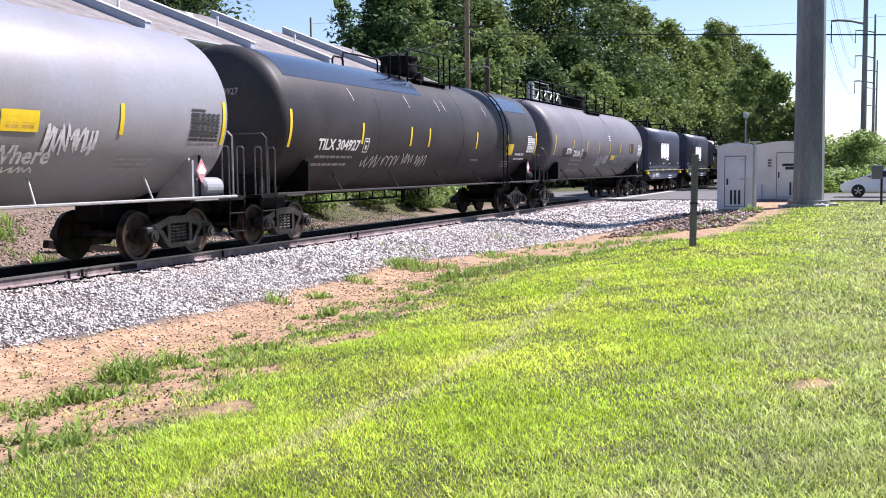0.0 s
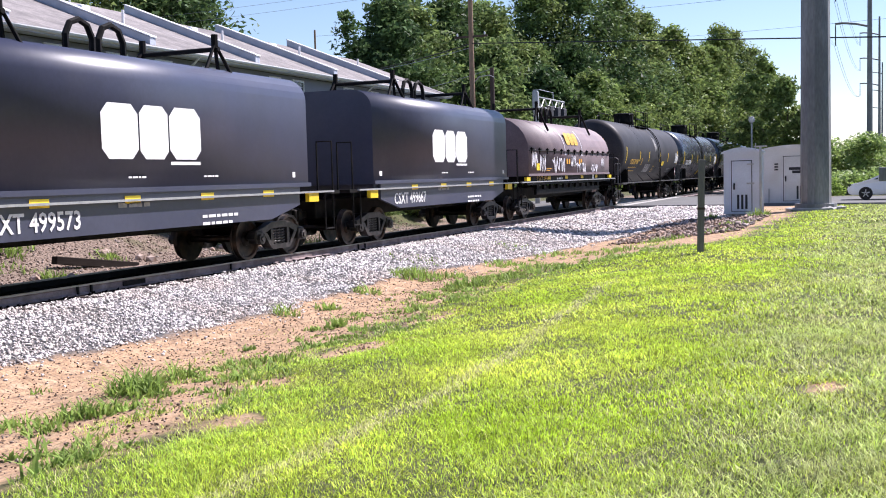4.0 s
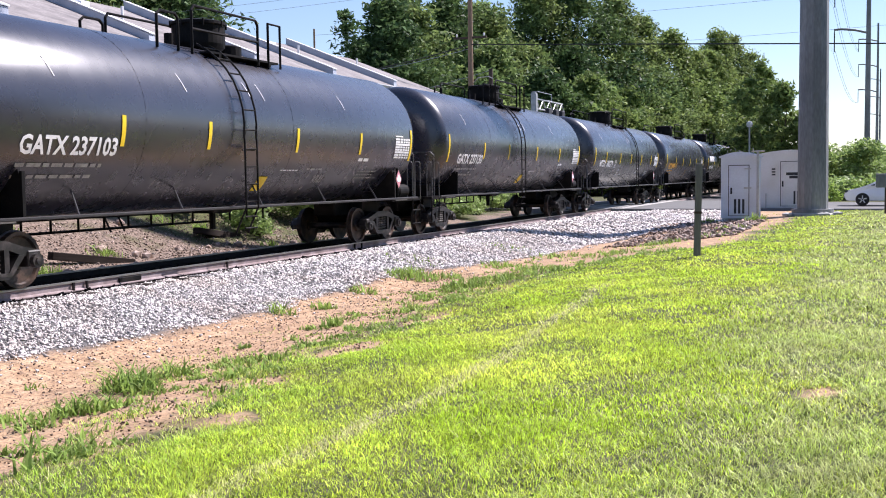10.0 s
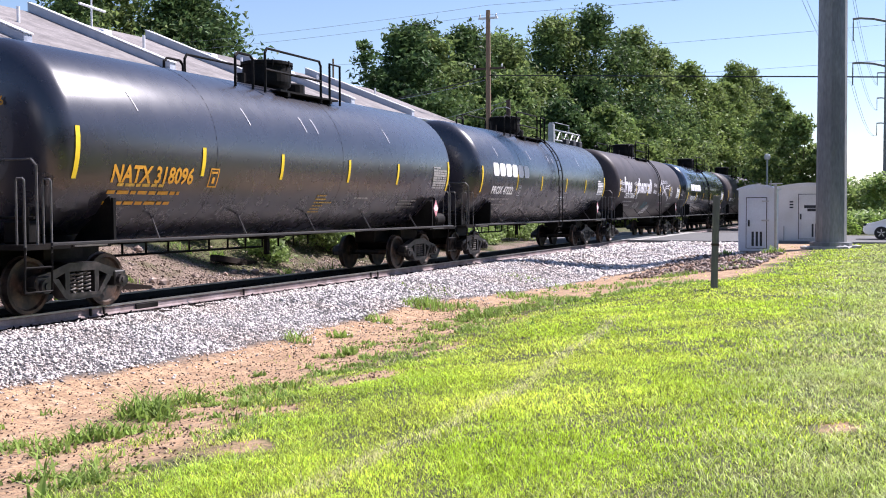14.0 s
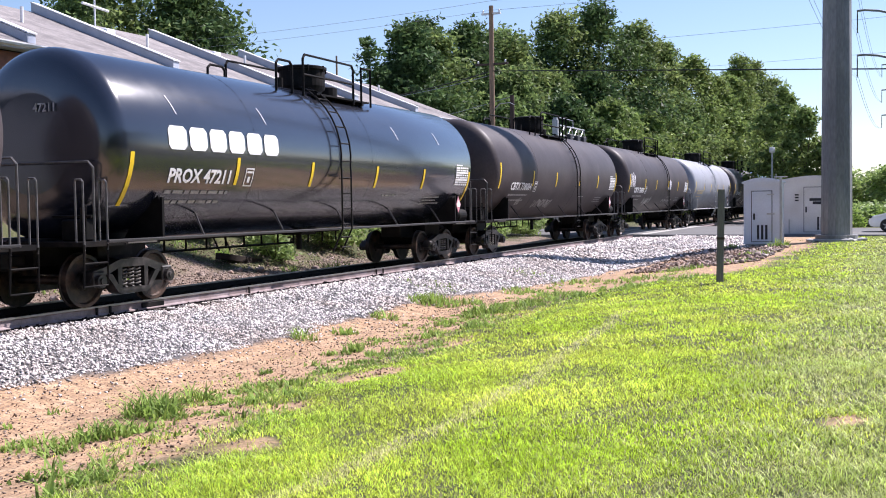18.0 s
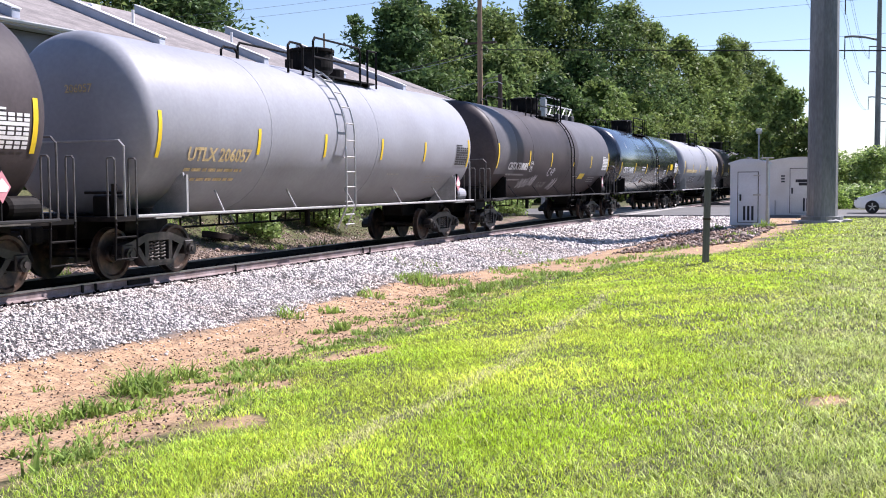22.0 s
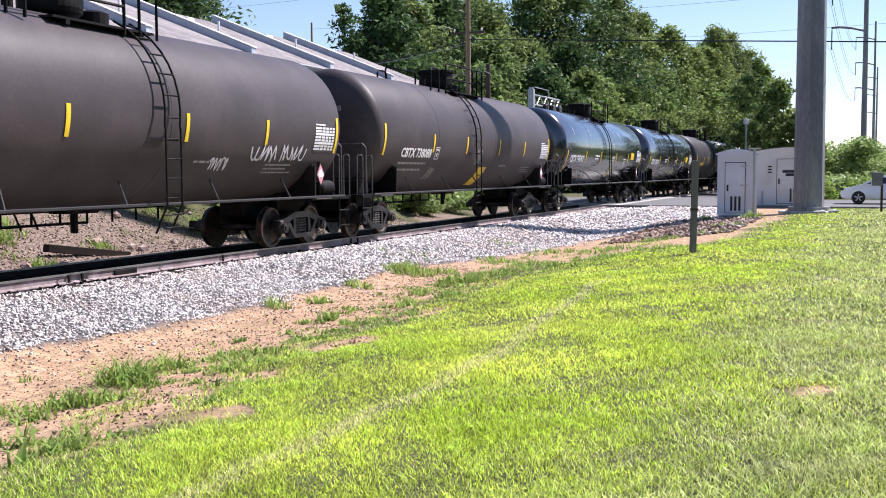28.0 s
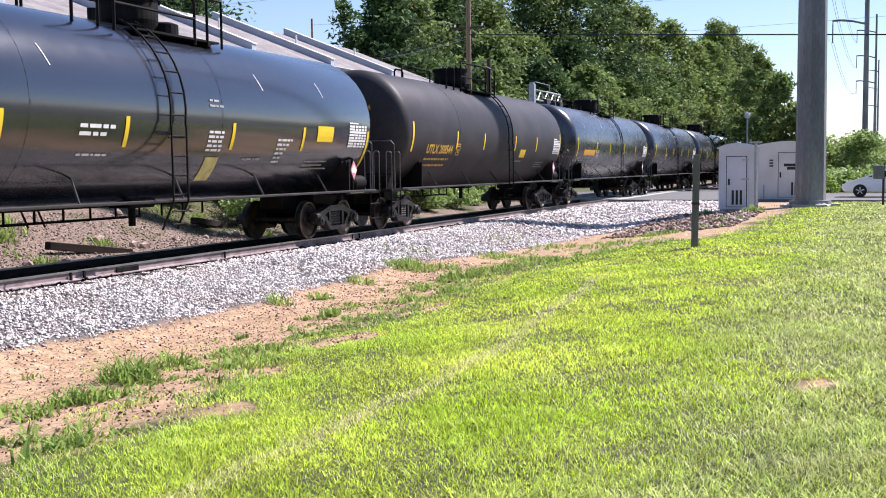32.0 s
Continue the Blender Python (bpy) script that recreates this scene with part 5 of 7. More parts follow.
    t(16, "brown-black tank car with white graffiti", "CBTX 738086", BROWN_BLACK, ladder=1.02, mid=0.18, streaks=False, extras=[tag(-7.4, 2.35, 61, 1.05, 0.75, 0.05), tag(1.75, 2.25, 62, 0.7, 0.6, 0.06), tag(1.3, 1.66, 63, 2.5, 0.18, 0.03, FADED, 9), tag(-3.5, 1.55, 64, 0.5, 0.4, 0.03, FADED), tag(-2.9, 1.5, 65, 0.6, 0.5, 0.05, FADED), tag(-2.2, 1.6, 66, 0.5, 0.4, 0.03, FADED)])
    t(17, "pale grey tank car with a faded orange number", "UTLX 206057", WHITE_GREY, ink=PALE_ORANGE, reservoir=WHITE_GREY, stripes=(-7.44, -4.25, -1.49, 1.44, 4.15, 7.44), mark_u=-6.56, mark_end=-4.47, ladder=-0.58, mid=0.8, frame_u=None, streaks=False)
    t(18, "brown-black tank car with grey patches and chalk graffiti", "CBTX 738085", BROWN_BLACK, ladder=1.0, mid=0.25, streaks=False,
      extras=[patch(-7.6, -5.65, -0.5, 1.5, DARK_PATCH, "greyer repainted band"), patch(2.35, 7.6, -0.5, 1.5, DARK_PATCH, "greyer repainted end"), words(-1.66, 1.92, "C+P", 0.5, SPRAY, 0.0, "chalked letters"), words(-2.1, 1.5, "3-2-20", 0.4, FADED, 0.0, "chalked numbers"),
              tag(-0.45, 1.4, 71, 0.7, 0.6, 0.035), tag(-4.4, 1.5, 72, 1.0, 0.5, 0.04), tag(-3.3, 1.55, 73, 0.6, 0.5, 0.03), panel(3.0, 1.82, 0.8, 0.26, YELLOW, 0.1)])
    t(19, "glossy blue-black tank car with white stencilled number", "CBTX 744982", BLUE_BLACK, low=True, stripes=STRIPES_LOW, ladder=0.43, mid=-0.57, mark_u=-7.02, mark_end=-4.73, mark_size=0.42, frame_u=None, extras=[*white_marks, panel(5.1, 2.36, 0.72, 0.34), tag(-3.7, 1.55, 81, 1.15, 0.55, 0.05), tag(1.75, 1.6, 82, 1.3, 0.5, 0.045), tag(-2.0, 1.6, 83, 0.35, 0.3, 0.03, BRICK)])
    t(20, "pale grey tank car with smudged graffiti and dark paint patches", "", WHITE_GREY, reservoir=WHITE_GREY, ladder=0.81, mid=-0.6, streaks=False, stripes=(-7.26, -4.02, -1.26, 1.7, 4.4, 7.26),
      extras=[tag(-7.1, 2.2, 91, 0.6, 0.75, 0.04, DARK_GREY), panel(-6.5, 2.26, 4.0, 0.2, PALE_ORANGE, 0.0, "faded orange band"), panel(-4.4, 1.6, 2.4, 0.5, DARK_GREY, 0.0, "dark repainted patch"), tag(-4.3, 1.66, 92, 1.1, 0.4, 0.05), tag(-3.0, 1.66, 93, 0.8, 0.42, 0.05),
              panel(-0.25, 1.7, 0.7, 0.45, DARK_GREY, 0.0, "dark repainted patch"), panel(1.3, 1.75, 0.8, 0.45, DARK_GREY, 0.0, "dark repainted patch"), panel(3.35, 1.85, 1.2, 0.75, DARK_GREY, 0.0, "dark repainted patch"), panel(1.8, 2.3, 0.5, 0.4, PALE_YELLOW, 0.1, "faded yellow panel")])
    t(21, "brown-black tank car with white graffiti", "CBTX 738166", BROWN_BLACK, ladder=1.04, mid=0.07, streaks=False, extras=[tag(2.65, 1.76, 101, 0.65, 0.32, 0.035), tag(4.05, 1.92, 102, 1.0, 0.35, 0.045), tag(5.15, 1.94, 104, 1.0, 0.36, 0.045), tag(-3.75, 1.62, 103, 0.5, 0.5, 0.02, FADED)])
    t(22, "brown-black tank car with a large yellow panel", "CBTX 738088", BROWN_BLACK, ladder=-0.82, mid=0.0, streaks=False, extras=[panel(0.36, 1.28, 0.75, 0.88, YELLOW, -0.16, "large yellow panel"), tag(-4.0, 1.5, 111, 0.5, 0.5, 0.02, FADED), tag(-0.45, 1.9, 112, 0.5, 0.6, 0.02, FADED)])
    for i, num in ((23, "CBTX 745007"), (24, "CBTX 745008")):
        t(i, "glossy blue-black tank car with white stencilled number", num, BLUE_BLACK, low=True, stripes=STRIPES_LOW, ladder=-0.39, mid=0.6, mark_u=-7.08, mark_end=-4.8, mark_size=0.42, frame_u=None, extras=[*white_marks, panel(0.97, 1.5, 0.44, 0.58, PALE_YELLOW, -0.08, "faded yellow panel"), panel(5.03, 2.32, 0.76, 0.36)])
    t(25, "dull black tank car with yellow stencilled number", "UTLX 208544", MATTE_BLACK, ink=DULL_YELLOW, ladder=0.7, mid=-0.4, mark_u=-6.3, mark_end=-4.3, stripes=(-7.39, -4.03, -1.58, 1.68, 4.22, 7.4), streaks=False, extras=[panel(2.38, 2.05, 0.62, 0.3)])
    t(26, "glossy black tank car with an orange panel", "", STEEL_BLACK, ladder=0.5, extras=[panel(-6.4, 2.2, 2.0, 0.26, ORANGE, 0.0, "orange panel")])
    for i in (27, 28, 29):
        t(i, "glossy black tank car with white stencilled marks", "", STEEL_BLACK, ladder=-0.8, mid=0.0)


build_train()


# ---- poles, cabinets, post ----
def on_ground(x, y):
    return float(ground_z(x, y))


def steel_pole(x, y, r, h, label, arms=()):
    p = empty("steel_transmission_pole", pose(x, y, on_ground(x, y)))
    tagged(p, label, "utility pole", "transmission poles")
    part("shaft", turned(bmesh.new(), [(0.25, r), (h * 0.36, r * 0.84), (h, r * 0.55)], "Z", 12), POLE_STEEL, p, "tapered many-sided steel shaft")
    part("base_flange", turned(bmesh.new(), [(0.1, r * 1.36), (0.28, r * 1.36), (0.28, r)], "Z", 24), POLE_STEEL, p)
    part("footing", turned(bmesh.new(), [(-0.4, r * 1.5), (0.1, r * 1.5), (0.12, r * 1.42)], "Z", 28), CONCRETE, p, "round concrete footing")
    for z in arms:
        arm = part("davit_arm", pipe(bmesh.new(), [(-r * 0.5, 0, z - 0.3), (-2.2, 0, z + 0.25), (-4.4, 0, z + 0.55), (-5.7, 0, z + 0.5)], 0.2, 8), POLE_STEEL, p, "upswept steel arm")
        part("insulator", turned(bmesh.new(), [(z - 3.4, 0.04), (z - 3.3, 0.1), (z - 0.3, 0.1), (z + 0.5, 0.05)], "Z", 8, (-5.6, 0, 0)), CABLE, arm)
    return p


steel_pole(11.08, 46.6, 0.62, 48.0, "tall weathered grey steel transmission pole on a concrete base", (26.6, 34.4, 42.2))
steel_pole(12.62, 200.0, 0.54, 48.0, "far steel transmission pole with upswept arms", (26.6, 34.4, 42.2))
steel_pole(14.85, 355.0, 0.5, 48.0, "far steel transmission pole with upswept arms", (27.2, 35.0, 42.8))
steel_pole(16.7, 510.0, 0.5, 48.0, "far steel transmission pole with upswept arms", (27.6, 35.4, 43.2))


def rubble_ring():
    """Broken stones round the big pole's footing and the cabinets."""
    rng = random.Random(8)
    for i in range(16):
        a = rng.uniform(0, 6.28)
        x, y = 11.08 + 1.05 * math.cos(a), 46.6 + 1.05 * math.sin(a)
        s = rng.uniform(0.1, 0.26)
        bm = bmesh.new()
        bmesh.ops.create_icosphere(bm, subdivisions=1, radius=s)
        for v in bm.verts:
            v.co *= rng.uniform(0.7, 1.15)
            v.co.z *= 0.6
        ob = part("loose_stone", bm, CONCRETE)
        ob.matrix_basis = pose(x, y, on_ground(x, y) + s * 0.25, 0, 0, rng.uniform(0, 360))
        tagged(ob, "grey loose stone at the pole's footing", "stone", "stones at the footing")


rubble_ring()


def cabinet(name, label, x, y, w, d, h, paint, turn, peak, second=False):
    c = empty(name, pose(x, y, on_ground(x, y) - 0.02, 0, 0, turn))
    tagged(c, label, "equipment cabinet")
    part("body", box(bmesh.new(), -w / 2, w / 2, 0, d, 0.1, h, 0.015), paint, c)
    part("plinth", box(bmesh.new(), -w / 2 + 0.05, w / 2 - 0.05, 0.05, d - 0.05, -0.3, 0.1), CONCRETE, c, "concrete plinth")
    n = 12
    out = [(-w / 2 - 0.06, h - 0.04)] + [((-0.5 + i / n) * (w + 0.12), h + 0.02 + peak * math.sin(math.pi * i / n)) for i in range(n + 1)] + [(w / 2 + 0.06, h - 0.04)]
    part("roof", prism(bmesh.new(), out, "Y", -0.08, d + 0.08), paint, c, "shallow curved metal roof")
    a, b = (-w * 0.27, w * 0.27) if not second else (-w * 0.16, w * 0.3)
    part("door_gap", box(bmesh.new(), a - 0.03, b + 0.03, -0.004, 0.004, 0.2, h * 0.86 + 0.03), CAB_DARK, c, "dark gap round the door")
    door = part("door", box(bmesh.new(), a, b, -0.03, -0.004, 0.22, h * 0.86, 0.008), paint, c, "flush metal door")
    part("handle", box(bmesh.new(), a + 0.06, a + 0.13, -0.07, -0.03, h * 0.42, h * 0.52, 0.01), CAB_DARK, door, "dark latch handle")
    part("hasp", box(bmesh.new(), b - 0.18, b + 0.12, -0.055, -0.032, h * 0.5, h * 0.525), GALV, door)
    part("hinge", box(bmesh.new(), b - 0.16, b + 0.1, -0.05, -0.032, h * 0.8, h * 0.82), GALV, door)
    for i in range(3):
        q = (a + b) / 2 - 0.18 + i * 0.16 + (0.12 if second else 0)
        part("vent_slot", box(bmesh.new(), q, q + 0.09, -0.036, -0.031, 0.3, h * 0.34), CAB_DARK, door, "dark vent slot")
    if second:
        for i in range(2):
            part("sign_bar", box(bmesh.new(), a + 0.25 + i * 0.15, b - 0.05 - i * 0.1, -0.036, -0.031, h * 0.62 - i * 0.16, h * 0.67 - i * 0.16), CAB_DARK, door, "dark bar of unreadable writing")
        for i in range(3):
            part("side_fitting", box(bmesh.new(), -w * 0.31, -w * 0.25, -0.03, -0.002, h * (0.62 + 0.05 * i), h * (0.645 + 0.05 * i)), CAB_DARK, c)
        part("skirt_pipe", rod(bmesh.new(), (-w * 0.4, -0.08, 0.0), (-w * 0.4, -0.08, h * 0.3), 0.03, 6), GALV, c)
    return c


cabinet("signal_cabinet", "pale blue-grey metal signal cabinet with a vented door", 8.43, 43.4, 1.42, 0.9, 2.58, CAB_PAINT, -4, 0.17)
cabinet("signal_bungalow", "off-white metal signal bungalow behind the cabinet", 9.68, 54.2, 2.9, 2.6, 2.78, CAB_CREAM, -3, 0.17, True)


def mast(x, y, h, r, name, label, mat, tops=()):
    p = empty(name, pose(x, y, on_ground(x, y)))
    tagged(p, label, name.replace("_", " "))
    part("pole", rod(bmesh.new(), (0, 0, -0.3), (0, 0, h), r, 10), mat, p)
    for nm, bm, m2, lab in tops:
        part(nm, bm, m2, p, lab)
    return p


mast(9.2, 43.0, 2.72, 0.05, "antenna_mast", "grey pipe mast with a small antenna at the cabinet", GALV,
     [("antenna", pipe(pipe(bmesh.new(), [(-0.25, 0, 2.72), (0.25, 0, 2.72)], 0.025), [(-0.18, 0, 2.6), (-0.18, 0, 2.85)], 0.02), GALV, "white crossbar antenna")])
mast(13.92, 47.4, 1.72, 0.05, "utility_box_post", "grey utility box on a bent post at the roadside", WOOD_DARK,
     [("box", box(bmesh.new(), -0.4, 0.02, -0.3, -0.05, 1.12, 1.7, 0.03), POLE_STEEL, "grey steel box")])
mast(4.2, 88.0, 5.6, 0.07, "lamp_post", "thin lamp post with a pale globe", GALV,
     [("globe", turned(bmesh.new(), [(5.55, 0.05), (5.6, 0.2), (5.8, 0.26), (6.0, 0.2), (6.05, 0.02)], "Z", 12), CAB_CREAM, "pale globe")])


def crossing_signal():
    p = empty("crossing_signal", pose(-5.4, 60.5, on_ground(-5.4, 60.5)))
    tagged(p, "grey cantilever crossing signal beyond the track", "railway signal")
    part("mast", rod(bmesh.new(), (0, 0, -0.3), (0, 0, 6.9), 0.16, 10), GALV, p)
    part("mast_cap", box(bmesh.new(), -0.17, 0.17, -0.17, 0.17, 5.6, 6.8, 0.03), GALV, p, "grey mast head")
    bm = bmesh.new()
    for z in (5.9, 6.5):
        rod(bm, (0, 0, z), (0, 6.2, z), 0.05, 6)
    for i in range(9):
        rod(bm, (0, 0.4 + i * 0.7, 5.9 if i % 2 else 6.5), (0, 1.1 + i * 0.7, 6.5 if i % 2 else 5.9), 0.035, 5)
    part("cantilever_arm", bm, GALV, p, "light lattice arm")
    for y in (2.6, 4.2, 5.6):
        part("signal_head", box(bmesh.new(), -0.15, 0.25, y - 0.35, y + 0.35, 5.4, 6.05, 0.05), CAB_DARK, p, "black round signal head")
    bm = bmesh.new()
    pipe(bm, [(0.2, 0, 6.9), (0.2, 3.0, 6.9), (0.2, 3.0, 6.5)], 0.03)
    part("handrail", bm, GALV, p)


crossing_signal()


def wood_post():
    x, y = 9.79, 23.5
    p = empty("wooden_post", pose(x, y, on_ground(x, y), 0, 1.2, 10))
    tagged(p, "grey weathered wooden post in the grass", "post")
    part("timber", box(bmesh.new(), -0.075, 0.075, -0.06, 0.06, -0.25, 2.05, 0.012), POST_WOOD, p)
    part("bracket", box(bmesh.new(), -0.085, 0.085, -0.068, -0.06, 0.95, 1.0), WOOD_DARK, p)


wood_post()


def wooden_pole(x, y, h, r, mat, label, arms):
    p = empty("wooden_utility_pole", pose(x, y, on_ground(x, y)))
    tagged(p, label, "utility pole", "wooden poles")
    part("pole", rod(bmesh.new(), (0, 0, -0.4), (0, 0, h), r, 10, r * 0.7), mat, p, "weathered wooden shaft")
    for z, w in arms:
        a = part("crossarm", box(bmesh.new(), -w / 2, w / 2, -0.06, 0.06, z - 0.06, z + 0.06), WOOD_DARK if w > 1.5 else TRIM, p)
        for q in (-0.42, 0.0, 0.42):
            part("insulator", turned(bmesh.new(), [(z + 0.06, 0.03), (z + 0.1, 0.06), (z + 0.22, 0.06), (z + 0.26, 0.02)], "Z", 8, (q * w, 0, 0)), TRIM, a)
    return p


wp = wooden_pole(-10.38, 63.0, 14.4, 0.2, WOOD_POLE, "tall tan wooden utility pole with crossarms", ((13.9, 1.3), (10.7, 2.2)))
part("lamp_arm", pipe(bmesh.new(), [(0, 0, 7.7), (0.5, 0, 8.15), (1.2, 0, 8.2), (1.5, 0, 8.05)], 0.03), GALV, wp, "curved lamp arm")
wooden_pole(-10.45, 67.0, 9.1, 0.2, WOOD_DARK, "shorter dark wooden utility pole", ())


def wire(a, b, sag, r, label):
    a, b = Vector(a), Vector(b)
    n = 18
    pts = []
    for i in range(n + 1):
        f = i / n
        p = a.lerp(b, f)
        p.z -= sag * 4 * f * (1 - f)
        pts.append(p)
    ob = part("overhead_wire", pipe(bmesh.new(), pts, r, 5), CABLE if r > 0.02 else WIRE_GREY)
    tagged(ob, label, "wire", "overhead wires")


wire((-10.38, 63.0, 10.15), (30.0, 36.0, 4.75), 0.0, 0.03, "black cable between poles")
wire((-10.38, 63.0, 10.15), (-27.0, 60.0, 8.1), 0.6, 0.03, "black cable between poles")
wire((-10.38, 63.0, 9.9), (-30.0, 70.0, 9.4), 0.5, 0.018, "thin wire between poles")
wire((-10.45, 67.0, 8.9), (-30.0, 74.0, 7.4), 0.5, 0.018, "thin wire between poles")
for z in (14.0, 14.6):
    wire((-10.38, 63.0, z), (-60.0, 66.0, z + 0.2), 0.6, 0.01, "thin wire between poles")
    wire((-10.38, 63.0, z), (60.0, 60.0, z + 1.0), 0.6, 0.01, "thin wire between poles")
for z in (26.6, 34.4, 42.2):
    for q in (-0.2, 0.2):
        wire((7.0 + q, 200.0, z - 3.4), (9.2 + q, 355.0, z - 2.8), 3.0, 0.03, "thin grey transmission line overhead")
        wire((7.0 + q, 200.0, z - 3.4), (5.4 + q, 46.6, z - 3.4), 3.0, 0.02, "thin grey transmission line overhead")
wire((-70.0, 150.0, 25.0), (60.0, 140.0, 25.6), 1.0, 0.02, "thin grey transmission line overhead")
wire((-70.0, 150.0, 20.8), (60.0, 140.0, 21.0), 1.0, 0.018, "thin grey transmission line overhead")


for x, y, h in ((-70.0, 150.0, 24.0), (60.0, 140.0, 26.2)):
    wooden_pole(x, y, h, 0.22, WOOD_POLE, "far wooden utility pole that carries the high wires", ())


# ---- row houses ----
def row_houses():
    h = empty("row_houses", pose(-12, 0, 0))
    tagged(h, "long grey two-storey row house with a shingled roof", "house")
    y0, y1, eave, depth, rise = -30.0, 61.5, 6.85, 6.4, 2.75
    part("wall", box(bmesh.new(), -12.8, 0, y0, y1, 0.6, 6.62), STUCCO, h, "blue-grey siding wall")
    part("brick_wall", box(bmesh.new(), -0.1, 0.06, 14.0, 25.3, 0.6, 6.6), BRICK, h, "red brick facing")
    gable = [(0.0, 6.62), (-6.4, 9.3), (-12.8, 6.62)]
    part("gable", prism(bmesh.new(), gable, "Y", y1 - 0.2, y1), STUCCO, h)
    for s, nm in ((0, "roof"), (1, "rear_roof")):
        sl = [(0.55, eave - 0.06), (0.55, eave + 0.02), (-depth, eave + rise), (-depth, eave + rise - 0.1)] if not s else \
             [(-13.3, eave - 0.06), (-13.3, eave + 0.02), (-depth, eave + rise), (-depth, eave + rise - 0.1)]
        part(nm, prism(bmesh.new(), sl, "Y", y0 - 0.4, y1 + 0.45), SHINGLE, h, "grey-brown shingled roof slope")
    part("fascia", box(bmesh.new(), 0.55, 0.58, y0, y1 + 0.45, eave - 0.16, eave + 0.0), TRIM, h, "white fascia board")
    part("gutter", prism(bmesh.new(), [(0.585, eave - 0.02), (0.70, eave - 0.02), (0.70, eave - 0.06), (0.66, eave - 0.13), (0.585, eave - 0.13)], "Y", y0, y1 + 0.4), TRIM, h, "white gutter")
    part("soffit", box(bmesh.new(), 0.0, 0.55, y0, y1 + 0.4, eave - 0.2, eave - 0.16), FLASHING, h)
    for k in range(12):
        y = 53.9 - k * 7.18
        if y > y0:
            q = rise / (depth + 0.55)
            out = [(0.5, eave + 0.03), (0.5, eave + 0.32), (-depth, eave + rise + 0.34), (-depth, eave + rise + 0.01)]
            part("party_wall", prism(bmesh.new(), out, "Y", y - 0.17, y + 0.17), FLASHING, h, "metal-capped party wall")
            part("wall_cap", prism(bmesh.new(), [(0.54, eave + 0.33), (0.54, eave + 0.37), (-depth, eave + rise + 0.39), (-depth, eave + rise + 0.35)], "Y", y - 0.21, y + 0.21), TRIM, h, "pale metal cap")
    wins = [(27.3, 28.2, 5.3), (30.35, 31.35, 4.9), (33.1, 34.0, 5.5), (36.1, 37.05, 5.5), (41.2, 42.1, 5.5), (43.3, 44.2, 5.5), (48.5, 49.4, 5.5), (51.6, 52.4, 5.5), (55.6, 56.5, 5.5), (58.6, 59.5, 5.5), (23.0, 23.9, 5.5), (20.0, 20.9, 5.5)]
    for a, b, z in wins:
        w = part("window", box(bmesh.new(), 0.0, 0.02, a, b, z, 6.38), GLASS, h, "dark sash window")
        bm = bmesh.new()
        for c, d, e, f in ((a - 0.08, b + 0.08, 6.38, 6.48), (a - 0.08, b + 0.08, z - 0.08, z), (a - 0.08, a, z, 6.38), (b, b + 0.08, z, 6.38), (a, b, (z + 6.38) / 2 - 0.025, (z + 6.38) / 2 + 0.025)):
            box(bm, 0.0, 0.07, c, d, e, f)
        part("window_frame", bm, TRIM, w, "white window frame")
        bm = bmesh.new()
        for c in (a + (b - a) / 3, a + 2 * (b - a) / 3):
            box(bm, 0.02, 0.035, c - 0.012, c + 0.012, z, 6.38)
        for c in (0.25, 0.75):
            q = z + (6.38 - z) * c
            box(bm, 0.02, 0.035, a, b, q - 0.012, q + 0.012)
        part("muntin", bm, TRIM, w, "thin white glazing bars")
    for y in (35.15, 50.85, 20.8):
        part("downspout", pipe(bmesh.new(), [(0.6, y, eave - 0.12), (0.35, y, eave - 0.35), (0.07, y, eave - 0.55), (0.07, y, 1.8)], 0.045, 6), TRIM, h, "white downspout")
    for y in (28.5, 35.3, 42.4, 49.6, 56.5):
        xx = -3.2
        zz = eave + 0.02 + (0.55 - xx) * rise / (depth + 0.55)
        part("vent_pipe", rod(bmesh.new(), (xx, y, zz - 0.1), (xx, y, zz + 0.55), 0.06, 8), TRIM, h, "white vent pipe")
    for y in (34.0, 41.3, 48.3, 55.2):
        xx = -4.3
        zz = eave + (0.55 - xx) * rise / (depth + 0.55)
        part("roof_vent", box(bmesh.new(), xx - 0.35, xx + 0.35, y - 0.3, y + 0.3, -0.02, 0.22, 0.05, Matrix.Translation((0, 0, zz)) ), CAB_PAINT, h, "low metal roof vent")
    part("roof_antenna", pipe(pipe(bmesh.new(), [(-4.6, 33.8, 8.6), (-4.6, 33.8, 10.3)], 0.035), [(-4.6, 33.1, 9.95), (-4.6, 34.6, 9.85)], 0.06), TRIM, h, "white roof antenna")


row_houses()


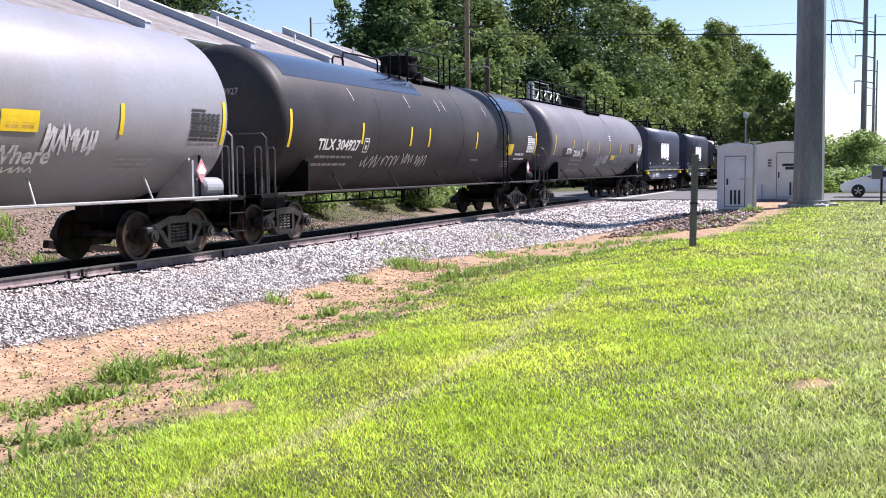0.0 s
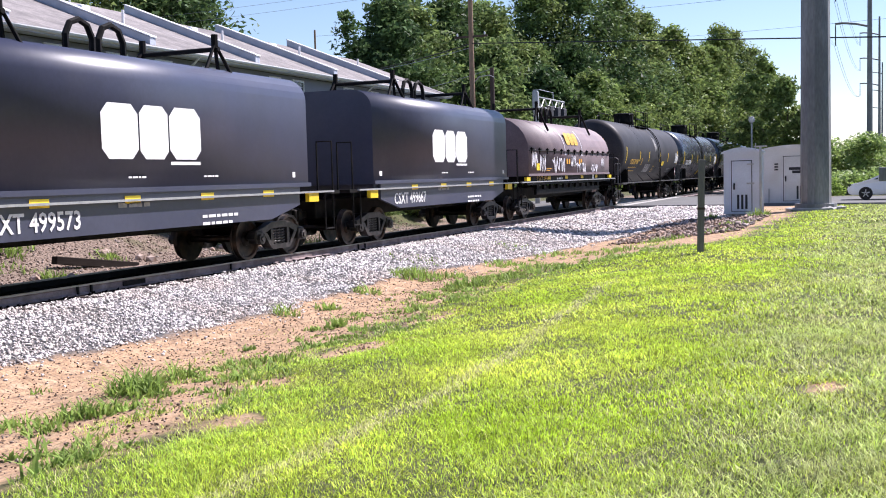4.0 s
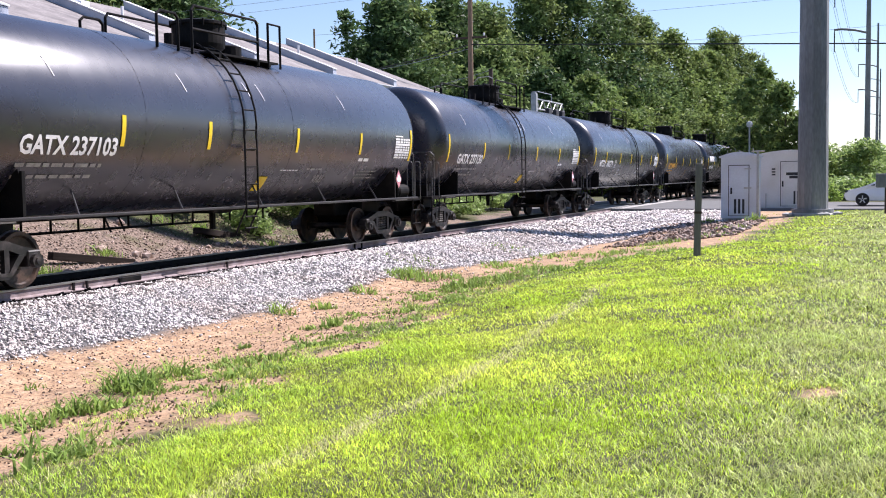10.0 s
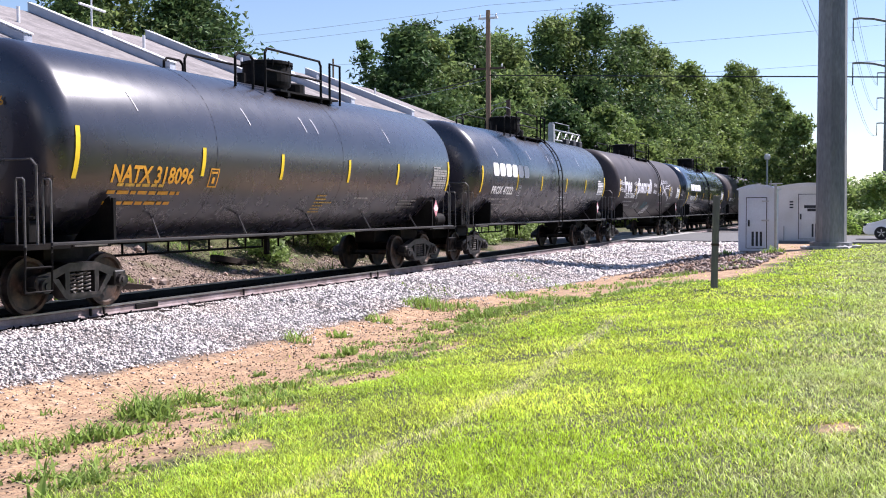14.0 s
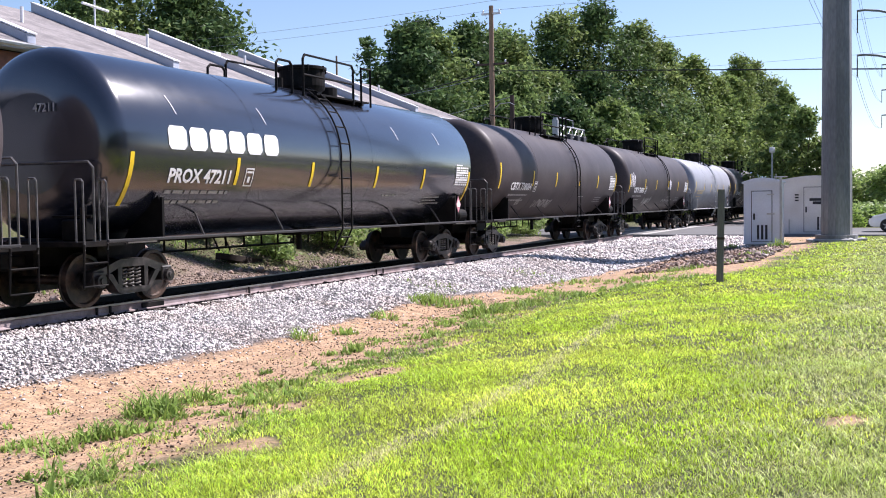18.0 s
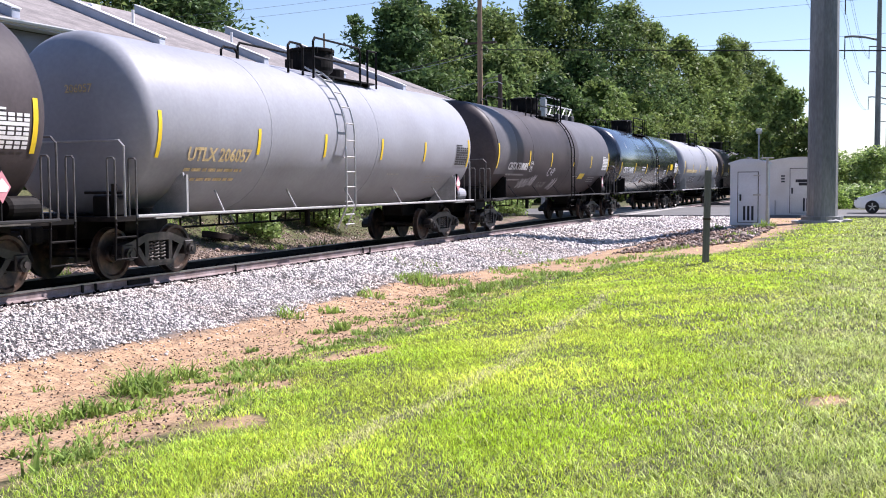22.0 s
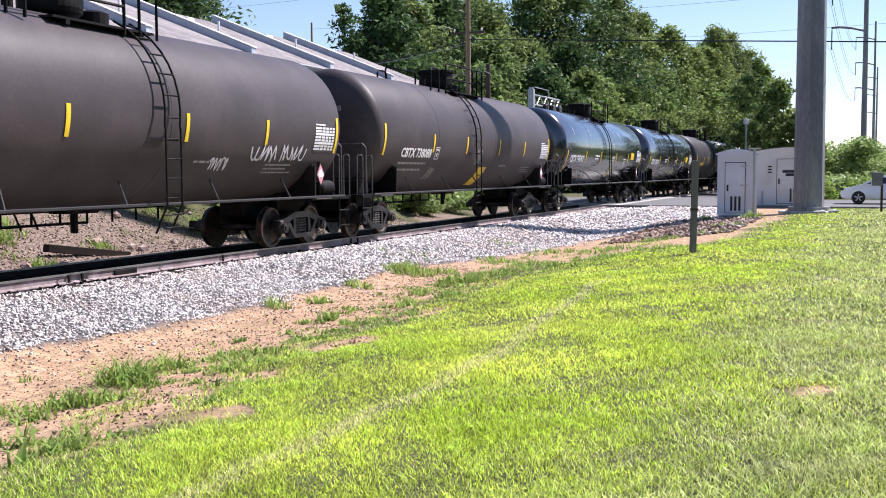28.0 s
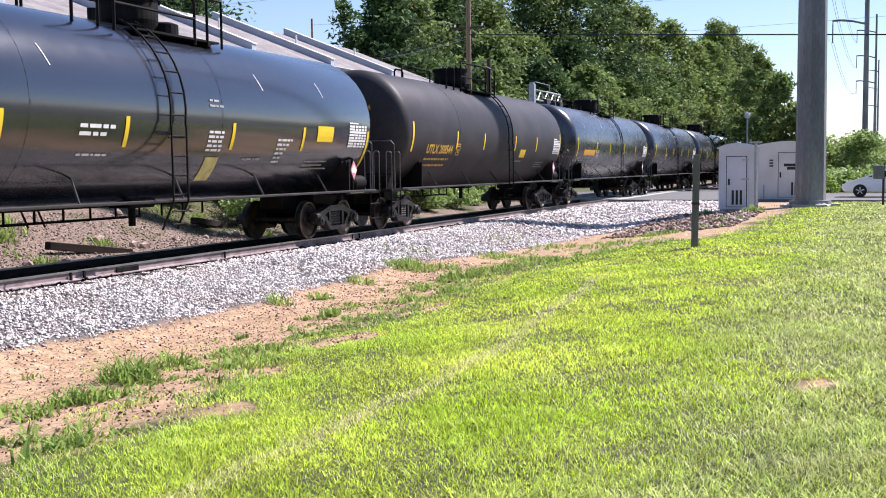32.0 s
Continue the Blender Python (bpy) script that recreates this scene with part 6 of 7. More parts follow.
# ---- road and crossing ----
def build_road():
    bm = bmesh.new()
    xs = [-70, -30, -12, -6, -3.2, -1.9, -1.0]
    def strip(xs, z):
        bm = bmesh.new()
        rows = []
        for x in xs:
            a, b = 53.4 - 0.06 * x + (1.6 if -3 < x < 8 else 0) * 0.0, 64.5 + (6.0 if -6 < x < 8 else 0.0)
            rows.append([bm.verts.new((x, y, z)) for y in (a, b)] + [bm.verts.new((x, y, z - 0.4)) for y in (a - 0.3, b + 0.3)])
        for p, q in zip(rows, rows[1:]):
            bm.faces.new((p[0], q[0], q[1], p[1]))
            bm.faces.new((p[2], q[2], q[0], p[0]))
            bm.faces.new((p[1], q[1], q[3], p[3]))
        return bm
    ob = part("road", strip([-70, -30, -8, -5, -1.4], -0.02), ASPHALT)
    tagged(ob, "worn pale asphalt road over the railway crossing", "road", kind="structure")
    ob = part("road_approach", strip([1.4, 6, 9, 20, 45, 90], -0.02), ASPHALT)
    tagged(ob, "worn pale asphalt road beyond the lawn", "road", kind="structure")
    ob = part("crossing_panel", box(bmesh.new(), -0.67, 0.67, 53.6, 71.0, -0.3, -0.015), CONCRETE)
    tagged(ob, "grey crossing panel between the rails", "crossing", kind="structure")
    for a, b in ((0.84, 1.5), (-1.5, -0.84)):
        ob = part("crossing_panel", box(bmesh.new(), a, b, 53.6, 71.0, -0.3, -0.015), CONCRETE)
        tagged(ob, "grey crossing panel beside the rail", "crossing", kind="structure")


build_road()


def parked_car(x, y, turn):
    c = empty("car", pose(x, y, on_ground(x, y) + 0.1, 0, 0, turn))
    tagged(c, "white compact hatchback waiting on the road", "car")
    # the nose points to -X in its own space
    prof = [(-2.15, 0.35), (-2.2, 0.62), (-2.05, 0.78), (-1.1, 0.98), (-0.35, 1.40), (0.4, 1.48), (1.2, 1.40), (1.9, 1.05), (2.1, 0.95), (2.15, 0.5), (2.05, 0.28), (-2.0, 0.25)]
    bm = prism(bmesh.new(), prof, "Y", -0.88, 0.88)
    for v in bm.verts:
        if v.co.z > 1.0:
            v.co.y *= 0.84
    es = [e for e in bm.edges]
    bmesh.ops.bevel(bm, geom=es, offset=0.05, segments=2, affect="EDGES")
    part("body", bm, CAR_WHITE, c, "white painted body", smooth=False)
    for s in (1, -1):
        bm = bmesh.new()
        vs = [bm.verts.new(p) for p in ((-0.95, s * 0.862, 1.02), (-0.3, s * 0.79, 1.33), (1.1, s * 0.79, 1.33), (1.6, s * 0.86, 1.06))]
        bm.faces.new(vs)
        r = bmesh.ops.extrude_face_region(bm, geom=bm.faces[:])
        for v in [g for g in r["geom"] if isinstance(g, bmesh.types.BMVert)]:
            v.co.y += s * 0.02
        part("side_window", bm, GLASS, c, "dark side windows")
        part("headlight", box(bmesh.new(), -2.14, -1.75, s * 0.72 - 0.12, s * 0.72 + 0.12, 0.66, 0.78, 0.03), GLASS, c, "dark headlight")
        for q in (-1.32, 1.3):
            w = part("wheel", turned(bmesh.new(), [(-0.11, 0.2), (-0.11, 0.31), (-0.08, 0.33), (0.08, 0.33), (0.11, 0.31), (0.11, 0.2)], "Y", 24), TYRE, c, "black tyre")
            w.matrix_basis = pose(q, s * 0.8, 0.33)
            bm = turned(bmesh.new(), [(-0.06, 0.2), (0.06, 0.2), (0.07, 0.05)], "Y", 16)
            for k in range(5):
                box(bm, -0.025, 0.025, -0.115, 0.115, 0.03, 0.2, m=Matrix.Rotation(k * 1.2566, 4, "Y"))
            part("rim", bm, ALLOY, w, "alloy rim")
    part("windscreen", prism(bmesh.new(), [(-1.06, 1.0), (-0.4, 1.39), (-0.36, 1.38), (-1.0, 0.97)], "Y", -0.68, 0.68), GLASS, c, "dark windscreen")
    part("grille", box(bmesh.new(), -2.2, -2.14, -0.5, 0.5, 0.36, 0.58), CAB_DARK, c)
    for s in (1, -1):
        part("mirror", box(bmesh.new(), -0.75, -0.6, s * 0.98 - 0.08, s * 0.98 + 0.08, 1.0, 1.12, 0.02), CAR_WHITE, c)


parked_car(14.27, 57.8, 0)


# ---- trees and shrubs ----
def leaves(rng, centres, radii, count, size):
    """Leaf quads scattered on the outer parts of many clumps."""
    n = len(centres)
    d = rng.normal(size=(n, count, 3))
    d /= np.linalg.norm(d, axis=2, keepdims=True)
    p = (centres[:, None, :] + d * radii[:, None, None] * rng.uniform(0.15, 1.25, (n, count, 1)) * np.array([1, 1, 0.7])).reshape(-1, 3)
    a = rng.normal(size=p.shape)
    a[:, 2] *= 0.6
    a /= np.linalg.norm(a, axis=1, keepdims=True)
    b = np.cross(a, rng.normal(size=p.shape))
    b /= np.linalg.norm(b, axis=1, keepdims=True)
    s = size * rng.uniform(0.6, 1.3, (len(p), 1))
    V = np.stack([p - a * s, p + b * s * 0.75, p + a * s - b * s * 0.35], 1).reshape(-1, 3)
    return V, np.arange(len(V)).reshape(-1, 3)


def tree(x, y, height, radius, seed, mat, low=0.06, clumps=190, count=110, size=0.26, narrow=False):
    rng = np.random.default_rng(seed)
    if radius < 3.5:
        clumps, count, size = 70, 80, 0.22
    t = empty("tree", pose(x, y, on_ground(x, y)))
    tagged(t, "dense conifer-like tree among the woods" if narrow else "tall leafy broadleaf tree in the woods beyond the track", "tree", "woods along the track")
    bm = rod(bmesh.new(), (0, 0, -0.3), (rng.uniform(-0.4, 0.4), 0, height * 0.45), radius * 0.075, 8, radius * 0.05)
    part("trunk", bm, BARK, t, "tapered brown trunk")
    f = rng.uniform(0, 1, clumps)
    ang = rng.uniform(0, 2 * math.pi, clumps)
    zz = low + (1 - low) * f
    spread = (np.sin(np.clip((zz - low) / (1 - low), 0, 1) ** (0.75 if not narrow else 0.45) * math.pi * 0.93 + 0.18)) if not narrow else (1.05 - zz)
    rr = radius * np.clip(spread, 0.12, 1) * np.sqrt(rng.uniform(0.2, 1.0, clumps))
    lop = 1 + 0.25 * np.sin(2 * ang + seed)
    c = np.stack([rr * np.cos(ang) * lop, rr * np.sin(ang) * lop, zz * height * 0.95], 1)
    rad = radius * rng.uniform(0.14, 0.42, clumps) * (1.15 - 0.35 * zz)
    for i in range(0, clumps, 24):
        z0 = min(height * 0.42, c[i, 2] * 0.6)
        part("limb", rod(bmesh.new(), (0, 0, z0), tuple(c[i]), radius * 0.022, 5, 0.02), BARK, t)
    V, F = leaves(rng, c, rad, count, size)
    ob = arrays("crown", V, F, mat)
    ob.parent = t
    ob["label"] = "crown of many small leaves"
    return t


WOODS = [(-24.7, 74, 15.6, 3.4, 1), (-23.2, 78, 16.8, 4.8, 0), (-24.2, 86, 17.3, 5.4, 0), (-23.6, 92, 19.2, 5.8, 0), (-22.0, 98, 19.6, 6.2, 0), (-23.4, 108, 18.6, 6.2, 0),
         (-20.8, 112, 23.2, 7.2, 0), (-17.6, 116, 24.2, 7.6, 0), (-15.2, 124, 22.4, 6.6, 0), (-12.6, 128, 20.4, 5.2, 0), (-9.8, 132, 18.8, 5.0, 0), (-7.6, 136, 16.8, 4.4, 0),
         (-7.2, 146, 18.2, 4.4, 0), (4.6, 92, 11.6, 3.0, 0), (6.6, 90, 9.4, 2.6, 0), (8.2, 89, 6.8, 2.0, 0), (3.6, 108, 12.6, 3.2, 0), (-8.5, 165, 23.0, 5.0, 0), (-9.0, 185, 24.5, 5.5, 0), (-8.0, 205, 24.0, 5.0, 0),
         (-44.0, 66, 22.0, 8.0, 0), (-38.0, 69, 21.0, 7.6, 0), (-45.0, 78, 22.0, 6.5, 0), (-52.0, 72, 21.5, 7.4, 0),
         (-16.0, 80, 10.5, 4.2, 0), (-14.5, 92, 11.5, 4.4, 0), (-12.6, 102, 12.0, 4.6, 0), (-11.0, 112, 11.0, 4.4, 0), (-9.0, 120, 10.0, 4.0, 0), (-30.0, 96, 21.0, 6.0, 0), (-28.0, 112, 22.0, 6.0, 0),
         (-20.0, 76, 8.5, 3.6, 0), (-7.6, 112, 7.0, 3.4, 0), (-8.6, 104, 8.0, 3.6, 0), (-10.2, 94, 8.0, 3.6, 0), (-11.6, 84, 7.6, 3.4, 0), (-19.0, 102, 15.5, 5.0, 0), (-16.0, 108, 16.0, 5.0, 0), (-12.6, 118, 15.0, 4.8, 0), (-10.2, 124, 14.0, 4.6, 0), (-18.4, 90, 14.0, 4.6, 0), (-23.2, 104, 19.4, 4.6, 0)]
for i, (x, y, hh, rr, nar) in enumerate(WOODS):
    # crowns brightened by leaf colour where they would render too shaded
    sunlit = i in (10, 11, 12, 13, 14, 15, 16, 17, 26, 27, 28, 33, 34)
    tree(x, y, hh, rr, 20 + i, LEAF_SUNLIT if sunlit else LEAF_DARK if nar or (i % 2 and y < 118 and x < 0) else LEAF, narrow=bool(nar))


def shrub(x, y, w, h, seed, mat, label, count=150, size=0.09):
    rng = np.random.default_rng(seed)
    n = 16
    ang = rng.uniform(0, 2 * math.pi, n)
    r = np.sqrt(rng.uniform(0, 1, n)) * w * 0.5
    c = np.stack([r * np.cos(ang), r * np.sin(ang), rng.uniform(0.15, 0.85, n) * h], 1)
    V, F = leaves(rng, c, np.full(n, w * 0.26), count, size)
    V[:, 2] = np.maximum(V[:, 2], 0.0)
    s = empty("shrub", pose(x, y, on_ground(x, y) - 0.02))
    tagged(s, label, "shrub", "shrubs and tall weeds")
    ob = arrays("foliage", V, F, mat)
    ob.parent = s
    bm = bmesh.new()
    for i in range(6):
        rod(bm, (c[i, 0] * 0.3, c[i, 1] * 0.3, -0.05), tuple(c[i]), 0.015, 4)
    part("branchwork", bm, BARK, s)
    return s


rs = random.Random(5)
for i in range(31):
    y = 27 + i * 1.0
    shrub(-5.0 - rs.uniform(0, 3.0), y, rs.uniform(1.2, 2.2), rs.uniform(0.7, 1.5), 200 + i, SHRUB if i % 3 else LEAF, "light green shrub on the bank beyond the track")
for i in range(5):
    y = 12 + i * 2.9
    shrub(-8.2 - rs.uniform(0, 2.0), y, rs.uniform(0.9, 1.6), rs.uniform(0.4, 0.9), 240 + i, SHRUB, "light green weeds on the bank beyond the track")
for i in range(34):
    x = 6.5 + i * 0.85
    d = rs.uniform(0, 5)
    shrub(x, 70 + d, rs.uniform(1.8, 3.0), rs.uniform(0.7, 1.4) + d * 0.1, 300 + i, SHRUB if i % 4 else WEED_MAT, "bushy green roadside weeds", 110, 0.14)
for i, (x, y, w, h) in enumerate([(11.6, 96, 4.5, 4.6), (14.0, 104, 5.0, 3.8), (12.4, 118, 5.0, 5.0), (19.0, 92, 5.0, 5.0), (24.0, 95, 6.0, 6.0), (16.8, 108, 5.0, 4.2), (8.6, 100, 4.0, 3.6), (21.5, 84, 4.0, 8.0)]):
    shrub(x, y, w, h, 360 + i, LEAF_DARK if i > 6 else SHRUB, "tall pale green thicket beyond the road", 420, 0.2)


def tree_line():
    """Distant woods at the horizon, and unseen woods added round the camera."""
    rng = np.random.default_rng(9)
    n = 420
    x = rng.uniform(-260, 420, n)
    c = np.stack([x, rng.uniform(420, 470, n), rng.uniform(1, 9, n)], 1)
    # unseen woods added behind and beside the camera, for dark reflections in the tanks
    a = rng.uniform(0, 1, 500)
    side = np.where(a < 0.4, 0, 1)
    back = np.stack([np.where(side == 0, rng.uniform(-160, 130, 500), rng.uniform(58, 70, 500)), np.where(side == 0, rng.uniform(-125, -108, 500), rng.uniform(-110, 62, 500)), rng.uniform(1, 18, 500)], 1)
    c = np.concatenate([c, back])
    n = len(c)
    V, F = leaves(rng, c, np.full(n, 5.0), 60, 1.1)
    return tagged(arrays("far_woods", V, F, LEAF_DARK), "distant dark green woods on the horizon, and unseen woods added round the camera", "woods", kind="stuff")


tree_line()


# ---- loose things by the track ----
def bank_debris():
    rng = random.Random(11)
    for i, (x, y, a, L) in enumerate(((-4.3, 20.4, 62, 2.4), (-4.9, 16.2, 40, 1.6), (-5.2, 27.0, 75, 2.2))):
        ob = part("old_tie", box(bmesh.new(), -L / 2, L / 2, -0.11, 0.11, -0.02, 0.17, 0.015), TIE_WOOD)
        ob.matrix_basis = pose(x, y, on_ground(x, y) + 0.02, 0, 8, a + 15)
        tagged(ob, "discarded old wooden tie on the earth bank", "timber", "discarded ties")
    for i in range(34):
        x, y = -3.0 - rng.uniform(0, 3.2), 11 + rng.uniform(0, 20)
        s = rng.uniform(0.06, 0.17)
        bm = bmesh.new()
        bmesh.ops.create_icosphere(bm, subdivisions=1, radius=s)
        for v in bm.verts:
            v.co *= rng.uniform(0.65, 1.2)
            v.co.z *= 0.7
        ob = part("rock", bm, STONE_EARTHY)
        ob.matrix_basis = pose(x, y, on_ground(x, y) + s * 0.3, 0, 0, rng.uniform(0, 360))
        tagged(ob, "earthy rock on the bank beyond the track", "rock", "rocks on the bank")


bank_debris()


def scatter_stones(name, label, x0, x1, y0, y1, density, size, seed, edge=None, mat=None):
    """Angular ballast stones, one mesh."""
    rng = np.random.default_rng(seed)
    n = int((x1 - x0) * (y1 - y0) * density)
    x, y = rng.uniform(x0, x1, n), rng.uniform(y0, y1, n)
    keep = (np.abs(np.abs(x) - 0.7525) > 0.1)
    if edge is not None:
        keep &= edge(x, y, rng)
    x, y = x[keep], y[keep]
    n = len(x)
    base = np.array([[1, 0, 0], [-1, 0, 0], [0, 1, 0], [0, -1, 0], [0, 0, 1], [0, 0, -1]], float)
    tri = np.array([[0, 2, 4], [2, 1, 4], [1, 3, 4], [3, 0, 4], [2, 0, 5], [1, 2, 5], [3, 1, 5], [0, 3, 5]])
    v = (base[None] * rng.uniform(0.55, 1.25, (n, 6, 1)) + rng.uniform(-0.38, 0.38, (n, 6, 3))) * rng.uniform(0.5, 1.5, (n, 1, 3))
    q = rng.normal(size=(n, 4))
    q /= np.linalg.norm(q, axis=1, keepdims=True)
    w, a, b, c = q.T
    R = np.stack([np.stack([1 - 2 * (b * b + c * c), 2 * (a * b - c * w), 2 * (a * c + b * w)], -1), np.stack([2 * (a * b + c * w), 1 - 2 * (a * a + c * c), 2 * (b * c - a * w)], -1),
                  np.stack([2 * (a * c - b * w), 2 * (b * c + a * w), 1 - 2 * (a * a + b * b)], -1)], 1)
    s = size * rng.uniform(0.5, 1.35, n) * rng.choice([1, 1, 1, 1.3], n)
    v = np.einsum("nij,nkj->nki", R, v) * s[:, None, None]
    v[:, :, 2] *= 0.8
    v += np.stack([x, y, ground_z(x, y) + s * 0.42], -1)[:, None, :]
    F = (tri[None] + (np.arange(n) * 6)[:, None, None]).reshape(-1, 3)
    return tagged(arrays(name, v.reshape(-1, 3), F, mat or STONE), label, "gravel", kind="stuff")


def near_edge(x, y, rng):
    limit = gravel_edge(y) + 0.14 * wave(x, y, 0.9) + 0.14 * wave(x, y, 3.1, 1.0)
    return (x < limit) | (rng.uniform(0, 1, len(x)) < 0.12 * np.exp(-(x - limit) / 0.35))


scatter_stones("ballast", "grey angular ballast stones beside the track", 0.95, 4.6, 7.5, 18.0, 700, 0.0205, 1, near_edge)
scatter_stones("ballast", "grey angular ballast stones beside the track", 0.95, 5.6, 18.0, 34.0, 330, 0.028, 2, near_edge)
scatter_stones("ballast", "grey angular ballast stones towards the crossing", 1.0, 8.4, 34.0, 53.0, 130, 0.045, 3, near_edge)
scatter_stones("centre_ballast", "oily ballast stones between the rails, coloured black for the train's shade", -1.3, 0.95, 8.0, 34.0, 160, 0.036, 4, mat=STONE_OILY_SHADE)
scatter_stones("bank_rubble", "earthy rubble on the bank beyond the track", -6.4, -1.3, 9.0, 40.0, 70, 0.026, 5, mat=STONE_EARTHY)
scatter_stones("bank_litter", "dark dead leaves and crumbs on the bank beyond the track", -6.4, -1.3, 9.0, 36.0, 80, 0.02, 15, mat=STONE_DARK)
scatter_stones("crossing_rubble", "dark broken stones between post and cabinet", 5.6, 9.6, 32.0, 43.0, 40, 0.065, 7, mat=STONE_EARTHY)
scatter_stones("pebbles", "small pebbles and clods on bare earth", 3.4, 8.4, 5.2, 24.0, 110, 0.012, 6, mat=STONE_DARK)


def blades(name, label, mat, x, y, h, w, rng, lean=0.45, category="grass"):
    """Bent tapering grass blades, one mesh."""
    n = len(x)
    z = ground_z(x, y) - 0.004
    a = rng.uniform(0, 2 * math.pi, n)
    d = np.stack([np.cos(a), np.sin(a), np.zeros(n)], -1)
    side = np.stack([-np.sin(a), np.cos(a), np.zeros(n)], -1) * w[:, None]
    l = (rng.uniform(0.1, 1.0, n) * lean * h)[:, None]
    p0 = np.stack([x, y, z], -1)
    p1 = p0 + d * l * 0.35 + np.array([0, 0, 1]) * (h * 0.62)[:, None]
    p2 = p0 + d * l + np.array([0, 0, 1]) * h[:, None]
    V = np.stack([p0 - side, p0 + side, p1 - side * 0.75, p1 + side * 0.75, p2], 1).reshape(-1, 3)
    k = (np.arange(n) * 5)[:, None]
    F = np.concatenate([k + np.array([0, 1, 2]), k + np.array([1, 3, 2]), k + np.array([2, 3, 4])], 0)
    return tagged(arrays(name, V, F, mat), label, category, kind="stuff")


def lawn():
    rng = np.random.default_rng(31)
    parts = []
    for y0, y1, dens, h, w in ((-8.0, 4.2, 260, 0.05, 0.009), (4.2, 7.0, 6800, 0.038, 0.0027), (7.0, 12.0, 3900, 0.039, 0.0037), (12.0, 20.0, 1450, 0.041, 0.006), (20.0, 32.0, 520, 0.044, 0.0105), (32.0, 53.0, 170, 0.048, 0.0175)):
        x0, x1 = (6.6 if y1 <= 7 else 4.2), 20.0 if y1 < 5 else 14.2 + 0.05 * y1
        n = int((x1 - x0) * (y1 - y0) * dens)
        x, y = rng.uniform(x0, x1, n), rng.uniform(y0, y1, n)
        rough = 0.3 * wave(x, y, 1.1, 3.0) + 0.3 * wave(x, y, 3.3, 5.0)
        inside = x - lawn_edge(y) + rough
        thin = np.clip(inside / 1.1, 0.0, 1.0)
        # worn places: a bare spot, thatchy thin patches beside the bare strip, a few in the turf
        bare = np.zeros(n, bool)
        for cx, cy, rx, ry in BARE:
            bare |= (np.hypot((x - cx) / rx, (y - cy) / ry) + 0.45 * wave(x, y, 9.0, cx) < 1) & (rng.uniform(0, 1, n) < 0.85)
        patchy = 0.45 + 0.55 * np.clip(0.6 + wave(x, y, 2.3, 1.0) + 0.8 * wave(x, y, 7.1, 2.0), 0, 1)
        strip = 0.28 * np.clip(wave(x, y, 1.6, 9.0) + 0.7 * wave(x, y, 4.7, 3.0) - 0.1, 0, 1) * np.clip((x - gravel_edge(y) - 0.9) / 1.2, 0, 1)
        keep = (rng.uniform(0, 1, n) < np.where(inside > 0, 0.16 + 0.84 * thin, strip) * patchy) & ~bare
        x, y, inside = x[keep], y[keep], inside[keep]
        n = len(x)
        line = np.interp(y, [5, 9.5, 16, 24], [9.9, 9.95, 9.3, 8.5])
        stripe = np.exp(-((x - line + 0.05 * wave(x, y, 3.0)) / 0.13) ** 2) * np.clip((19 - y) / 3, 0, 1)
        thatch = np.clip(wave(x, y, 1.3, 7.0) + 0.6 * wave(x, y, 4.4, 2.0), 0, 1)
        dry = np.clip((x - 11.0) / 3.0, 0, 1) * (0.14 + 0.4 * thatch) + 0.7 * stripe + 0.12 * thatch + 0.3 * np.clip(1 - inside / 0.8, 0, 1)
        dry = rng.uniform(0, 1, n) < dry
        mid = rng.uniform(0, 1, n) < np.clip(0.95 - inside / 2.4, 0.12, 0.85) + 0.25 * np.clip(wave(x, y, 1.9, 5.0), 0, 1)
        hh = h * rng.uniform(0.45, 1.2, n) * (1 + 0.35 * wave(x, y, 2.2, 4.0) + 0.3 * wave(x, y, 8.3, 6.0))
        ww = w * rng.uniform(0.7, 1.4, n)
        coarse = rng.uniform(0, 1, n) < np.clip((x - 11.6 + 0.7 * wave(x, y, 1.0, 8.0)) / 1.6, 0, 0.85)
        parts.append((x, y, hh, ww, dry, coarse & ~dry, mid & ~dry & ~coarse))
    x, y, hh, ww, dry, coarse, mid = (np.concatenate([p[i] for p in parts]) for i in range(7))
    blades("coarse_grass", "coarse grey-green grass at the side of the lawn", GRASS_COARSE, x[coarse], y[coarse], hh[coarse] * 1.25, ww[coarse] * 1.25, rng, 2.2)
    lush = ~dry & ~coarse & ~mid
    blades("lawn_grass", "bright green mown lawn grass", GRASS, x[lush], y[lush], hh[lush], ww[lush], rng, 1.9)
    blades("border_grass", "mid-green thin grass beside the bare strip", GRASS_MID, x[mid], y[mid], hh[mid] * 1.15, ww[mid], rng, 1.9)
    blades("dry_grass", "dry straw-coloured grass in the lawn", GRASS_DRY, x[dry], y[dry], hh[dry] * 0.9, ww[dry], rng, 2.2)


lawn()


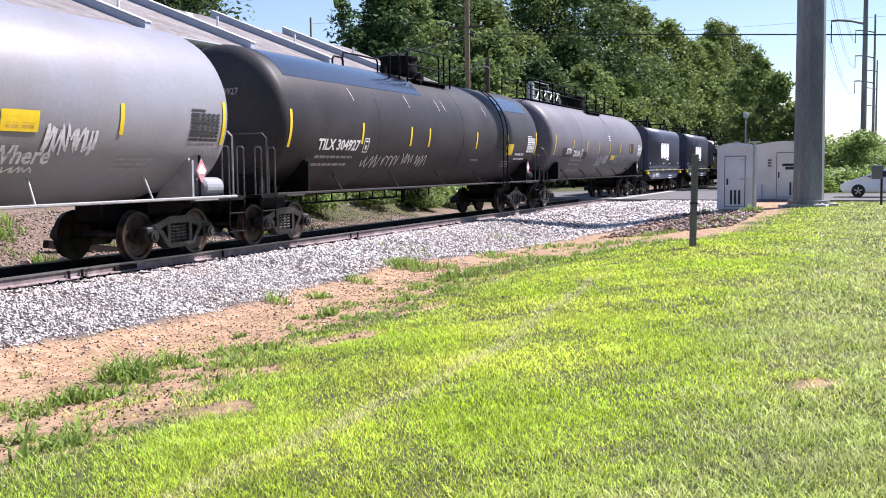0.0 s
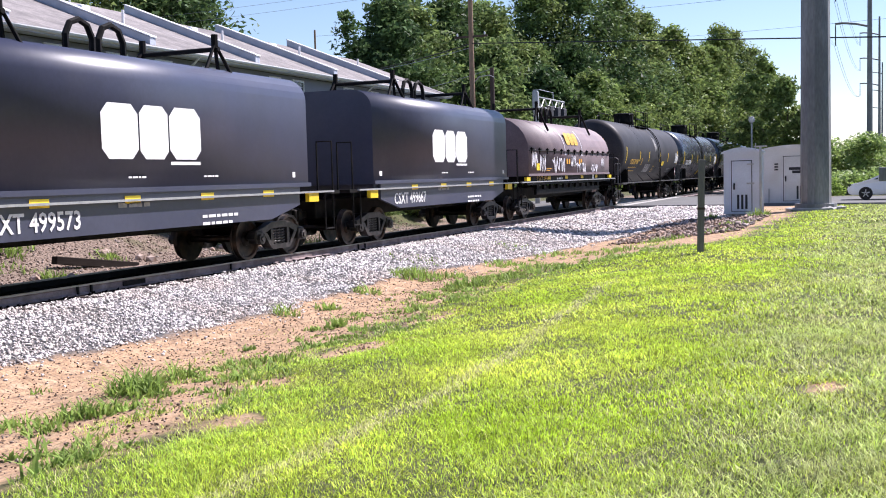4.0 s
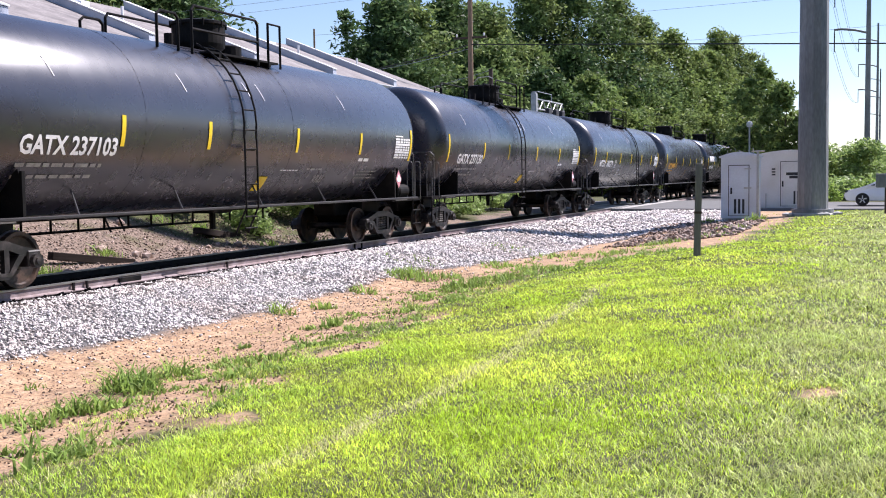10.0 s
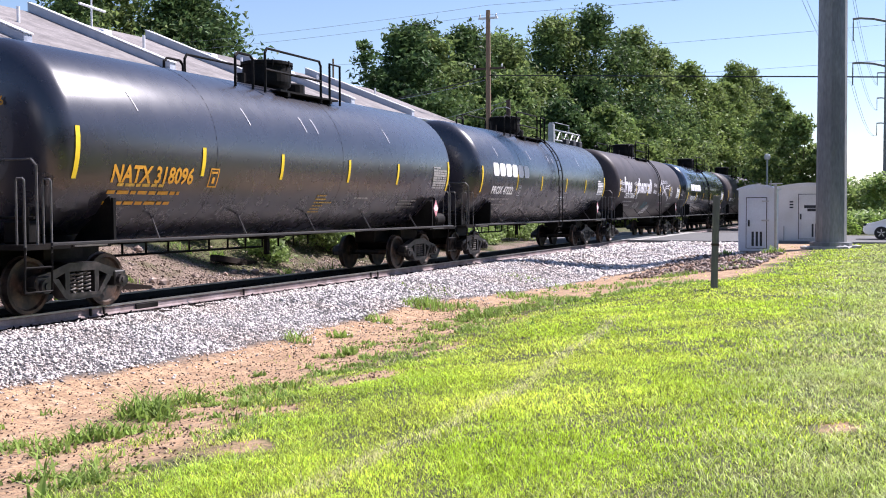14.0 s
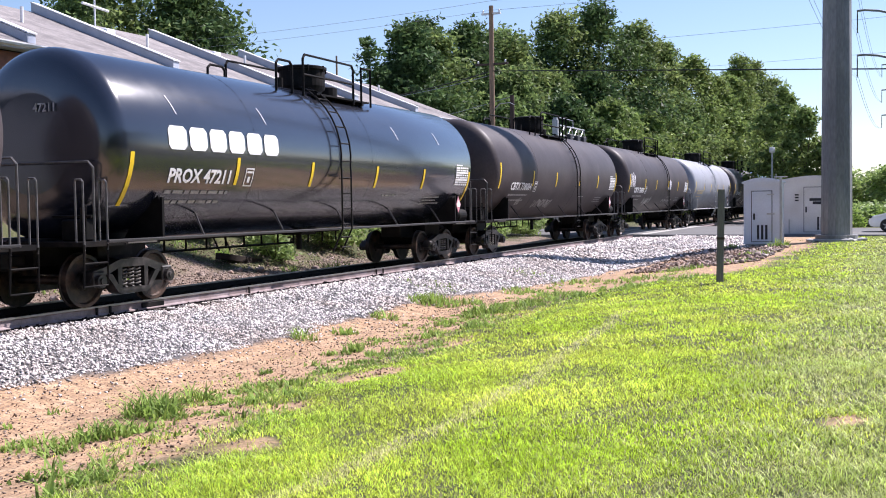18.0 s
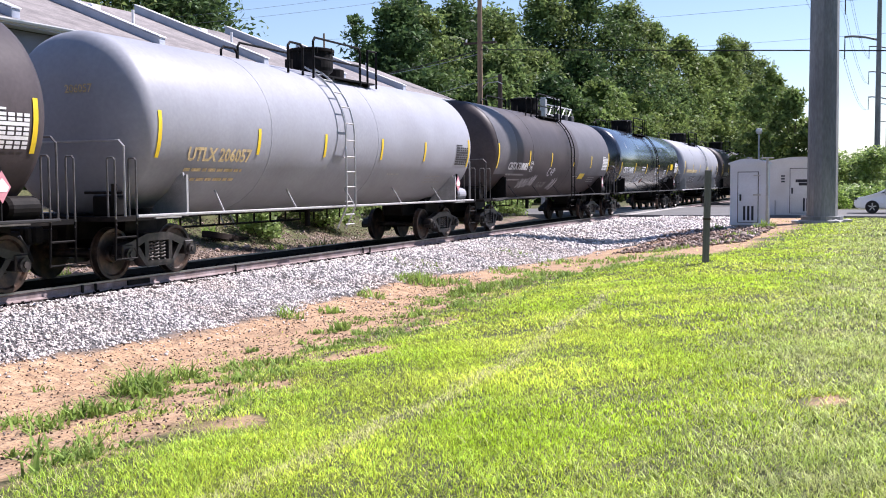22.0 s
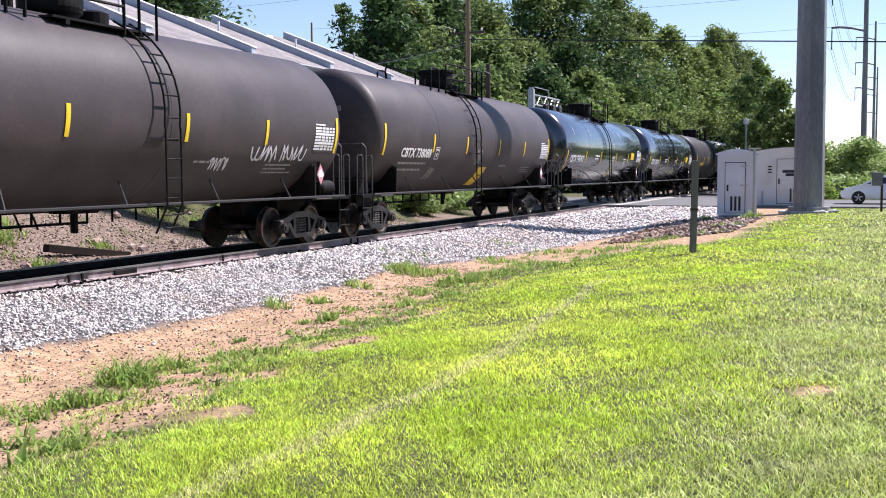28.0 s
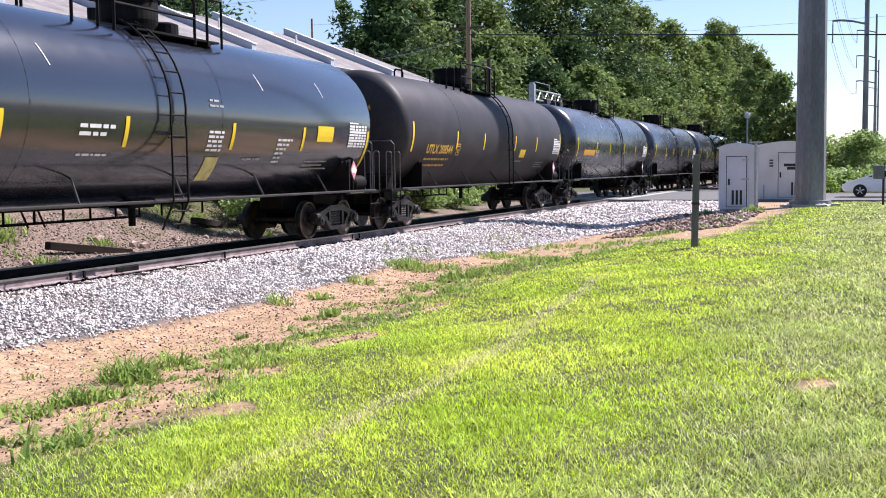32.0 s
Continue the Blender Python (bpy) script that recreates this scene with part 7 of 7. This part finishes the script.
# x, y, reach, height and blades of each tuft
TUFTS = [(5.95, 9.05, 0.3, 0.26, 150), (6.3, 8.85, 0.22, 0.22, 60), (6.05, 9.75, 0.18, 0.22, 40), (6.45, 7.94, 0.24, 0.2, 70), (6.2, 7.84, 0.24, 0.18, 65), (5.85, 7.48, 0.3, 0.14, 60), (6.35, 7.3, 0.22, 0.14, 50), (7.35, 6.15, 0.1, 0.2, 14),
         (7.95, 5.85, 0.22, 0.1, 110), (7.75, 6.2, 0.2, 0.09, 70), (8.0, 5.4, 0.15, 0.14, 20), (6.9, 9.9, 0.4, 0.11, 70), (7.2, 9.5, 0.45, 0.11, 100), (6.75, 10.7, 0.4, 0.11, 70), (6.61, 12.07, 0.4, 0.1, 60), (4.04, 15.4, 0.24, 0.22, 40), (4.25, 16.5, 0.26, 0.16, 60),
         (3.9, 18.8, 0.3, 0.17, 50), (5.6, 14.3, 0.17, 0.17, 50), (6.25, 15.8, 0.35, 0.12, 60), (6.5, 17.2, 0.3, 0.14, 60), (5.9, 16.6, 0.2, 0.12, 30), (3.75, 21.6, 0.6, 0.24, 170), (4.3, 22.3, 0.4, 0.18, 70), (5.55, 20.2, 0.5, 0.24, 150), (6.0, 21.2, 0.5, 0.22, 110),
         (5.4, 18.4, 0.25, 0.14, 40), (4.4, 25.7, 0.6, 0.16, 90), (6.4, 23.2, 0.6, 0.18, 110), (5.6, 24.6, 0.5, 0.16, 80), (7.6, 24.6, 0.6, 0.14, 90), (8.5, 26.5, 0.6, 0.14, 90), (5.0, 29.0, 0.8, 0.16, 80), (6.8, 28.0, 0.8, 0.16, 100), (7.6, 31.5, 0.8, 0.16, 90), (8.9, 33.0, 0.6, 0.16, 80),
         (8.9, 37.0, 0.6, 0.18, 80), (9.2, 42.2, 0.4, 0.35, 60), (7.4, 42.4, 0.4, 0.3, 50), (3.2, 30.0, 0.9, 0.1, 70), (2.6, 24.0, 0.9, 0.08, 60)]


def weeds():
    """Coarse tufts on the bare strip, and thin single blades between them."""
    rng = np.random.default_rng(500)
    X, Y, H, W = [], [], [], []
    small = [(rng.uniform(4.4, 7.8), rng.uniform(5.5, 30.0), rng.uniform(0.05, 0.2), rng.uniform(0.04, 0.1), int(rng.uniform(5, 22))) for _ in range(150)]
    bank = [(rng.uniform(-6.6, -2.6), rng.uniform(9.0, 30.0), rng.uniform(0.15, 0.5), rng.uniform(0.12, 0.4), int(rng.uniform(20, 60))) for _ in range(24)]
    border = []
    for _ in range(130):
        y = rng.uniform(5.0, 27.0)
        x = lawn_edge(y) + rng.uniform(-1.3, 0.5)
        border.append((x, y, rng.uniform(0.08, 0.28), rng.uniform(0.05, 0.1), int(rng.uniform(12, 36))))
    for x, y, r, h, n in TUFTS + small + bank + border:
        n = int(n * 1.35)
        a = rng.uniform(0, 2 * math.pi, n)
        q = np.sqrt(rng.uniform(0, 1, n)) * r
        X.append(x + q * np.cos(a))
        Y.append(y + q * np.sin(a))
        H.append(h * 1.25 * rng.uniform(0.35, 1.05, n) * (1.15 - 0.6 * q / r))
        W.append(0.0085 * rng.uniform(0.7, 1.5, n) * (1 + y / 30))
    blades("weeds", "coarse green weeds on bare earth beside the gravel", WEED_MAT, *(np.concatenate(v) for v in (X, Y, H, W)), rng, 2.0, "weeds")


weeds()


# ---- motion ----
def motions():
    times = [i * 0.5 for i in range(65)]
    for car, y in TRAIN:
        walk(car, [(t, pose(0, y - run(t), 0)) for t in times])
    middle = {car: y for car, y in TRAIN}
    step = 1.0 / FPS
    for w, q, car in WHEELS:
        # a wheelset turns on its truck while its car is near enough to be seen
        a = max(0.0, round((middle[car] - 70.0) / SPEED, 1))
        b = min(32.0, round((middle[car] + 16.0) / SPEED, 1))
        if b <= a:
            walk(w, [(0.0, pose(0, q, RW)), (32.0, pose(0, q, RW))])
            continue
        n = int(round((b - a) / step))
        rows = [(0.0, pose(0, q, RW))] if a > 0 else []
        rows += [(a + i * step, pose(0, q, RW, math.degrees((run(a + i * step) - run(a)) / RW))) for i in range(n + 1)]
        if b < 32.0:
            rows.append((32.0, rows[-1][1]))
        walk(w, rows)


motions()
